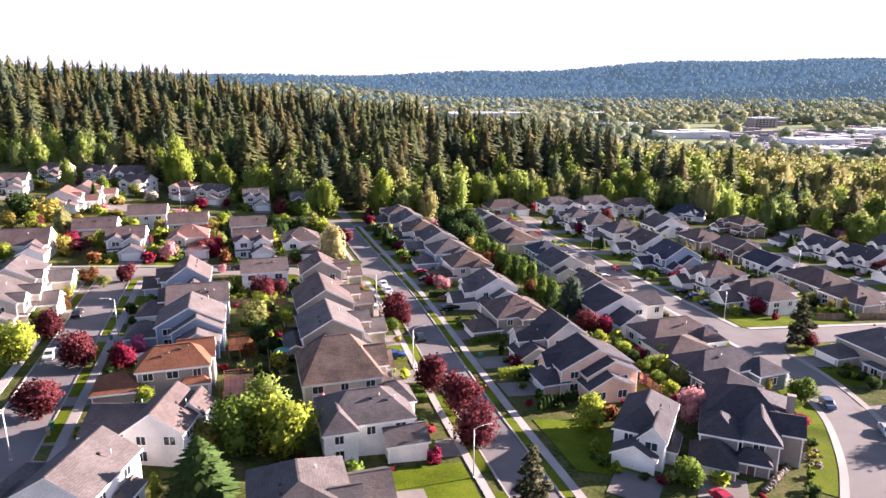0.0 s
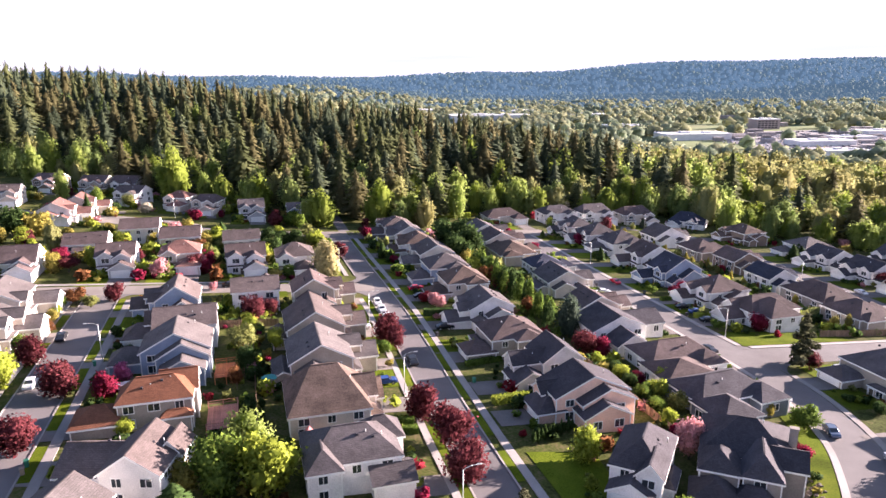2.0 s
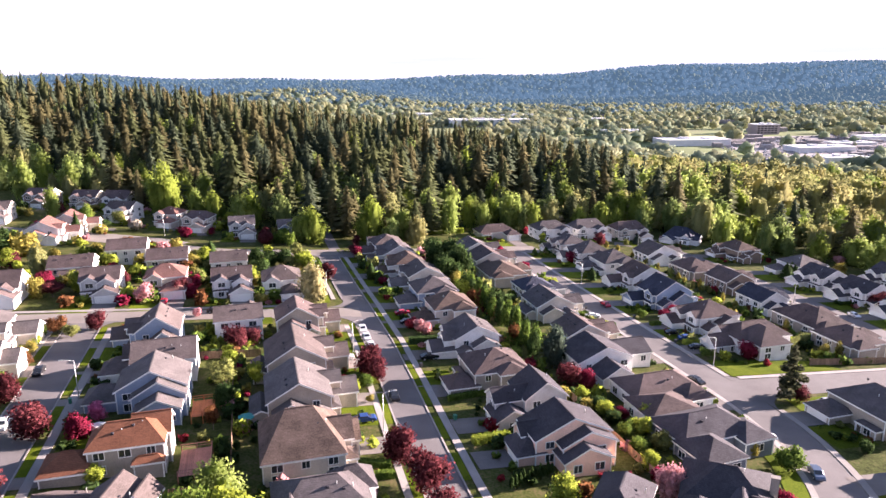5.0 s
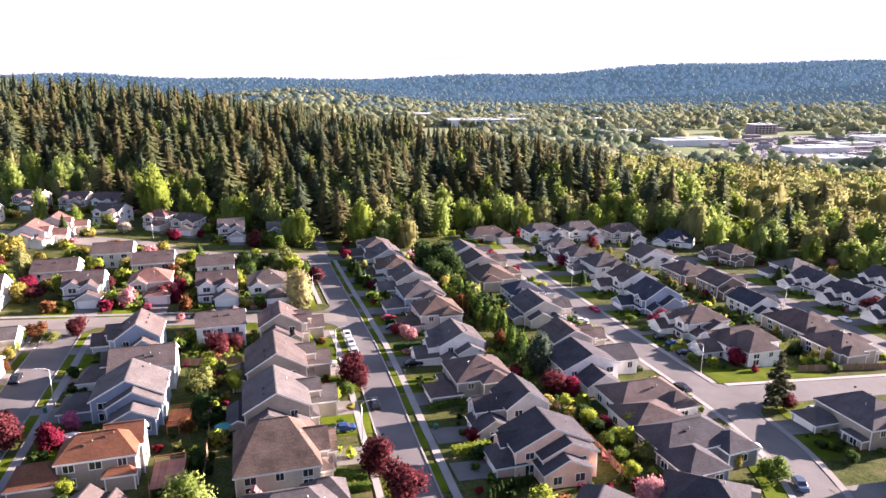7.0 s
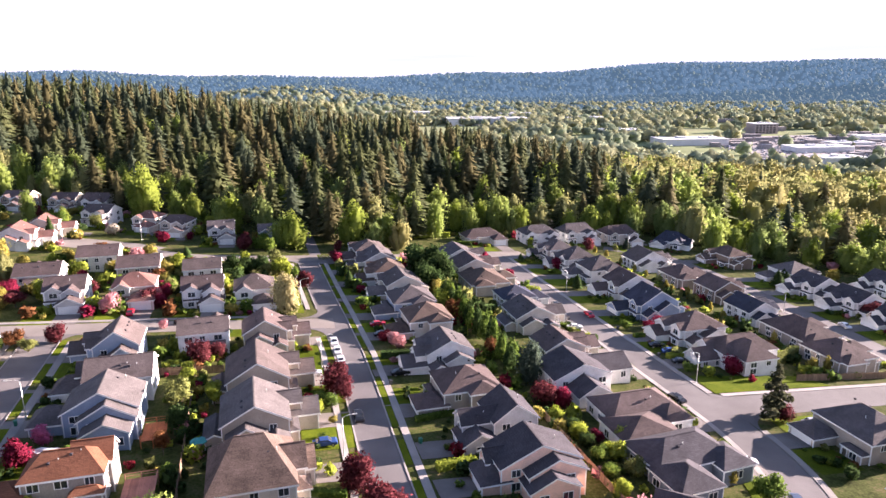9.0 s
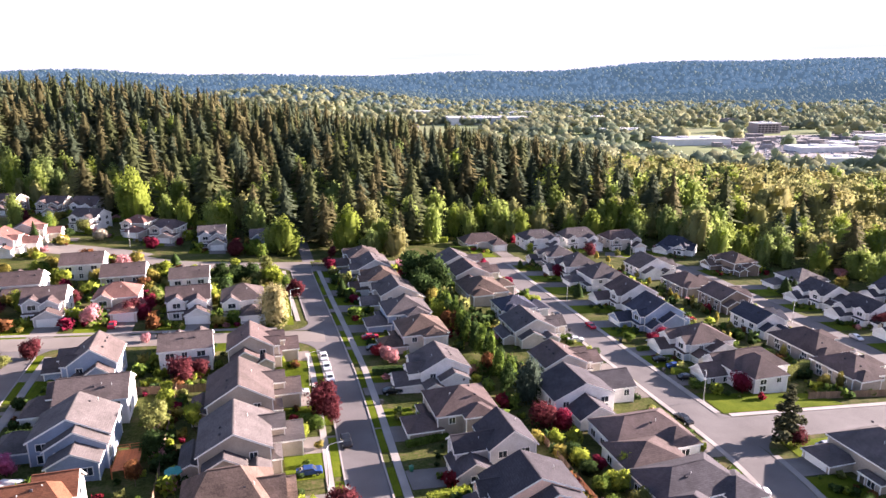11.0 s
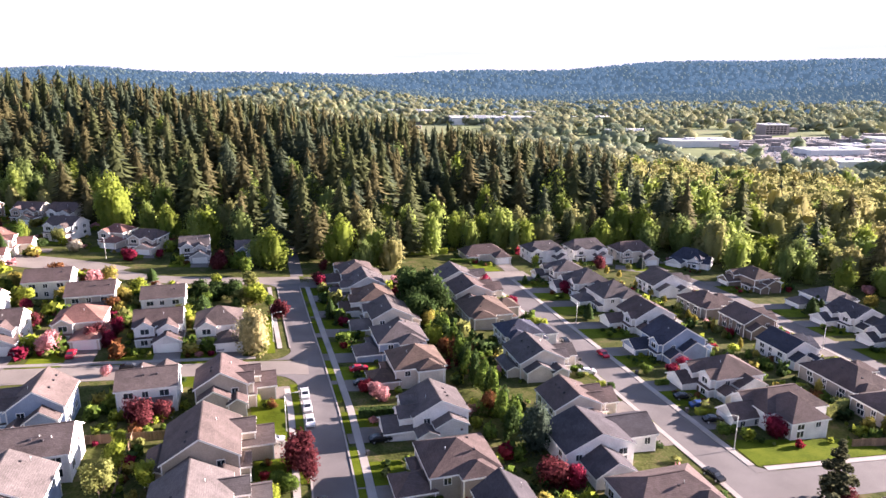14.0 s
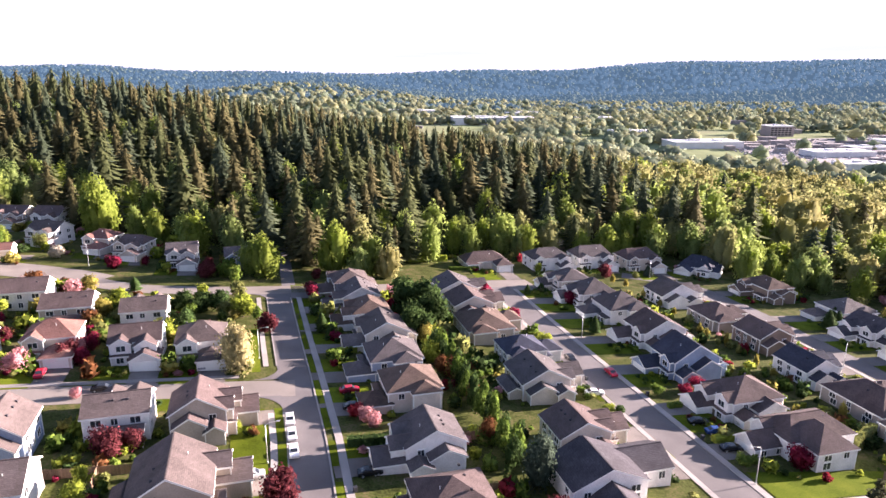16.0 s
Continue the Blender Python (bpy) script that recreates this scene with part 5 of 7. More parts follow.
def conifer(u, v, leaf, radius, height):
    x, y = W(u, v)
    k = int(abs(u * 5 + v)) % 3
    ob = thing("conifer", x, y, land(x, y), (u * 53) % 360, NAMES[leaf][0] + " conifer with drooping boughs", "conifer", "garden trees and shrubs")
    me = shared(("fir", leaf, k), lambda: leaf_mesh("crown", fir_arrays(31 + k, 40, 44, 0.7), LEAF[leaf]))
    linked("crown", me, ob, Matrix.Diagonal((radius, radius, height, 1)))
    linked("trunk", trunk_mesh("f"), ob, Matrix.Diagonal((1.6, 1.6, height * 0.6, 1)))
    return ob


def pine(u, v, radius, height):
    """A pine: a tall trunk with uneven clumps of needles round it."""
    x, y = W(u, v)
    ob = thing("pine_tree", x, y, land(x, y), (u * 53) % 360, "grey-green pine with an uneven tapering crown", "pine tree", "garden trees and shrubs")

    def build():
        r = random.Random(8)
        V, T, N, n = [], [], [], 0
        for k in range(22):                     # tufts on boughs that shorten towards the tip
            f = k / 21
            A, B, C = crown_arrays(61 + k % 5, 120, 0.2, 3)
            reach, turn, size = 0.62 * (1 - f) ** 0.8 * r.uniform(0.5, 1.25), k * 2.4 + r.random(), (0.58 - 0.38 * f) * r.uniform(0.8, 1.2)
            A = A * np.array((size, size, size * 0.42)) + np.array((reach * math.cos(turn), reach * math.sin(turn), -0.86 + 1.78 * f + r.uniform(-0.05, 0.05)))
            V.append(A)
            T.append(B + n)
            N.append(C)
            n += len(A)
        return leaf_mesh("crown", (np.concatenate(V), np.concatenate(T), np.concatenate(N)), LEAF["pine"])
    linked("crown", shared("pine", build), ob, pose(0, 0, height * 0.56) @ Matrix.Diagonal((radius, radius, height * 0.5, 1)))
    linked("trunk", trunk_mesh("t"), ob, Matrix.Diagonal((radius, radius, height * 0.9, 1)))
    return ob


def cypress(u, v, leaf, radius, height):
    """A narrow clipped cypress: an upright flame of small sprays."""
    x, y = W(u, v)
    k = int(abs(u * 5 + v)) % 3
    ob = thing("cypress", x, y, land(x, y), (u * 53) % 360, NAMES[leaf][0] + " upright garden cypress", "cypress", "garden trees and shrubs")

    def build():
        V, T, N = crown_arrays(51 + k, 900, 0.08, 6)
        V = V.copy()
        V[:, :2] *= (1.15 - 0.55 * (V[:, 2:3] + 1) / 2)
        return leaf_mesh("crown", (V, T, N), LEAF[leaf])
    linked("crown", shared(("cyp", leaf, k), build), ob, pose(0, 0, height * 0.5) @ Matrix.Diagonal((radius, radius, height * 0.52, 1)))
    return ob


def hedge(line, width, height, leaf, label):
    """A clipped hedge along a line of (u, v)."""
    r = np.random.RandomState(int(abs(line[0][0] * 10 + line[0][1])))
    V, T = [], []
    bm = bmesh.new()
    (u0, v0), (u1, v1) = line
    L = math.dist(*line)
    n = int(L * (width + 2 * height) * 14)
    t, side = r.uniform(0, 1, n), r.uniform(-1, 1, n)
    top = r.uniform(size=n) < width / (width + 2 * height)
    du, dv = (u1 - u0) / L, (v1 - v0) / L
    x0, y0 = W(u0, v0)
    z0 = land(x0, y0)
    ob = thing("hedge", x0, y0, z0, 0, label, "hedge")
    p = np.zeros((n, 3))
    s = np.where(top, side, np.sign(side)) * width / 2
    uu, vv = u0 + (u1 - u0) * t + s * dv, v0 + (v1 - v0) * t - s * du
    p[:, 0], p[:, 1] = uu * CU - vv * SU - x0, uu * SU + vv * CU - y0
    base = np.array([land(a + x0, b + y0) - z0 for a, b in p[:, :2]])
    p[:, 2] = base + np.where(top, height, r.uniform(0, 1, n) * height)
    p += r.normal(size=(n, 3)) * 0.05
    a = r.normal(size=(n, 3))
    a /= np.linalg.norm(a, axis=1)[:, None]
    b = np.cross(a, r.normal(size=(n, 3)))
    b /= np.linalg.norm(b, axis=1)[:, None]
    k = 0.2
    V = np.stack([p - b * k, p + b * k, p + a * k * 1.3], 1).reshape(-1, 3)
    part("core", hedge_core(line, width * 0.9, height * 0.96, x0, y0, z0), LEAF[leaf], ob)
    linked("foliage", tri_mesh("foliage", V, np.arange(3 * n).reshape(-1, 3), LEAF[leaf]), ob)
    return ob


def hedge_core(line, width, height, x0, y0, z0):
    bm = bmesh.new()
    (u0, v0), (u1, v1) = line
    L = math.dist(*line)
    n = max(2, int(L / 1.0))
    rows = []
    for k in range(n + 1):
        u, v = u0 + (u1 - u0) * k / n, v0 + (v1 - v0) * k / n
        row = []
        for sd, h in ((-1, -0.3), (-1, height), (1, height), (1, -0.3)):
            x, y = W(u + sd * width / 2 * (v1 - v0) / L, v - sd * width / 2 * (u1 - u0) / L)
            j = 0.06 * noise.noise(Vector((u, v, h)))
            row.append(bm.verts.new((x - x0, y - y0, land(x, y) - z0 + h + j)))
        rows.append(row)
    for a, b in zip(rows, rows[1:]):
        for k in range(3):
            bm.faces.new((a[k], a[k + 1], b[k + 1], b[k]))
    bm.faces.new(rows[0])
    bm.faces.new(rows[-1][::-1])
    return bm


tree(-32.1, 105.9, "maple", 4.2, 7.0)
tree(-30.3, 125.5, "maple", 4.2, 7.0)
tree(-38.3, 141.6, "maple", 3.2, 6.5)
tree(-23.6, 124.4, "crimson", 2.6, 5.0)
tree(-30.6, 181.3, "maple", 2.4, 5.0)
tree(30.1, 108.7, "maple", 3.6, 7.0)
tree(31.9, 98.7, "maple", 4.0, 8.0)
tree(31.4, 87.4, "maple", 4.0, 7.0)
tree(32.0, 141.6, "maple", 2.6, 6.0)
tree(31.2, 145.2, "maple", 3.9, 7.0)
tree(2.6, 165.0, "maple", 3.4, 6.0)
tree(6.3, 167.0, "maple", 2.6, 5.0)
tree(20.2, 213.1, "maple", 2.4, 5.0)
tree(31.0, 226.0, "maple", 3.4, 6.5)
tree(45.6, 255.1, "crimson", 2.5, 5.0)
tree(67.4, 289.2, "crimson", 2.2, 4.5)
tree(47.2, 174.5, "red", 1.8, 3.5)
tree(73.2, 132.2, "maple", 3.4, 7.0)
tree(77.5, 131.3, "crimson", 2.6, 5.0)
tree(129.0, 142.2, "crimson", 2.8, 5.6)
tree(131.0, 177.6, "crimson", 2.4, 4.0)
tree(126.4, 175.6, "crimson", 1.9, 3.0)
tree(211.9, 178.1, "maple", 3.6, 6.0)
tree(130.1, 245.3, "crimson", 2.6, 5.0)
tree(160.9, 277.5, "maple", 3.4, 6.0)
tree(181.9, 226.7, "crimson", 2.0, 3.5)
tree(103.7, 230.2, "crimson", 2.6, 4.5)
tree(-13.6, 208.8, "maple", 3.2, 6.0)
tree(-9.8, 207.0, "crimson", 2.6, 4.5)
tree(-46.8, 210.3, "maple", 3.6, 5.0)
tree(12.7, 278.3, "maple", 3.2, 6.5)
tree(-17.5, 292.5, "crimson", 2.6, 5.0)
tree(-8.0, 293.6, "crimson", 1.8, 4.0)
tree(-73.6, 339.9, "maple", 3.0, 6.0)
tree(-36.2, 272.9, "bronze", 3.2, 5.0)
tree(-27.2, 267.4, "bronze", 2.5, 4.0)
tree(-12.8, 231.4, "bronze", 3.0, 5.5)
tree(72.7, 190.6, "bronze", 3.0, 6.0)
tree(72.9, 185.9, "maple", 2.6, 5.0)
tree(-30.7, 181.3, "maple", 2.7, 5.6)
tree(-23.8, 179.3, "bronze", 1.3, 2.5)
tree(-21.6, 131.2, "pink", 1.9, 4.0)
tree(-22.4, 204.0, "blossom", 3.2, 6.0)
tree(-12.4, 211.8, "blossom", 2.8, 5.5)
tree(-53.9, 241.1, "blossom", 2.8, 5.0)
tree(68.6, 87.3, "blossom", 3.2, 7.5)
tree(48.9, 171.9, "blossom", 2.0, 3.5)
tree(-7.6, 189.9, "blossom", 1.6, 2.5)
tree(255.6, 236.6, "blossom", 3.2, 5.0)
tree(3.1, 90.1, "lime", 5.0, 10.0)
tree(0.3, 97.9, "green", 4.5, 10.0)
tree(-3.8, 92.2, "green", 4.5, 9.0)
tree(-41.6, 129.6, "lime", 4.6, 9.0)
tree(51.7, 89.4, "lime", 3.0, 6.5)
tree(96.8, 92.6, "green", 3.0, 5.0)
tree(57.0, 71.2, "green", 2.7, 4.6)
tree(-7.6, 91.4, "yellow", 2.6, 6.0)
tree(23.6, 199.5, "straw", 5.2, 13.5)
tree(24.6, 238.5, "lime", 4.2, 8.5)
tree(22.0, 270.2, "green", 3.0, 7.0)
tree(28.5, 231.4, "green", 2.0, 6.0)
tree(-37.4, 242.6, "lime", 3.4, 6.0)
tree(-12.9, 241.8, "yellow", 3.4, 6.0)
tree(-6.2, 233.6, "olive", 3.2, 6.0)
tree(-4.8, 240.0, "green", 3.0, 6.0)
tree(7.6, 243.5, "dark", 3.0, 5.0)
tree(13.2, 248.9, "dark", 3.4, 5.0)
tree(18.0, 249.6, "dark", 3.0, 5.0)
tree(-1.4, 318.9, "lime", 4.0, 6.0)
tree(-8.1, 247.9, "green", 3.0, 5.0)
tree(-55.8, 233.8, "yellow", 4.2, 11.0)
tree(-57.9, 309.4, "green", 3.4, 9.0)
tree(-46.2, 318.8, "olive", 3.0, 7.0)
tree(-43.1, 178.6, "yellow", 2.5, 4.0)
tree(-38.7, 179.5, "bronze", 2.8, 4.5)
tree(-35.1, 176.4, "olive", 2.2, 3.5)
tree(0.1, 139.5, "olive", 2.9, 8.0)
tree(1.7, 146.8, "lime", 2.3, 7.2)
tree(1.0, 132.5, "dark", 2.6, 6.0)
tree(6.4, 142.0, "lime", 2.2, 6.0)
tree(-1.3, 124.4, "bronze", 1.8, 5.0)
tree(0.9, 153.5, "lime", 1.6, 5.5)
tree(10.2, 216.4, "green", 2.2, 4.0)
tree(6.8, 228.6, "green", 2.4, 4.5)
tree(13.2, 201.0, "green", 1.8, 3.0)
tree(25.2, 135.1, "lime", 2.4, 4.0)
tree(28.9, 138.1, "green", 2.2, 3.4)
tree(23.4, 134.1, "olive", 1.8, 2.8)
tree(23.9, 152.6, "yellow", 2.4, 3.4)
tree(23.6, 171.9, "lime", 1.5, 2.0)
tree(26.8, 169.1, "bronze", 1.3, 2.0)
tree(70.1, 199.7, "lime", 3.2, 7.0)
tree(71.8, 215.2, "yellow", 3.0, 6.0)
tree(104.2, 207.6, "lime", 2.6, 4.6)
tree(103.4, 211.4, "lime", 2.0, 3.6)
tree(102.3, 169.0, "lime", 1.6, 2.4)
tree(93.9, 117.6, "lime", 1.8, 2.4)
tree(81.9, 114.2, "lime", 2.4, 4.5)
tree(73.8, 117.5, "lime", 2.2, 4.5)
tree(76.6, 115.6, "crimson", 1.8, 3.0)
tree(77.1, 109.2, "lime", 2.4, 4.0)
tree(77.8, 103.5, "olive", 2.2, 4.0)
tree(117.9, 144.2, "green", 2.0, 2.8)
tree(222.3, 246.3, "lime", 2.4, 4.5)
tree(119.2, 176.4, "green", 1.8, 3.0)
tree(104.6, 168.0, "dark", 1.5, 2.2)

tree(160.2, 318.2, "white", 3.2, 7.0)
tree(135.5, 285.9, "lime", 2.0, 4.0)
tree(142.8, 293.0, "lime", 2.2, 4.0)
tree(179.2, 324.3, "green", 2.2, 5.0)
tree(242.5, 222.2, "yellow", 3.0, 5.0)
tree(239.3, 232.4, "olive", 3.0, 6.0)
conifer(-7.6, 79.0, "dark", 4.2, 9.5)
pine(32.5, 70.3, 3.6, 9.0)
pine(120.8, 118.6, 4.6, 12.5)
tree(112.0, 66.0, "dark", 3.6, 8.5)
tree(113.5, 75.5, "green", 3.8, 9.0)
tree(117.5, 95.5, "dark", 1.6, 2.6)
tree(122.3, 117.2, "maple", 2.3, 4.2)
tree(86.6, 82.8, "crimson", 2.1, 3.4)
tree(76.4, 77.0, "crimson", 2.0, 3.6)

tree(74.9, 143.9, "blue", 4.2, 12.0)
tree(76.8, 237.0, "dark", 6.3, 12.5)
tree(73.2, 243.3, "dark", 5.8, 11.5)
tree(77.5, 224.7, "dark", 6.0, 12.5)
tree(70.0, 219.1, "dark", 5.8, 11.5)
conifer(124.6, 217.9, "dark", 1.9, 5.5)
conifer(119.5, 257.5, "dark", 1.5, 3.5)
conifer(126.2, 261.2, "dark", 1.5, 3.0)
conifer(180.7, 279.2, "blue", 2.2, 5.0)
conifer(207.9, 215.3, "dark", 2.6, 7.0)
conifer(213.2, 216.7, "dark", 2.2, 6.0)
conifer(215.6, 220.8, "dark", 2.0, 6.0)
conifer(134.0, 143.3, "dark", 1.1, 2.6)
conifer(45.3, 224.6, "dark", 1.8, 6.0)
conifer(47.3, 220.0, "dark", 1.5, 4.5)
conifer(-57.1, 291.9, "dark", 2.4, 10.0)
conifer(51.6, 234.2, "olive", 1.6, 4.5)
conifer(10.1, 233.3, "dark", 2.0, 5.0)
conifer(-7.3, 264.6, "dark", 2.0, 4.5)
conifer(15.8, 332.3, "bronze", 2.0, 8.0)
cypress(159.0, 268.7, "yellow", 1.3, 4.5)
cypress(162.0, 264.2, "yellow", 1.3, 4.0)
cypress(172.0, 274.3, "olive", 1.6, 4.5)
cypress(160.0, 248.9, "yellow", 1.3, 4.0)
cypress(161.4, 240.4, "yellow", 1.2, 3.5)
cypress(160.9, 231.5, "yellow", 1.2, 3.5)
cypress(157.9, 213.9, "yellow", 1.3, 4.5)
cypress(158.3, 211.0, "yellow", 1.3, 4.0)
cypress(156.9, 203.9, "olive", 1.2, 4.0)
cypress(160.0, 204.3, "yellow", 1.2, 4.5)
cypress(159.3, 197.7, "olive", 1.2, 3.5)
cypress(158.7, 190.0, "yellow", 1.3, 3.5)
cypress(157.5, 182.2, "yellow", 1.4, 3.5)
cypress(156.6, 158.9, "yellow", 1.7, 4.5)
cypress(152.1, 140.3, "yellow", 1.8, 5.0)
cypress(155.6, 139.1, "yellow", 1.8, 5.0)
cypress(150.0, 232.0, "yellow", 1.2, 3.5)
cypress(-13.2, 80.9, "lime", 1.3, 4.0)
for k in range(11):
    cypress(45.2 + 0.84 * k, 96.0 + 0.31 * k, "dark", 0.62, 3.0 + 0.3 * math.sin(3 * k))
tree(44.4, 98.8, "red", 0.8, 1.4)
tree(-17.8, 109.4, "lime", 1.6, 3.6)
cypress(93.6, 98.0, "yellow", 1.5, 3.6)
cypress(48.4, 136.3, "olive", 0.8, 4.5)
cypress(2.8, 115.5, "dark", 0.8, 3.0)
tree(-73.6, 258.6, "dark", 6.0, 10.5)
tree(-65.3, 259.5, "yellow", 5.6, 11.0)
tree(-58.5, 317.4, "lime", 3.6, 9.5)
tree(-37.8, 304.1, "white", 3.2, 5.5)
tree(13.3, 284.0, "maple", 2.8, 7.0)
tree(19.1, 286.0, "green", 3.4, 6.0)
tree(-41.0, 166.0, "yellow", 1.9, 3.4)
tree(-41.5, 171.5, "lime", 1.7, 3.0)
tree(-41.0, 160.5, "bronze", 2.0, 3.6)
tree(-42.0, 155.0, "crimson", 2.2, 4.0)
tree(-42.5, 149.0, "green", 2.2, 4.2)
tree(-42.0, 176.5, "green", 2.0, 3.6)
fill = random.Random(12)
for k in range(150):
    u, v = fill.uniform(-95, 27), fill.uniform(199, 300)
    x, y = W(u, v)
    if on_road(x, y, 8.5) or v > 285 + 0.5 * min(0, u):
        continue
    clear = True
    for back, a, b, gx in PLOTS:
        q = back @ Vector((x, y, land(x, y)))
        if (abs(q.x) < a + 1 and abs(q.y) < b + 1) or (abs(q.x - gx) < 5 and -b - 12 < q.y < 0):
            clear = False
            break
    if clear:
        r = fill.uniform(1.7, 3.6)
        tree(u, v, fill.choice(("lime", "lime", "yellow", "green", "green", "olive", "yellow", "dark", "maple", "crimson", "blossom", "bronze")), r, r * fill.uniform(1.7, 2.3))
for u, v, leaf, r, h in ((3.5, 243.0, "dark", 3.2, 6.5), (8.6, 244.0, "dark", 3.4, 7.0), (13.2, 243.2, "dark", 3.2, 6.4), (18.0, 243.0, "dark", 3.3, 6.8), (45.6, 260.2, "maple", 2.8, 5.0),
                         (12.2, 278.0, "maple", 3.2, 6.6), (19.3, 278.5, "green", 3.4, 7.0), (-17.8, 291.5, "crimson", 2.8, 5.4), (-12.2, 240.0, "yellow", 3.4, 5.5), (-18.0, 244.5, "yellow", 2.8, 5.0),
                         (48.5, 277.0, "maple", 2.2, 4.4), (58.0, 276.5, "bronze", 2.4, 4.6), (28.5, 131.4, "yellow", 1.1, 1.6), (26.9, 140.0, "green", 1.8, 3.0), (49.9, 180.6, "red", 1.2, 2.0),
                         (50.5, 169.6, "blossom", 1.8, 3.4)):
    tree(u, v, leaf, r, h)
# tall trees along the wood's edge
tree(-30.0, 332.0, "lime", 8.2, 28.0)
tree(-26.7, 336.9, "lime", 6.7, 24.6)
tree(-12.7, 357.7, "green", 6.7, 20.6)
tree(-15.8, 329.3, "green", 5.6, 16.5)
tree(9.7, 357.5, "lime", 7.3, 21.9)
tree(15.9, 332.0, "olive", 6.7, 17.9)
tree(25.2, 365.3, "green", 6.7, 26.0)
tree(29.6, 323.8, "lime", 5.6, 20.6)
tree(53.3, 359.8, "green", 7.8, 27.3)
tree(70.2, 355.9, "lime", 8.4, 27.3)
tree(51.5, 304.0, "green", 6.7, 21.9)
tree(66.9, 299.5, "olive", 7.3, 20.6)
tree(80.4, 320.7, "lime", 6.7, 21.9)
tree(86.6, 306.4, "green", 6.7, 21.9)
tree(95.8, 301.0, "green", 6.2, 19.2)
tree(138.3, 355.2, "lime", 7.8, 24.6)
tree(133.9, 317.6, "green", 6.2, 19.2)
tree(205.4, 365.6, "lime", 6.7, 24.6)
tree(192.0, 327.1, "green", 6.7, 18.6)
tree(216.9, 328.2, "olive", 6.7, 15.0)
tree(282.0, 377.8, "lime", 9.0, 24.6)
tree(275.1, 328.7, "lime", 9.5, 24.6)
tree(235.6, 295.7, "green", 7.3, 19.8)
tree(257.8, 280.7, "olive", 8.4, 16.2)
tree(272.6, 274.4, "olive", 7.3, 15.0)
tree(299.7, 281.2, "lime", 9.0, 22.2)
tree(295.3, 256.8, "lime", 8.4, 21.0)
tree(345.5, 357.9, "green", 9.0, 23.4)
tree(-74.5, 331.3, "green", 4.5, 15.2)
tree(-96.7, 374.6, "green", 6.7, 21.9)
tree(-77.7, 380.9, "green", 6.7, 23.2)
tree(44.0, 386.0, "dark", 5.6, 23.2)
for k, v0 in enumerate(np.arange(150, 208, 2.7)):
    if k % 6 == 4:
        tree(72.0 + 1.6 * math.sin(v0), float(v0), "bronze", 2.2, 5.5)
    else:
        cypress(73.2 + 0.8 * math.sin(v0), float(v0), "green" if k % 3 else "dark", 2.2, 8.8 + 1.0 * math.sin(v0 * 1.7))
for v0 in np.arange(98, 128, 5.5):
    tree(72.8 + 1.2 * math.sin(v0), float(v0), ("dark", "green", "lime")[int(v0) % 3], 2.0, 3.6 + 0.8 * math.sin(v0 * 1.7))
for (a, b, w, h, c) in (((43.8, 111.4), (51.2, 112.6), 1.5, 1.5, "lime"), ((44.4, 129.5), (53.0, 131.5), 1.0, 1.2, "green"), ((44, 163), (53, 163), 1.4, 1.8, "dark"),
                        ((44.8, 206.3), (57.2, 211.4), 1.4, 1.8, "lime"), ((20.5, 103.6), (27.5, 103.2), 1.2, 1.3, "green"), ((21.0, 107.5), (27.5, 106.0), 1.2, 1.4, "green"), ((118.2, 153.9), (123.4, 154.3), 1.6, 1.4, "lime"),
                        ((117.8, 169.6), (121.4, 169.8), 1.2, 1.2, "green"), ((100, 289), (112, 289), 1.2, 1.3, "green"), ((-25, 144), (-18, 144), 1.0, 1.2, "dark"),
                        ((83, 301), (103, 303), 1.6, 2.4, "lime"), ((146, 146), (158, 152), 1.8, 2.6, "olive")):
    hedge((a, b), w, h, c, NAMES[c][0] + " clipped garden hedge")

# shrubs in the beds round every house
def shrub(x, y, leaf, radius, k):
    ob = thing("shrub", x, y, land(x, y), x * 31 % 360, NAMES[leaf][0] + " garden shrub in a planting bed", "shrub", "garden trees and shrubs")
    me = shared(("shrub", leaf, k), lambda: leaf_mesh("foliage", crown_arrays(131 + k, 200, 0.17, 4, 0.8), LEAF[leaf]))
    linked("foliage", me, ob, pose(0, 0, radius * 0.55) @ Matrix.Diagonal((radius, radius, radius * random.uniform(0.8, 1.3), 1)))


beds, count = {}, 0
KINDS = ["green"] * 6 + ["dark"] * 7 + ["olive"] * 3 + ["lime"] * 3 + ["yellow", "crimson", "bronze", "red", "blossom"]
SUNNY = ["lime"] * 6 + ["yellow"] * 4 + ["olive"] * 4 + ["green"] * 5 + ["dark"] * 2 + ["crimson", "bronze", "blossom"]
for p, tall in zip(SPOTS, TALL):
    free = not on_road(p.x, p.y)
    for back, a, b, gx in PLOTS:
        q = back @ p
        if (abs(q.x) < a and abs(q.y) < b) or (abs(q.x - gx) < 3.9 and -b - 13 < q.y < 0) or (abs(q.x + gx) < 3 and -b - 2 < q.y < 0):
            free = False
            break
    if not free:
        continue
    leaf, r, k = random.choice(SUNNY if p.x * CU + p.y * SU < 27 and p.y > 150 else KINDS), random.uniform(1.6, 3.0) if tall == 2 else random.uniform(0.8, 2.2) if tall else random.uniform(0.5, 1.4), count % 2
    count += 1
    if p.y < 230 and tall != 2 and count % 5 == 0:
        shrub(p.x, p.y, leaf, r, k)
    else:
        beds.setdefault(leaf, []).append((p.x, p.y, land(p.x, p.y) + r * 0.6, r * random.uniform(0.8, 1.7 if tall else 1.2), r, random.uniform(0, 6)))
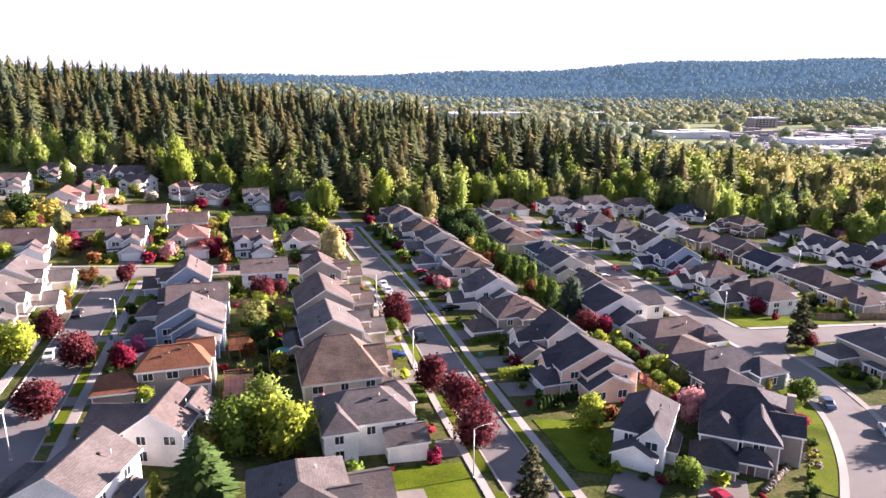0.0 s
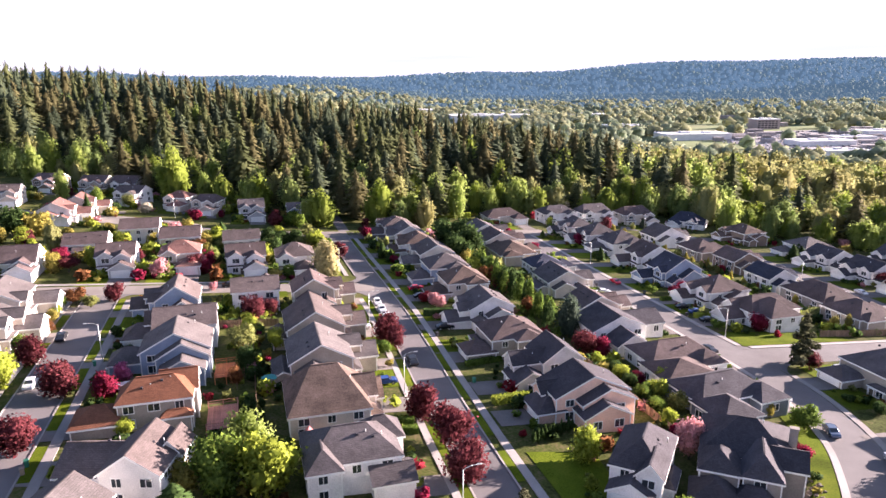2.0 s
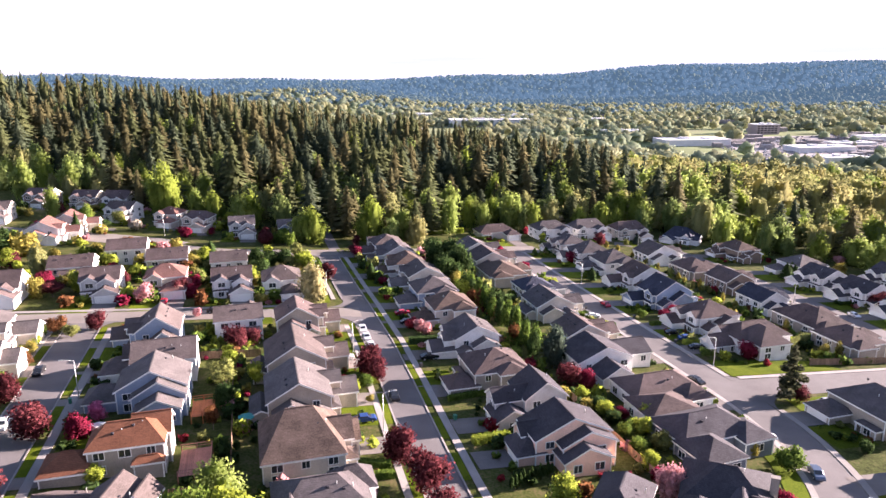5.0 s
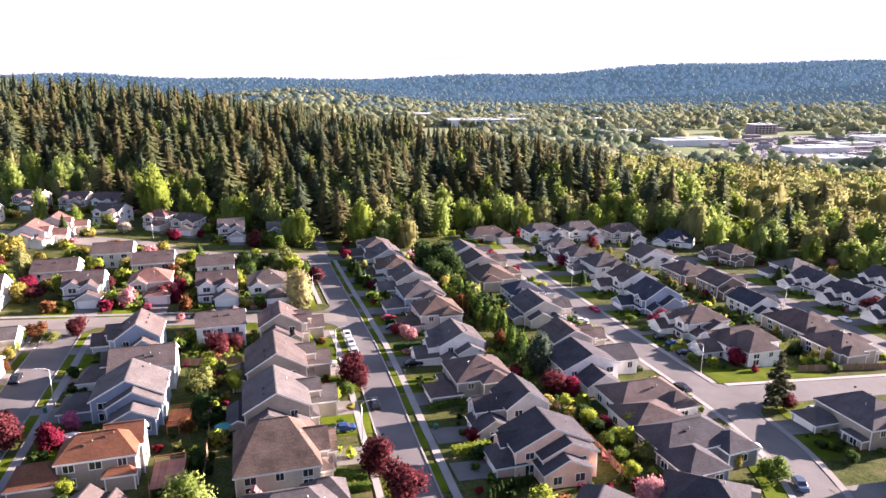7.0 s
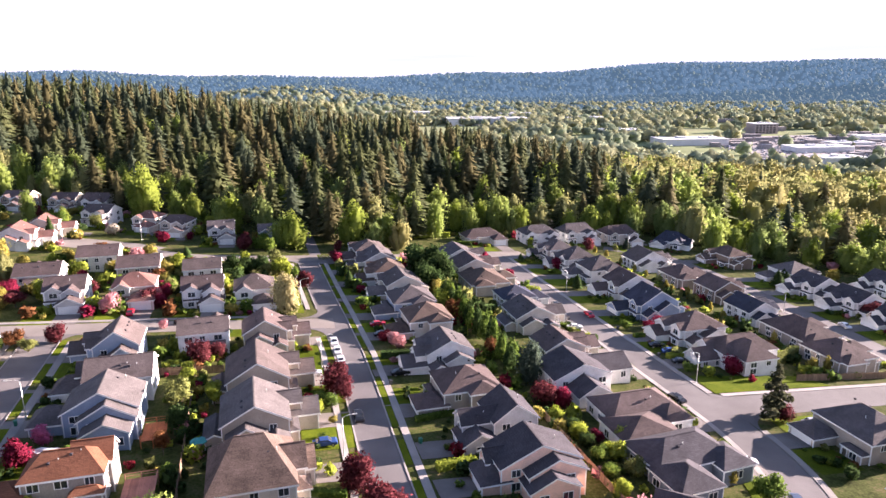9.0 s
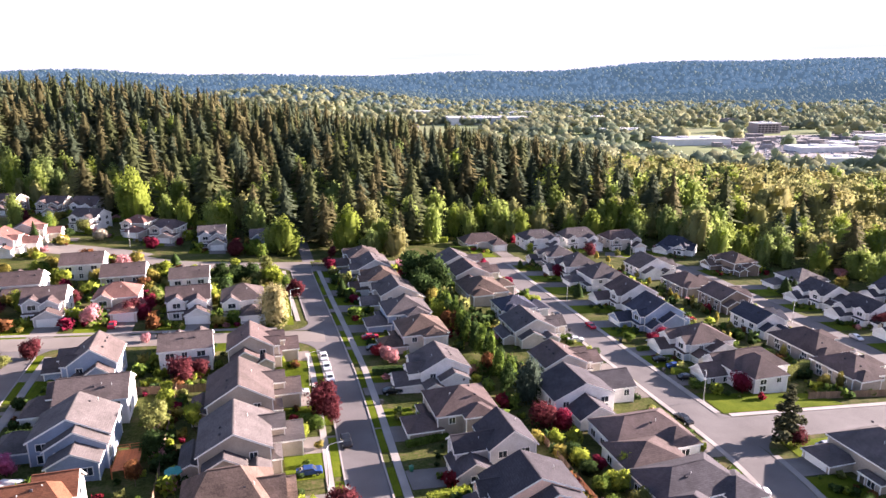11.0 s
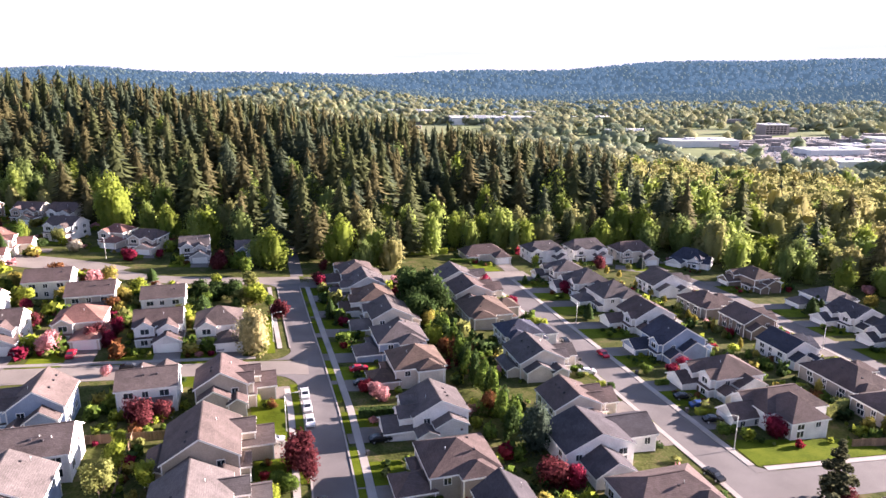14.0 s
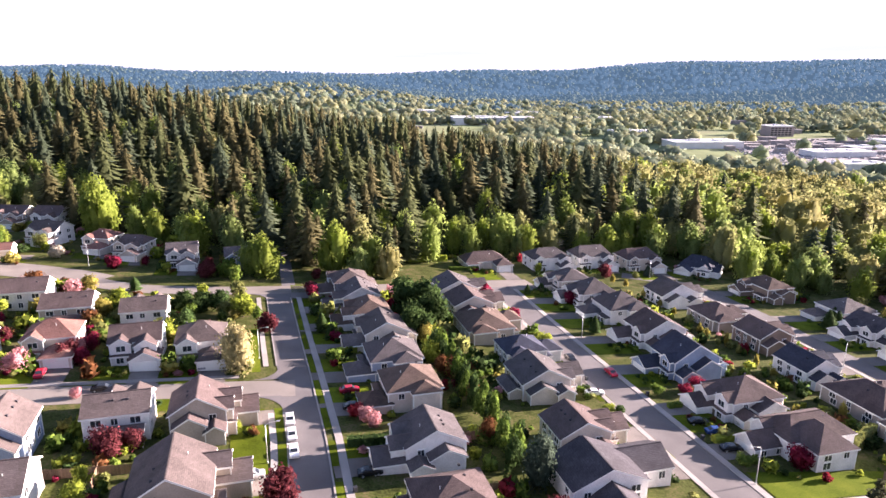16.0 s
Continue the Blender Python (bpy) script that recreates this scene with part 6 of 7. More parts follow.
for leaf, spots in beds.items():
    tagged(scatter_mesh("shrubbery", crown_arrays(141, 66, 0.29, 2, 0.8, 3), spots, LEAF[leaf]), NAMES[leaf][0] + " shrubs in the garden beds", "shrubs", kind="stuff")

# ---------------------------------------------------------------- woods
rng = np.random.RandomState(3)


def in_estate(x, y):
    u, v = x * CU + y * SU, -x * SU + y * CU
    lim = 277 if 27 < u < 98 else 306
    if u < -5:
        lim = 322 + (-5 - u) * 0.75
    if u > 190:
        lim = 305 - (u - 190) * 1.1
    if u > 255:
        lim = 160
    return v < lim or (35.5 < u < 41.5 and v < 345)


firs, leaves, golds = [], [], []
taken = {}
for _ in range(26000):
    x, y = rng.uniform(-620, 640), rng.uniform(150, 880)
    if in_estate(x, y) or abs(x) > 95 + 0.70 * y:
        continue
    if y + 0.5 * x > 880:
        continue
    if y < 420 and any(abs(q.x) < a + 3 and abs(q.y) < b + 3 for q, a, b in ((back @ Vector((x, y, land(x, y))), a, b) for back, a, b, gx in PLOTS)):
        continue
    grid = 11.6 if x < 70 else 11.2 if x < 150 else 14.5
    cell = (int(x / grid), int(y / grid), grid)
    if cell in taken:
        continue
    taken[cell] = 1
    edge = sum(in_estate(x + k * SU, y - k * CU) for k in (7, 16, 26, 40))
    fir = max(smooth(170, 50, x - (y - 350) * 0.12) * 0.92, 0.10 * smooth(420, 250, x))
    if edge:
        fir *= (0.75, 0.45, 0.2, 0.1)[edge - 1] if x < 60 else 0.15
    p = rng.rand() + 0.55 * max(0.0, noise.noise(Vector((x / 55, y / 55, 9))) - 0.12)
    z = land(x, y)
    if p < fir:
        h = (20 + 16 * rng.rand() ** 0.8) * (0.75 if edge else 1) * (0.92 + 0.5 * noise.noise(Vector((x / 40, y / 40, 1))))
        h = min(h, 37.0)
        firs.append((x, y, z, h, h * rng.uniform(0.14, 0.24) + 2.4, rng.uniform(0, 6)))
        continue
    if x < 60 and y > 540:
        continue
    h = (rng.uniform(14, 24) if x < 150 else rng.uniform(12, 27)) * (1.2 if x > 70 else 1) * (0.84 + 0.06 * (4 - edge) if edge > 2 else 1)
    gold = smooth(90, 300, x + (y - 330) * 0.5) * (0.9 if not edge else 0.25) + 0.7 * noise.noise(Vector((x / 45, y / 45, 2)))
    if x * CU + y * SU > 228 and -x * SU + y * CU < 335:
        h *= 0.64
    spot = (x, y, z + h * 0.5, h * 0.56, h * rng.uniform(0.36, 0.52) + (3.4 if not edge and x > 70 else 0), rng.uniform(0, 6))
    (golds if rng.rand() < gold else leaves).append(spot)
for k, mat in enumerate((WOOD_FIR, FIR_BROWN, FIR_BLUE)):
    near, back = [f for f in firs[k::3] if f[1] < 470], [f for f in firs[k::3] if f[1] >= 470]
    for j in range(3):
        tagged(scatter_mesh("fir_wood", fir_arrays(68 + k + 7 * j, 24, 18, 0.8), near[j::3], mat), "dark green fir wood on the hillside", "wood", kind="stuff")
    for j in range(2):
        tagged(scatter_mesh("fir_wood", fir_arrays(75 + k + 7 * j, 14, 10, 0.8), back[j::2], mat), "dark green fir wood on the hillside", "wood", kind="stuff")
    for some, mats, what, form in ((leaves[k::3], (WOOD_LEAF, WOOD_LIME, WOOD_GREEN), ("leafy_wood", "fresh green broad-leaved wood"), (6, 0.48, 0.48, 0.25, 0.6)),
                                   (golds[k::3], (WOOD_OLIVE, WOOD_GOLD, WOOD_OLIVE), ("golden_wood", "golden-green budding wood in the valley"), (7, 0.54, 0.46, 0.2, 0.74))):
        near, back = [f for f in some if f[1] + 0.5 * f[0] < 430], [f for f in some if f[1] + 0.5 * f[0] >= 430]
        for j in range(2):
            tagged(scatter_mesh(what[0], plume_arrays(81 + k + 5 * j, 1150, 0.046, *form), near[j::2], mats[k]), what[1], "wood", kind="stuff")
        tagged(scatter_mesh(what[0], plume_arrays(91 + k, 640, 0.046, *form), back, mats[k]), what[1], "wood", kind="stuff")

# valley woods and the wooded hills of the distance
low = []
for _ in range(24000):
    y = rng.uniform(700, 2350)
    x = rng.uniform(-0.72 * y, 0.80 * y)
    if x < 0.06 * y and y < 1500 or y + 0.5 * x < 840:
        continue
    # belts of trees with open ground between them
    belt = noise.noise(Vector((x / 260, y / 90, 3))) + 0.35 * noise.noise(Vector((x / 60, y / 40, 8)))
    if belt < (0.02 if x > 0.18 * y and y < 1500 else -0.22):
        continue
    if 430 < x < 900 and 880 < y < 1330 and rng.rand() < 0.95:
        continue
    h = rng.uniform(9, 22)
    low.append((x, y, land(x, y) + h * 0.45, h * 0.58, h * rng.uniform(0.45, 0.8), rng.uniform(0, 6)))
low = low[:5200]
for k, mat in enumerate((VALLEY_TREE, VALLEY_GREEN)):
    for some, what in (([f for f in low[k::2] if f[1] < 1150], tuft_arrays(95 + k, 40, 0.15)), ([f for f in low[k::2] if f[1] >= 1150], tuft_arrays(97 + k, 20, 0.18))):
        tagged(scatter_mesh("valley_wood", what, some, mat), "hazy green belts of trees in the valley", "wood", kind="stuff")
dark, pale = [], []
for _ in range(10500):
    y = rng.uniform(1950, 4500)
    x = rng.uniform(-0.68 * y, 0.72 * y)
    if rng.rand() < (0.42 if y < 2700 else 0.2) + 0.9 * noise.noise(Vector((x / 210, y / 130, 5))):
        h = rng.uniform(11, 19)
        pale.append((x, y, land(x, y) + h * 0.4, h * 0.6, h * rng.uniform(0.5, 0.85), rng.uniform(0, 6)))
    else:
        h = rng.uniform(11, 21)
        dark.append((x, y, land(x, y) + h * 0.3, h * 0.6, h * rng.uniform(0.5, 0.8), rng.uniform(0, 6)))
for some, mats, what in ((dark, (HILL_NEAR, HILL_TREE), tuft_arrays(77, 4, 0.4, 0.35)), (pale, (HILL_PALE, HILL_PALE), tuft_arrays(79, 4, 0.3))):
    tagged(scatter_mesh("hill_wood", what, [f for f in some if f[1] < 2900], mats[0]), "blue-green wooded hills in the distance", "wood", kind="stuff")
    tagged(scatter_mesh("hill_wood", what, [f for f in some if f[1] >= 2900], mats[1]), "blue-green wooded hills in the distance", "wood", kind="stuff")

# faint ranges beyond the last hills, their pale blue haze put in as emission
def far_range(y, x0, x1, base, rise, seed):
    n = 90
    V, T = [], []
    for k in range(n + 1):
        x = x0 + (x1 - x0) * k / n
        z = base + rise * math.sin(math.pi * k / n) ** 0.5 * (0.75 + 0.5 * noise.noise(Vector((x / 1500, seed, 0))) + 0.12 * noise.noise(Vector((x / 300, seed, 4))))
        V += [(x, y - 900, -120), (x, y, z), (x, y + 900, -120)]
    for k in range(n):
        a, b = 3 * k, 3 * k + 3
        T += [(a, b, b + 1), (a, b + 1, a + 1), (a + 1, b + 1, b + 2), (a + 1, b + 2, a + 2)]
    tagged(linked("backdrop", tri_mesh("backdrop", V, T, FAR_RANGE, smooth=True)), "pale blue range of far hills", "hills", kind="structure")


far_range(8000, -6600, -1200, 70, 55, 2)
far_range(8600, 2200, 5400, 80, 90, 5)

# ---------------------------------------------------------------- valley buildings
SHED = surface("pale_metal_roof", (0.66, 0.65, 0.65), 0.6, 0.05, 0.1, 0, 0.3)
OFFICE = surface("brown_brick", (0.34, 0.27, 0.27), 0.8, 0.1, 0.2, 0, 0.5)
LOT = surface("car_park", (0.22, 0.20, 0.205), 0.9, 0.03, 0.25, 0, 0.1, random_by="")


def valley_block(x, y, w, d, h, mat, label, floors=0):
    z = land(x, y)
    ob = thing("commercial_building", x, y, z, 8, label, "building", "valley buildings")
    bm = bmesh.new()
    box(bm, -w / 2, -d / 2, -4, w / 2, d / 2, h)
    part("wall", bm, mat, ob)
    bm = bmesh.new()
    box(bm, -w / 2 - 0.5, -d / 2 - 0.5, h, w / 2 + 0.5, d / 2 + 0.5, h + 1.2)
    box(bm, -w * 0.2, -d * 0.1, h + 1.2, -w * 0.05, d * 0.1, h + 3.5)
    box(bm, w * 0.15, -d * 0.2, h + 1.2, w * 0.25, d * 0.05, h + 3.0)
    part("roof", bm, SHED, ob)
    for f in range(floors):
        for k in range(int(w / 7)):
            bm = bmesh.new()
            box(bm, -w / 2 + 2 + k * 7, -d / 2 - 0.15, 2 + f * 4, -w / 2 + 7 + k * 7, -d / 2 + 0.1, 4.4 + f * 4)
            part("window", bm, GLASS, ob)
    return ob


valley_block(100, 1550, 175, 60, 14, SHED, "long white warehouse in the valley")
valley_block(190, 1750, 90, 40, 12, SHED, "long white warehouse in the valley")
valley_block(-90, 1750, 120, 40, 12, SHED, "long white warehouse in the valley")
valley_block(340, 1300, 80, 40, 9, SHED, "pale flat-roofed store in the valley")
valley_block(405, 1130, 110, 50, 9, SHED, "pale flat-roofed store in the valley")
valley_block(612, 1330, 47, 30, 18, OFFICE, "brown brick office block in the valley", 4)
valley_block(560, 1030, 90, 40, 7, SHED, "pale flat-roofed store in the valley")
valley_block(640, 1090, 70, 30, 7, SHED, "pale flat-roofed store in the valley")
valley_block(520, 900, 60, 30, 7, SHED, "pale flat-roofed store in the valley")
valley_block(760, 1200, 90, 40, 7, SHED, "pale flat-roofed store in the valley")
valley_block(340, 1650, 90, 30, 9, SHED, "pale flat-roofed store in the valley")
bm = bmesh.new()
vs = [bm.verts.new((x, y, land(x, y) + 0.6)) for x, y in ((430, 880), (820, 980), (900, 1330), (460, 1240))]
bm.faces.new(vs)
bmesh.ops.subdivide_edges(bm, edges=bm.edges[:], cuts=11, use_grid_fill=True)
for q in bm.verts:
    q.co.z = land(q.co.x, q.co.y) + 0.6
tagged(linked("car_park", from_bm("car_park", bm, LOT)), "wide grey car park among the stores", "car park", kind="structure")

# low stores and rows of cars in the valley, too far off to count
def lumps(name, spots, mats, label, category):
    V, T = [], []
    cube = [(a, b, c) for a in (-0.5, 0.5) for b in (-0.5, 0.5) for c in (0, 1)]
    faces = [(0, 1, 3), (0, 3, 2), (4, 6, 7), (4, 7, 5), (0, 4, 5), (0, 5, 1), (2, 3, 7), (2, 7, 6), (1, 5, 7), (1, 7, 3)]
    for x, y, w, d, h in spots:
        o, z = len(V), land(x, y) + 0.5
        V += [(x + a * w, y + b * d, z + c * h) for a, b, c in cube]
        T += [tuple(k + o for k in f) for f in faces]
    tagged(linked(name, tri_mesh(name, V, T, mats)), label, category, kind="stuff")


PALE = surface("pale_stores", (0.26, 0.235, 0.23), 0.7, 0.05, 0.3, 0, 0.3, random_by="island")
VEHICLES = surface("far_vehicles", (0.30, 0.29, 0.30), 0.4, 0.05, 0.8, 0, 0.3, random_by="island")
lumps("far_store", [(x, 880 + 0.27 * (x - 430) + rng.uniform(10, 330), rng.uniform(12, 34), rng.uniform(8, 16), rng.uniform(3, 7)) for x in rng.uniform(430, 900, 55)],
      PALE, "pale low stores and houses in the valley", "stores")
lumps("far_store", [(x, rng.uniform(1380, 2000), rng.uniform(16, 60), rng.uniform(8, 20), rng.uniform(4, 8)) for x in rng.uniform(-150, 900, 45)],
      PALE, "pale low stores and houses in the valley", "stores")
lumps("far_vehicle", [(x, 885 + 0.27 * (x - 430) + 12 * int(rng.uniform(0, 27)), 2.0, 4.5, 1.6) for x in rng.uniform(430, 880, 900)],
      VEHICLES, "rows of cars in the valley car park", "cars")

# ---------------------------------------------------------------- cars and street lamps
def car_mesh(colour):
    def build():
        bm = bmesh.new()
        prof = [(-2.2, 0.35), (-2.25, 0.75), (-1.9, 0.95), (-1.2, 1.0), (-0.55, 1.45), (0.9, 1.48), (1.6, 1.05), (2.15, 0.98), (2.2, 0.4)]
        rings = []
        for sx, k in ((-0.88, 0.93), (-0.8, 1.0), (0.8, 1.0), (0.88, 0.93)):
            rings.append([bm.verts.new((sx * (0.86 if z > 1.2 else 1), y * k, z if abs(sx) < 0.85 else 0.35 + (z - 0.35) * 0.96)) for y, z in prof])
        for a, b in zip(rings, rings[1:]):
            for i in range(len(prof)):
                j = (i + 1) % len(prof)
                bm.faces.new((a[i], b[i], b[j], a[j]))
        bm.faces.new(rings[0])
        bm.faces.new(rings[-1][::-1])
        return from_bm("body", bm, PAINTS[colour])
    return shared(("car", colour), build)


def cabin_mesh():
    def build():
        bm = bmesh.new()
        for sx in (-1, 1):
            vs = [bm.verts.new((sx * 0.80, y, z)) for y, z in ((-1.05, 1.02), (-0.5, 1.38), (0.85, 1.4), (1.4, 1.06))]
            bm.faces.new(vs if sx > 0 else vs[::-1])
        for (y0, z0, y1, z1) in ((-1.16, 1.04, -0.6, 1.43), (1.55, 1.1, 0.95, 1.47)):
            s = -1 if y0 > 0 else 1
            bm.faces.new([bm.verts.new(c) for c in ((-0.64, y0 - 0.03 * s, z0), (0.64, y0 - 0.03 * s, z0), (0.58, y1 - 0.03 * s, z1), (-0.58, y1 - 0.03 * s, z1))])
        r = bmesh.ops.extrude_face_region(bm, geom=bm.faces[:])
        for q in r["geom"]:
            if isinstance(q, bmesh.types.BMVert):
                q.co.x *= 1.025
                q.co.y *= 1.02
        return from_bm("glazing", bm, GLASS)
    return shared("cabin", build)


def wheel_mesh():
    def build():
        bm = bmesh.new()
        tube(bm, (-0.11, 0, 0), (0.11, 0, 0), 0.33, 0.33, 16)
        tube(bm, (-0.13, 0, 0), (0.13, 0, 0), 0.18, 0.18, 10, 1)
        return from_bm("wheel", bm, [TYRE, STEEL])
    return shared("wheel", build)


def car(u, v, colour, heading=0.0, lift=0.1):
    """A parked car; heading: degrees from the street's way."""
    x, y = W(u, v)
    ob = thing("car", x, y, land(x, y) + lift, math.degrees(STREET) + heading, dict(white="white", black="black", blue="blue", red="red", silver="silver", steel="dark steel-blue")[colour]
               + " car parked by the kerb", "car", "parked cars")
    linked("body", car_mesh(colour), ob)
    linked("glazing", cabin_mesh(), ob)
    for sx in (-0.78, 0.78):
        for sy in (-1.35, 1.35):
            linked("wheel", wheel_mesh(), ob, pose(sx, sy, 0.33))
    return ob


car(-18.7, 93.6, "blue", 90)
car(-36.3, 130.9, "white")
car(-36.6, 154.6, "black")
car(100.6, 90.4, "steel", -24)
car(102.2, 79.4, "silver", -33)
car(104.8, 130.2, "black", 10)
car(33.6, 132.4, "black")
car(26.0, 123.1, "blue", 90)
for v0 in (161.4, 167.7, 173.8):
    car(34.0, v0, "white")
car(26.6, 154.5, "silver", 90)
car(107.4, 198.6, "black")
car(113.8, 188.6, "red")
car(103.6, 178.0, "white", 80)
car(121.2, 157.2, "blue", 80)
car(120.0, 161.6, "black", 80)
car(119.6, 150.2, "black", 80)
car(15.8, 203.0, "silver")
car(47.2, 178, "black", 90)
car(47.5, 186, "red", 90)
car(46.5, 152.4, "black", 90)
car(194.0, 170.4, "silver", -6)
car(59.2, 66.7, "red", 4)
car(101.0, 103.6, "white", 70)
car(-17.2, 201.5, "red")
car(-3.3, 192.5, "black", 90)
car(127.7, 115.1, "silver", 85)
car(-45.0, 157.3, "steel", 90)


def lamp(u, v, turn):
    """A street lamp: tapered steel pole, curved arm, flat head."""
    x, y = W(u, v)
    ob = thing("street_lamp", x, y, land(x, y), math.degrees(STREET) + turn, "tall galvanised street lamp with one arm", "street lamp", "street lamps")

    def pole():
        bm = bmesh.new()
        tube(bm, (0, 0, -0.2), (0, 0, 7.6), 0.11, 0.07, 10)
        tube(bm, (0, 0, 0), (0, 0, 0.5), 0.18, 0.16, 10)
        return from_bm("pole", bm, STEEL)

    def arm():
        bm = bmesh.new()
        pts = [(0, 0, 7.5), (0.6, 0, 7.85), (1.3, 0, 8.0), (2.0, 0, 8.02)]
        for a, b in zip(pts, pts[1:]):
            tube(bm, a, b, 0.05, 0.045, 8)
        return from_bm("arm", bm, STEEL)

    def head():
        bm = bmesh.new()
        box(bm, 1.9, -0.16, 7.95, 2.6, 0.16, 8.1, 0, 0.04)
        return from_bm("lamp_head", bm, STEEL)
    for n, b in (("pole", pole), ("arm", arm), ("lamp_head", head)):
        linked(n, shared(("lamp", n), b), ob)
    return ob


for u, v, turn in ((-26.6, 141.7, 180), (116.0, 138.6, 180), (28.8, 118.8, 0), (27.5, 78.8, 0), (-32.5, 93.6, 180), (184.5, 186.0, 0), (29.3, 158.9, 0),
                   (28.6, 207.0, 0), (118.6, 214.2, 180), (-26.0, 294.2, 270), (180, 276.7, 270)):
    lamp(u, v, turn)


def fence(line, height=1.8):
    """A cedar fence: posts, rails and upright boards, along a line of (u, v)."""
    (u0, v0), (u1, v1) = line
    L = math.dist(*line)
    x0, y0 = W(u0, v0)
    z0 = land(x0, y0)
    x1, y1 = W(u1, v1)
    yaw = math.degrees(math.atan2(y1 - y0, x1 - x0))
    ob = thing("fence", x0, y0, z0, yaw, "weathered cedar board fence between gardens", "fence")
    fall = (land(x1, y1) - z0) / L

    def board():
        bm = bmesh.new()
        box(bm, 0, -0.012, -0.2, 0.27, 0.012, height)
        return from_bm("board", bm, FENCE)

    def post():
        bm = bmesh.new()
        box(bm, -0.06, 0.02, -0.3, 0.06, 0.14, height + 0.1)
        return from_bm("post", bm, FENCE)
    for k in range(int(L / 0.3)):
        linked("board", shared(("board", height), board), ob, pose(k * 0.3, 0, fall * k * 0.3 + 0.03 * math.sin(k * 2.3)))
    for k in range(int(L / 2.4) + 1):
        linked("post", shared(("post", height), post), ob, pose(k * 2.4, 0, fall * k * 2.4))
    return ob


for line in (((71, 90), (71, 108)), ((71, 108), (71, 127)), ((2, 84), (2, 101)), ((2, 101), (2, 119)), ((2, 119), (2, 136)), ((2, 136), (2, 160)),
             ((64, 91.5), (71, 91.5)), ((64, 144), (71, 144)), ((64, 162), (71, 162)), ((143, 135.8), (170, 134.0)), ((-18, 103), (2, 103)), ((-8, 159), (8, 159))):
    fence(line)


def deck(u, v, w, d, h, label, wood=DECK):
    """A raised timber deck: posts, boards, rails."""
    x, y = W(u, v)
    ob = thing("deck", x, y, land(x, y), math.degrees(STREET), label, "deck")
    n = int(w / 0.3)
    for k in range(n):
        bm = bmesh.new()
        box(bm, -w / 2 + k * w / n, -d / 2, h - 0.05, -w / 2 + (k + 0.92) * w / n, d / 2, h)
        part("deck_board", bm, wood, ob)
    for sx in (-1, 0, 1):
        for sy in (-1, 1):
            bm = bmesh.new()
            box(bm, sx * w / 2 - 0.07, sy * d / 2 - 0.07, -0.5, sx * w / 2 + 0.07, sy * d / 2 + 0.07, h + 1.0)
            part("post", bm, wood, ob)
    for z in (0.5, 0.95):
        for x0, y0, x1, y1 in ((-w / 2, -d / 2, w / 2, -d / 2), (w / 2, -d / 2, w / 2, d / 2), (-w / 2, d / 2, w / 2, d / 2)):
            bm = bmesh.new()
            box(bm, x0 - 0.04, y0 - 0.04, h + z, x1 + 0.04, y1 + 0.04, h + z + 0.08)
            part("rail", bm, wood, ob)
    return ob


deck(-3.4, 111, 4.8, 8.0, 1.6, "weathered red timber deck behind the house")
deck(-3.2, 130.4, 4.0, 6.5, 1.6, "orange-stained timber deck behind the house", ORANGE_DECK)

# ---------------------------------------------------------------- small things out of doors
BIN_GREEN = surface("green_plastic", (0.02, 0.14, 0.09), 0.5, 2, 0.1, 0.05, 20)
BIN_TAN = surface("tan_plastic", (0.25, 0.19, 0.14), 0.5, 2, 0.1, 0.05, 20)
BIN_DARK = surface("dark_plastic", (0.03, 0.03, 0.035), 0.5, 2, 0.1, 0.05, 20)
CANVAS = surface("white_canvas", (0.62, 0.60, 0.57), 0.8, 2, 0.12, 0.4, 6)
TEAL = surface("teal_canvas", (0.03, 0.22, 0.20), 0.8, 2, 0.12, 0.3, 6)


def bin_thing(u, v, mat, colour):
    """A wheeled refuse bin: tapered body, lid, two wheels."""
    x, y = W(u, v)
    ob = thing("wheeled_bin", x, y, land(x, y) + 0.1, 30, colour + " plastic wheeled bin by the kerb", "bin", "wheeled bins")
    bm = bmesh.new()
    for q in box(bm, -0.3, -0.35, 0.05, 0.3, 0.35, 1.0):
        if q.co.z < 0.5:
            q.co.x *= 0.8
            q.co.y *= 0.75
    part("body", bm, mat, ob)
    bm = bmesh.new()
    box(bm, -0.33, -0.42, 1.0, 0.33, 0.38, 1.1, 0, 0.03)
    part("lid", bm, mat, ob)
    for sx in (-0.27, 0.27):
        bm = bmesh.new()
        tube(bm, (sx - 0.03, 0.3, 0.12), (sx + 0.03, 0.3, 0.12), 0.12, 0.12, 10)
        part("wheel", bm, TYRE, ob)


for u, v, mat, colour in ((-29.6, 102.4, BIN_GREEN, "green"), (-29.6, 100.3, BIN_TAN, "tan"), (97.0, 108.5, BIN_DARK, "dark grey"), (98.2, 107.0, BIN_DARK, "dark grey"),
                          (-27.5, 139.0, BIN_GREEN, "green"), (43.2, 147.5, BIN_DARK, "dark grey"), (116.4, 176.0, BIN_DARK, "dark grey"), (116.4, 155.0, BIN_DARK, "dark grey"),
                          (43.3, 121.0, BIN_GREEN, "green"), (105.6, 186.0, BIN_DARK, "dark grey")):
    bin_thing(u, v, mat, colour)


def rock_mesh(k):
    def build():
        bm = bmesh.new()
        bmesh.ops.create_icosphere(bm, subdivisions=2, radius=1)
        for q in bm.verts:
            q.co *= 0.8 + 0.5 * noise.noise(q.co * 1.3 + Vector((k * 7, 0, 0)))
            q.co.z *= 0.7
        return from_bm("rock", bm, ROCK)
    return shared(("rock", k), build)


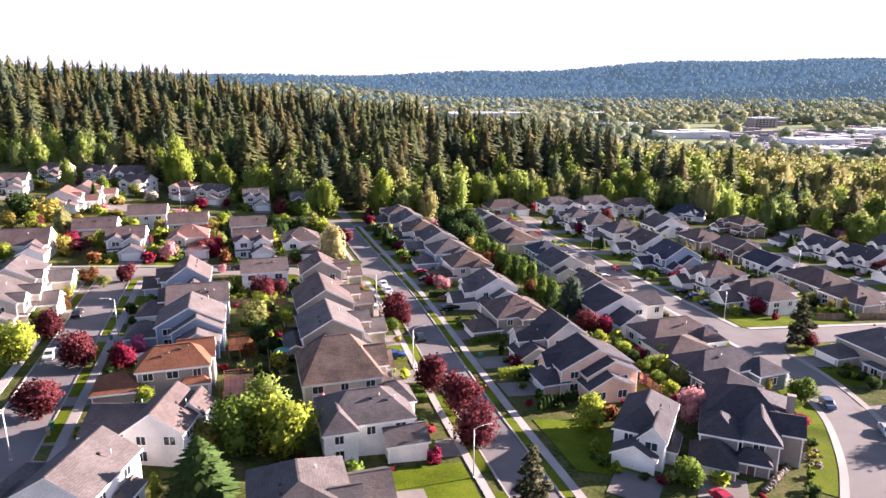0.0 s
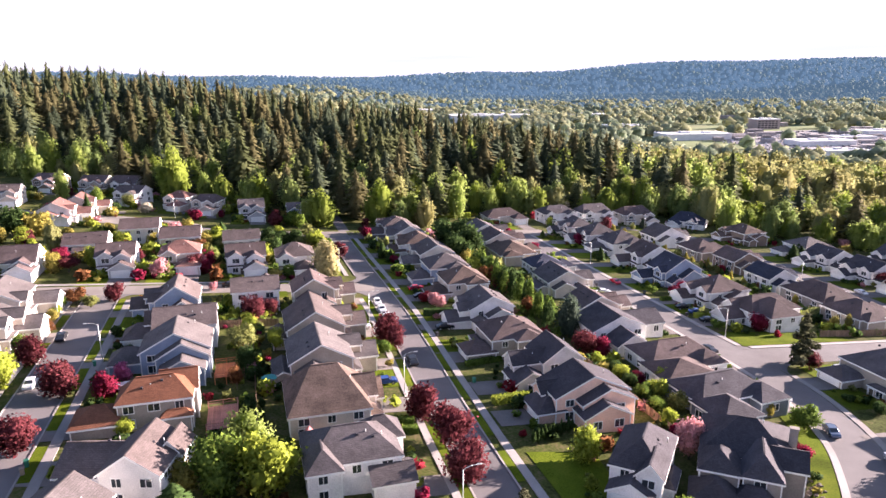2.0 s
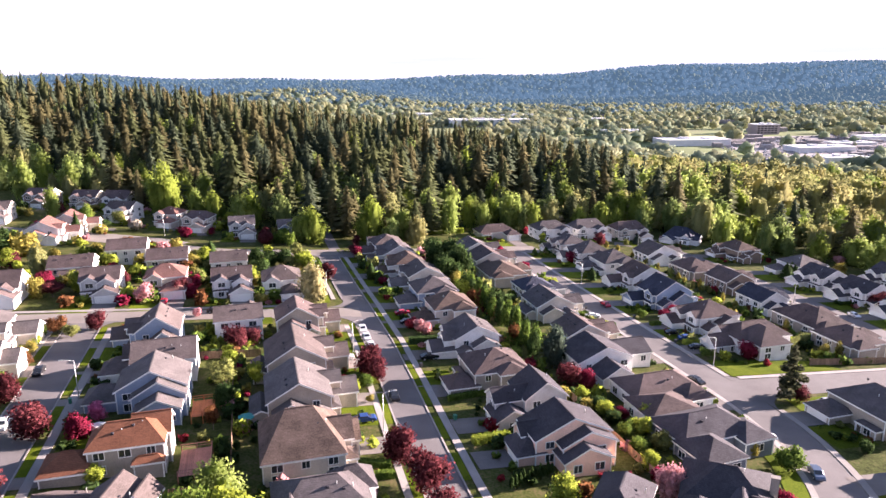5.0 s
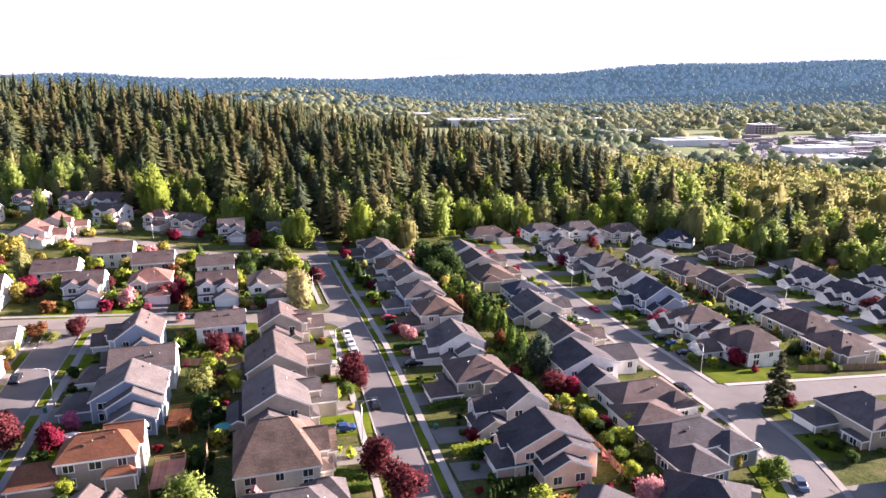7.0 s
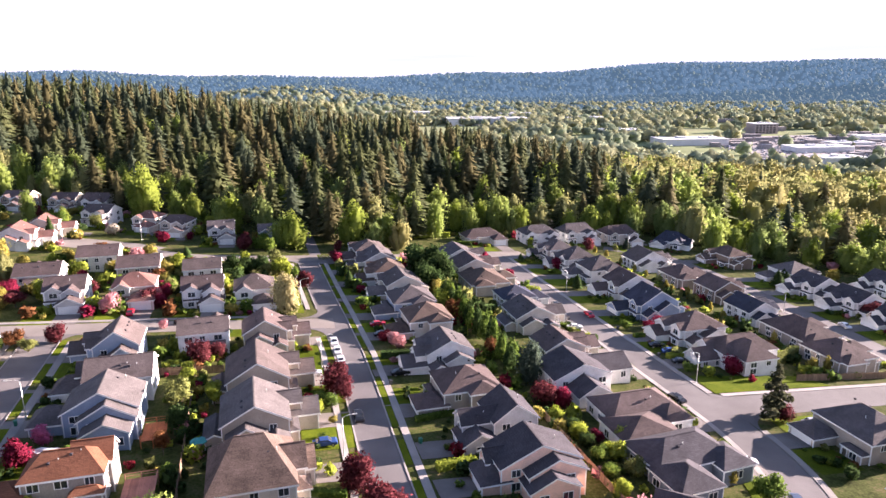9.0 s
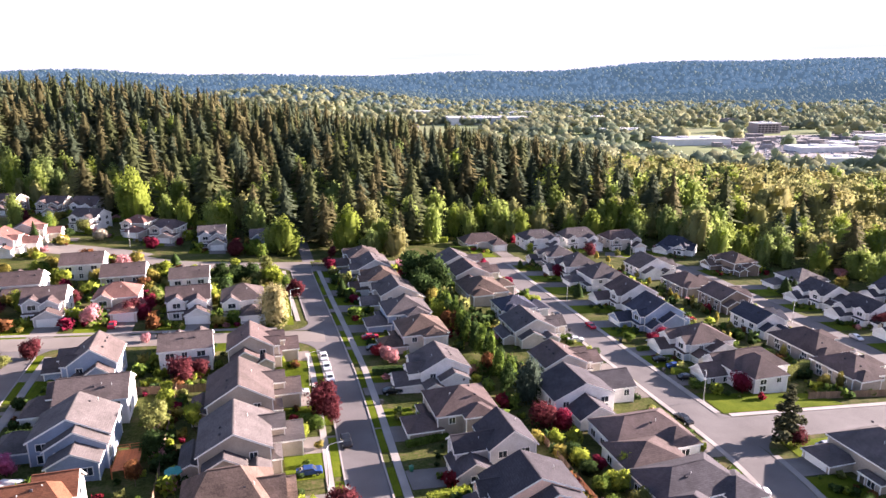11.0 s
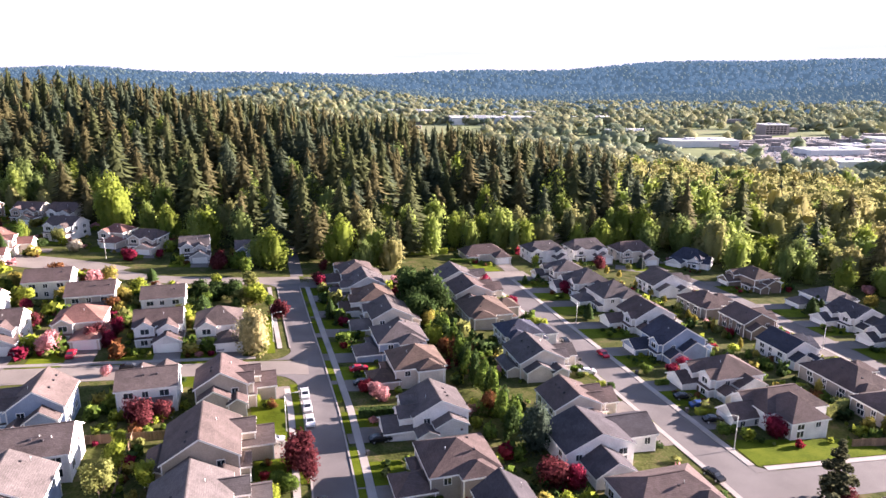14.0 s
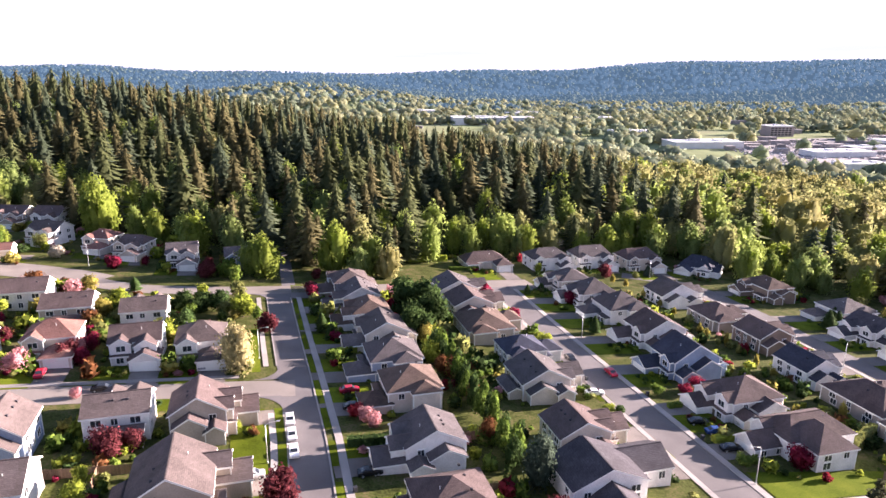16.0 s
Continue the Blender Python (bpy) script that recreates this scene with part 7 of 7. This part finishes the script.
for k in range(34):
    a = k * 0.618 * 6.283
    u, v = 81.8 + 3.2 * math.sqrt(k / 34) * math.cos(a) + 1.6 * math.sqrt(k / 34) * math.sin(a), 77.0 + 5.0 * math.sqrt(k / 34) * math.sin(a)
    x, y = W(u, v)
    ob = linked("rock", rock_mesh(k % 4), None, pose(x, y, land(x, y) + 0.15, 0, 0, k * 77) @ Matrix.Diagonal([random.uniform(0.3, 0.75)] * 3 + [1]))
    tagged(ob, "rounded grey-brown boulder in a garden rockery", "rock", "rockery boulders")
for k in range(16):
    u, v = 75.6 - 0.56 * k, 73.0 - 0.33 * k
    x, y = W(u, v)
    ob = linked("rock", rock_mesh(k % 4), None, pose(x, y, land(x, y) + 0.3, 0, 0, k * 51) @ Matrix.Diagonal((0.65, 0.65, 0.75, 1)))
    tagged(ob, "pale stone of a low retaining wall", "rock", "retaining wall stones")


def covered_boat(u, v):
    """A boat on its trailer under a white cover."""
    x, y = W(u, v)
    ob = thing("covered_boat", x, y, land(x, y) + 0.1, math.degrees(STREET) + 80, "boat on a trailer under a crumpled white cover", "boat")
    bm = bmesh.new()
    bmesh.ops.create_icosphere(bm, subdivisions=3, radius=1)
    for q in bm.verts:
        n = noise.noise(q.co * 2.5)
        q.co = Vector((q.co.x * (1.1 + 0.2 * n), q.co.y * 3.2, 1.2 + q.co.z * (0.75 + 0.35 * n)))
    part("cover", bm, CANVAS, ob)
    for sx in (-0.9, 0.9):
        bm = bmesh.new()
        tube(bm, (sx - 0.1, 0.4, 0.3), (sx + 0.1, 0.4, 0.3), 0.3, 0.3, 14)
        part("wheel", bm, TYRE, ob)
    bm = bmesh.new()
    box(bm, -0.08, -4.4, 0.35, 0.08, 2.5, 0.47)
    part("trailer_beam", bm, STEEL, ob)


covered_boat(-19.5, 126.0)


def parasol(u, v):
    x, y = W(u, v)
    ob = thing("garden_parasol", x, y, land(x, y), 0, "teal canvas garden parasol behind the house", "parasol")
    bm = bmesh.new()
    tube(bm, (0, 0, 0), (0, 0, 2.6), 0.03, 0.03)
    part("pole", bm, STEEL, ob)
    bm = bmesh.new()
    n = 8
    top, rim = bm.verts.new((0, 0, 2.7)), [bm.verts.new((1.5 * math.cos(k * 0.7854), 1.5 * math.sin(k * 0.7854), 2.15)) for k in range(n)]
    low = [bm.verts.new(q.co - Vector((0, 0, 0.18))) for q in rim]
    for k in range(n):
        bm.faces.new((top, rim[k], rim[(k + 1) % n]))
        bm.faces.new((rim[k], low[k], low[(k + 1) % n], rim[(k + 1) % n]))
    part("canopy", bm, TEAL, ob)


parasol(4.5, 124.5)
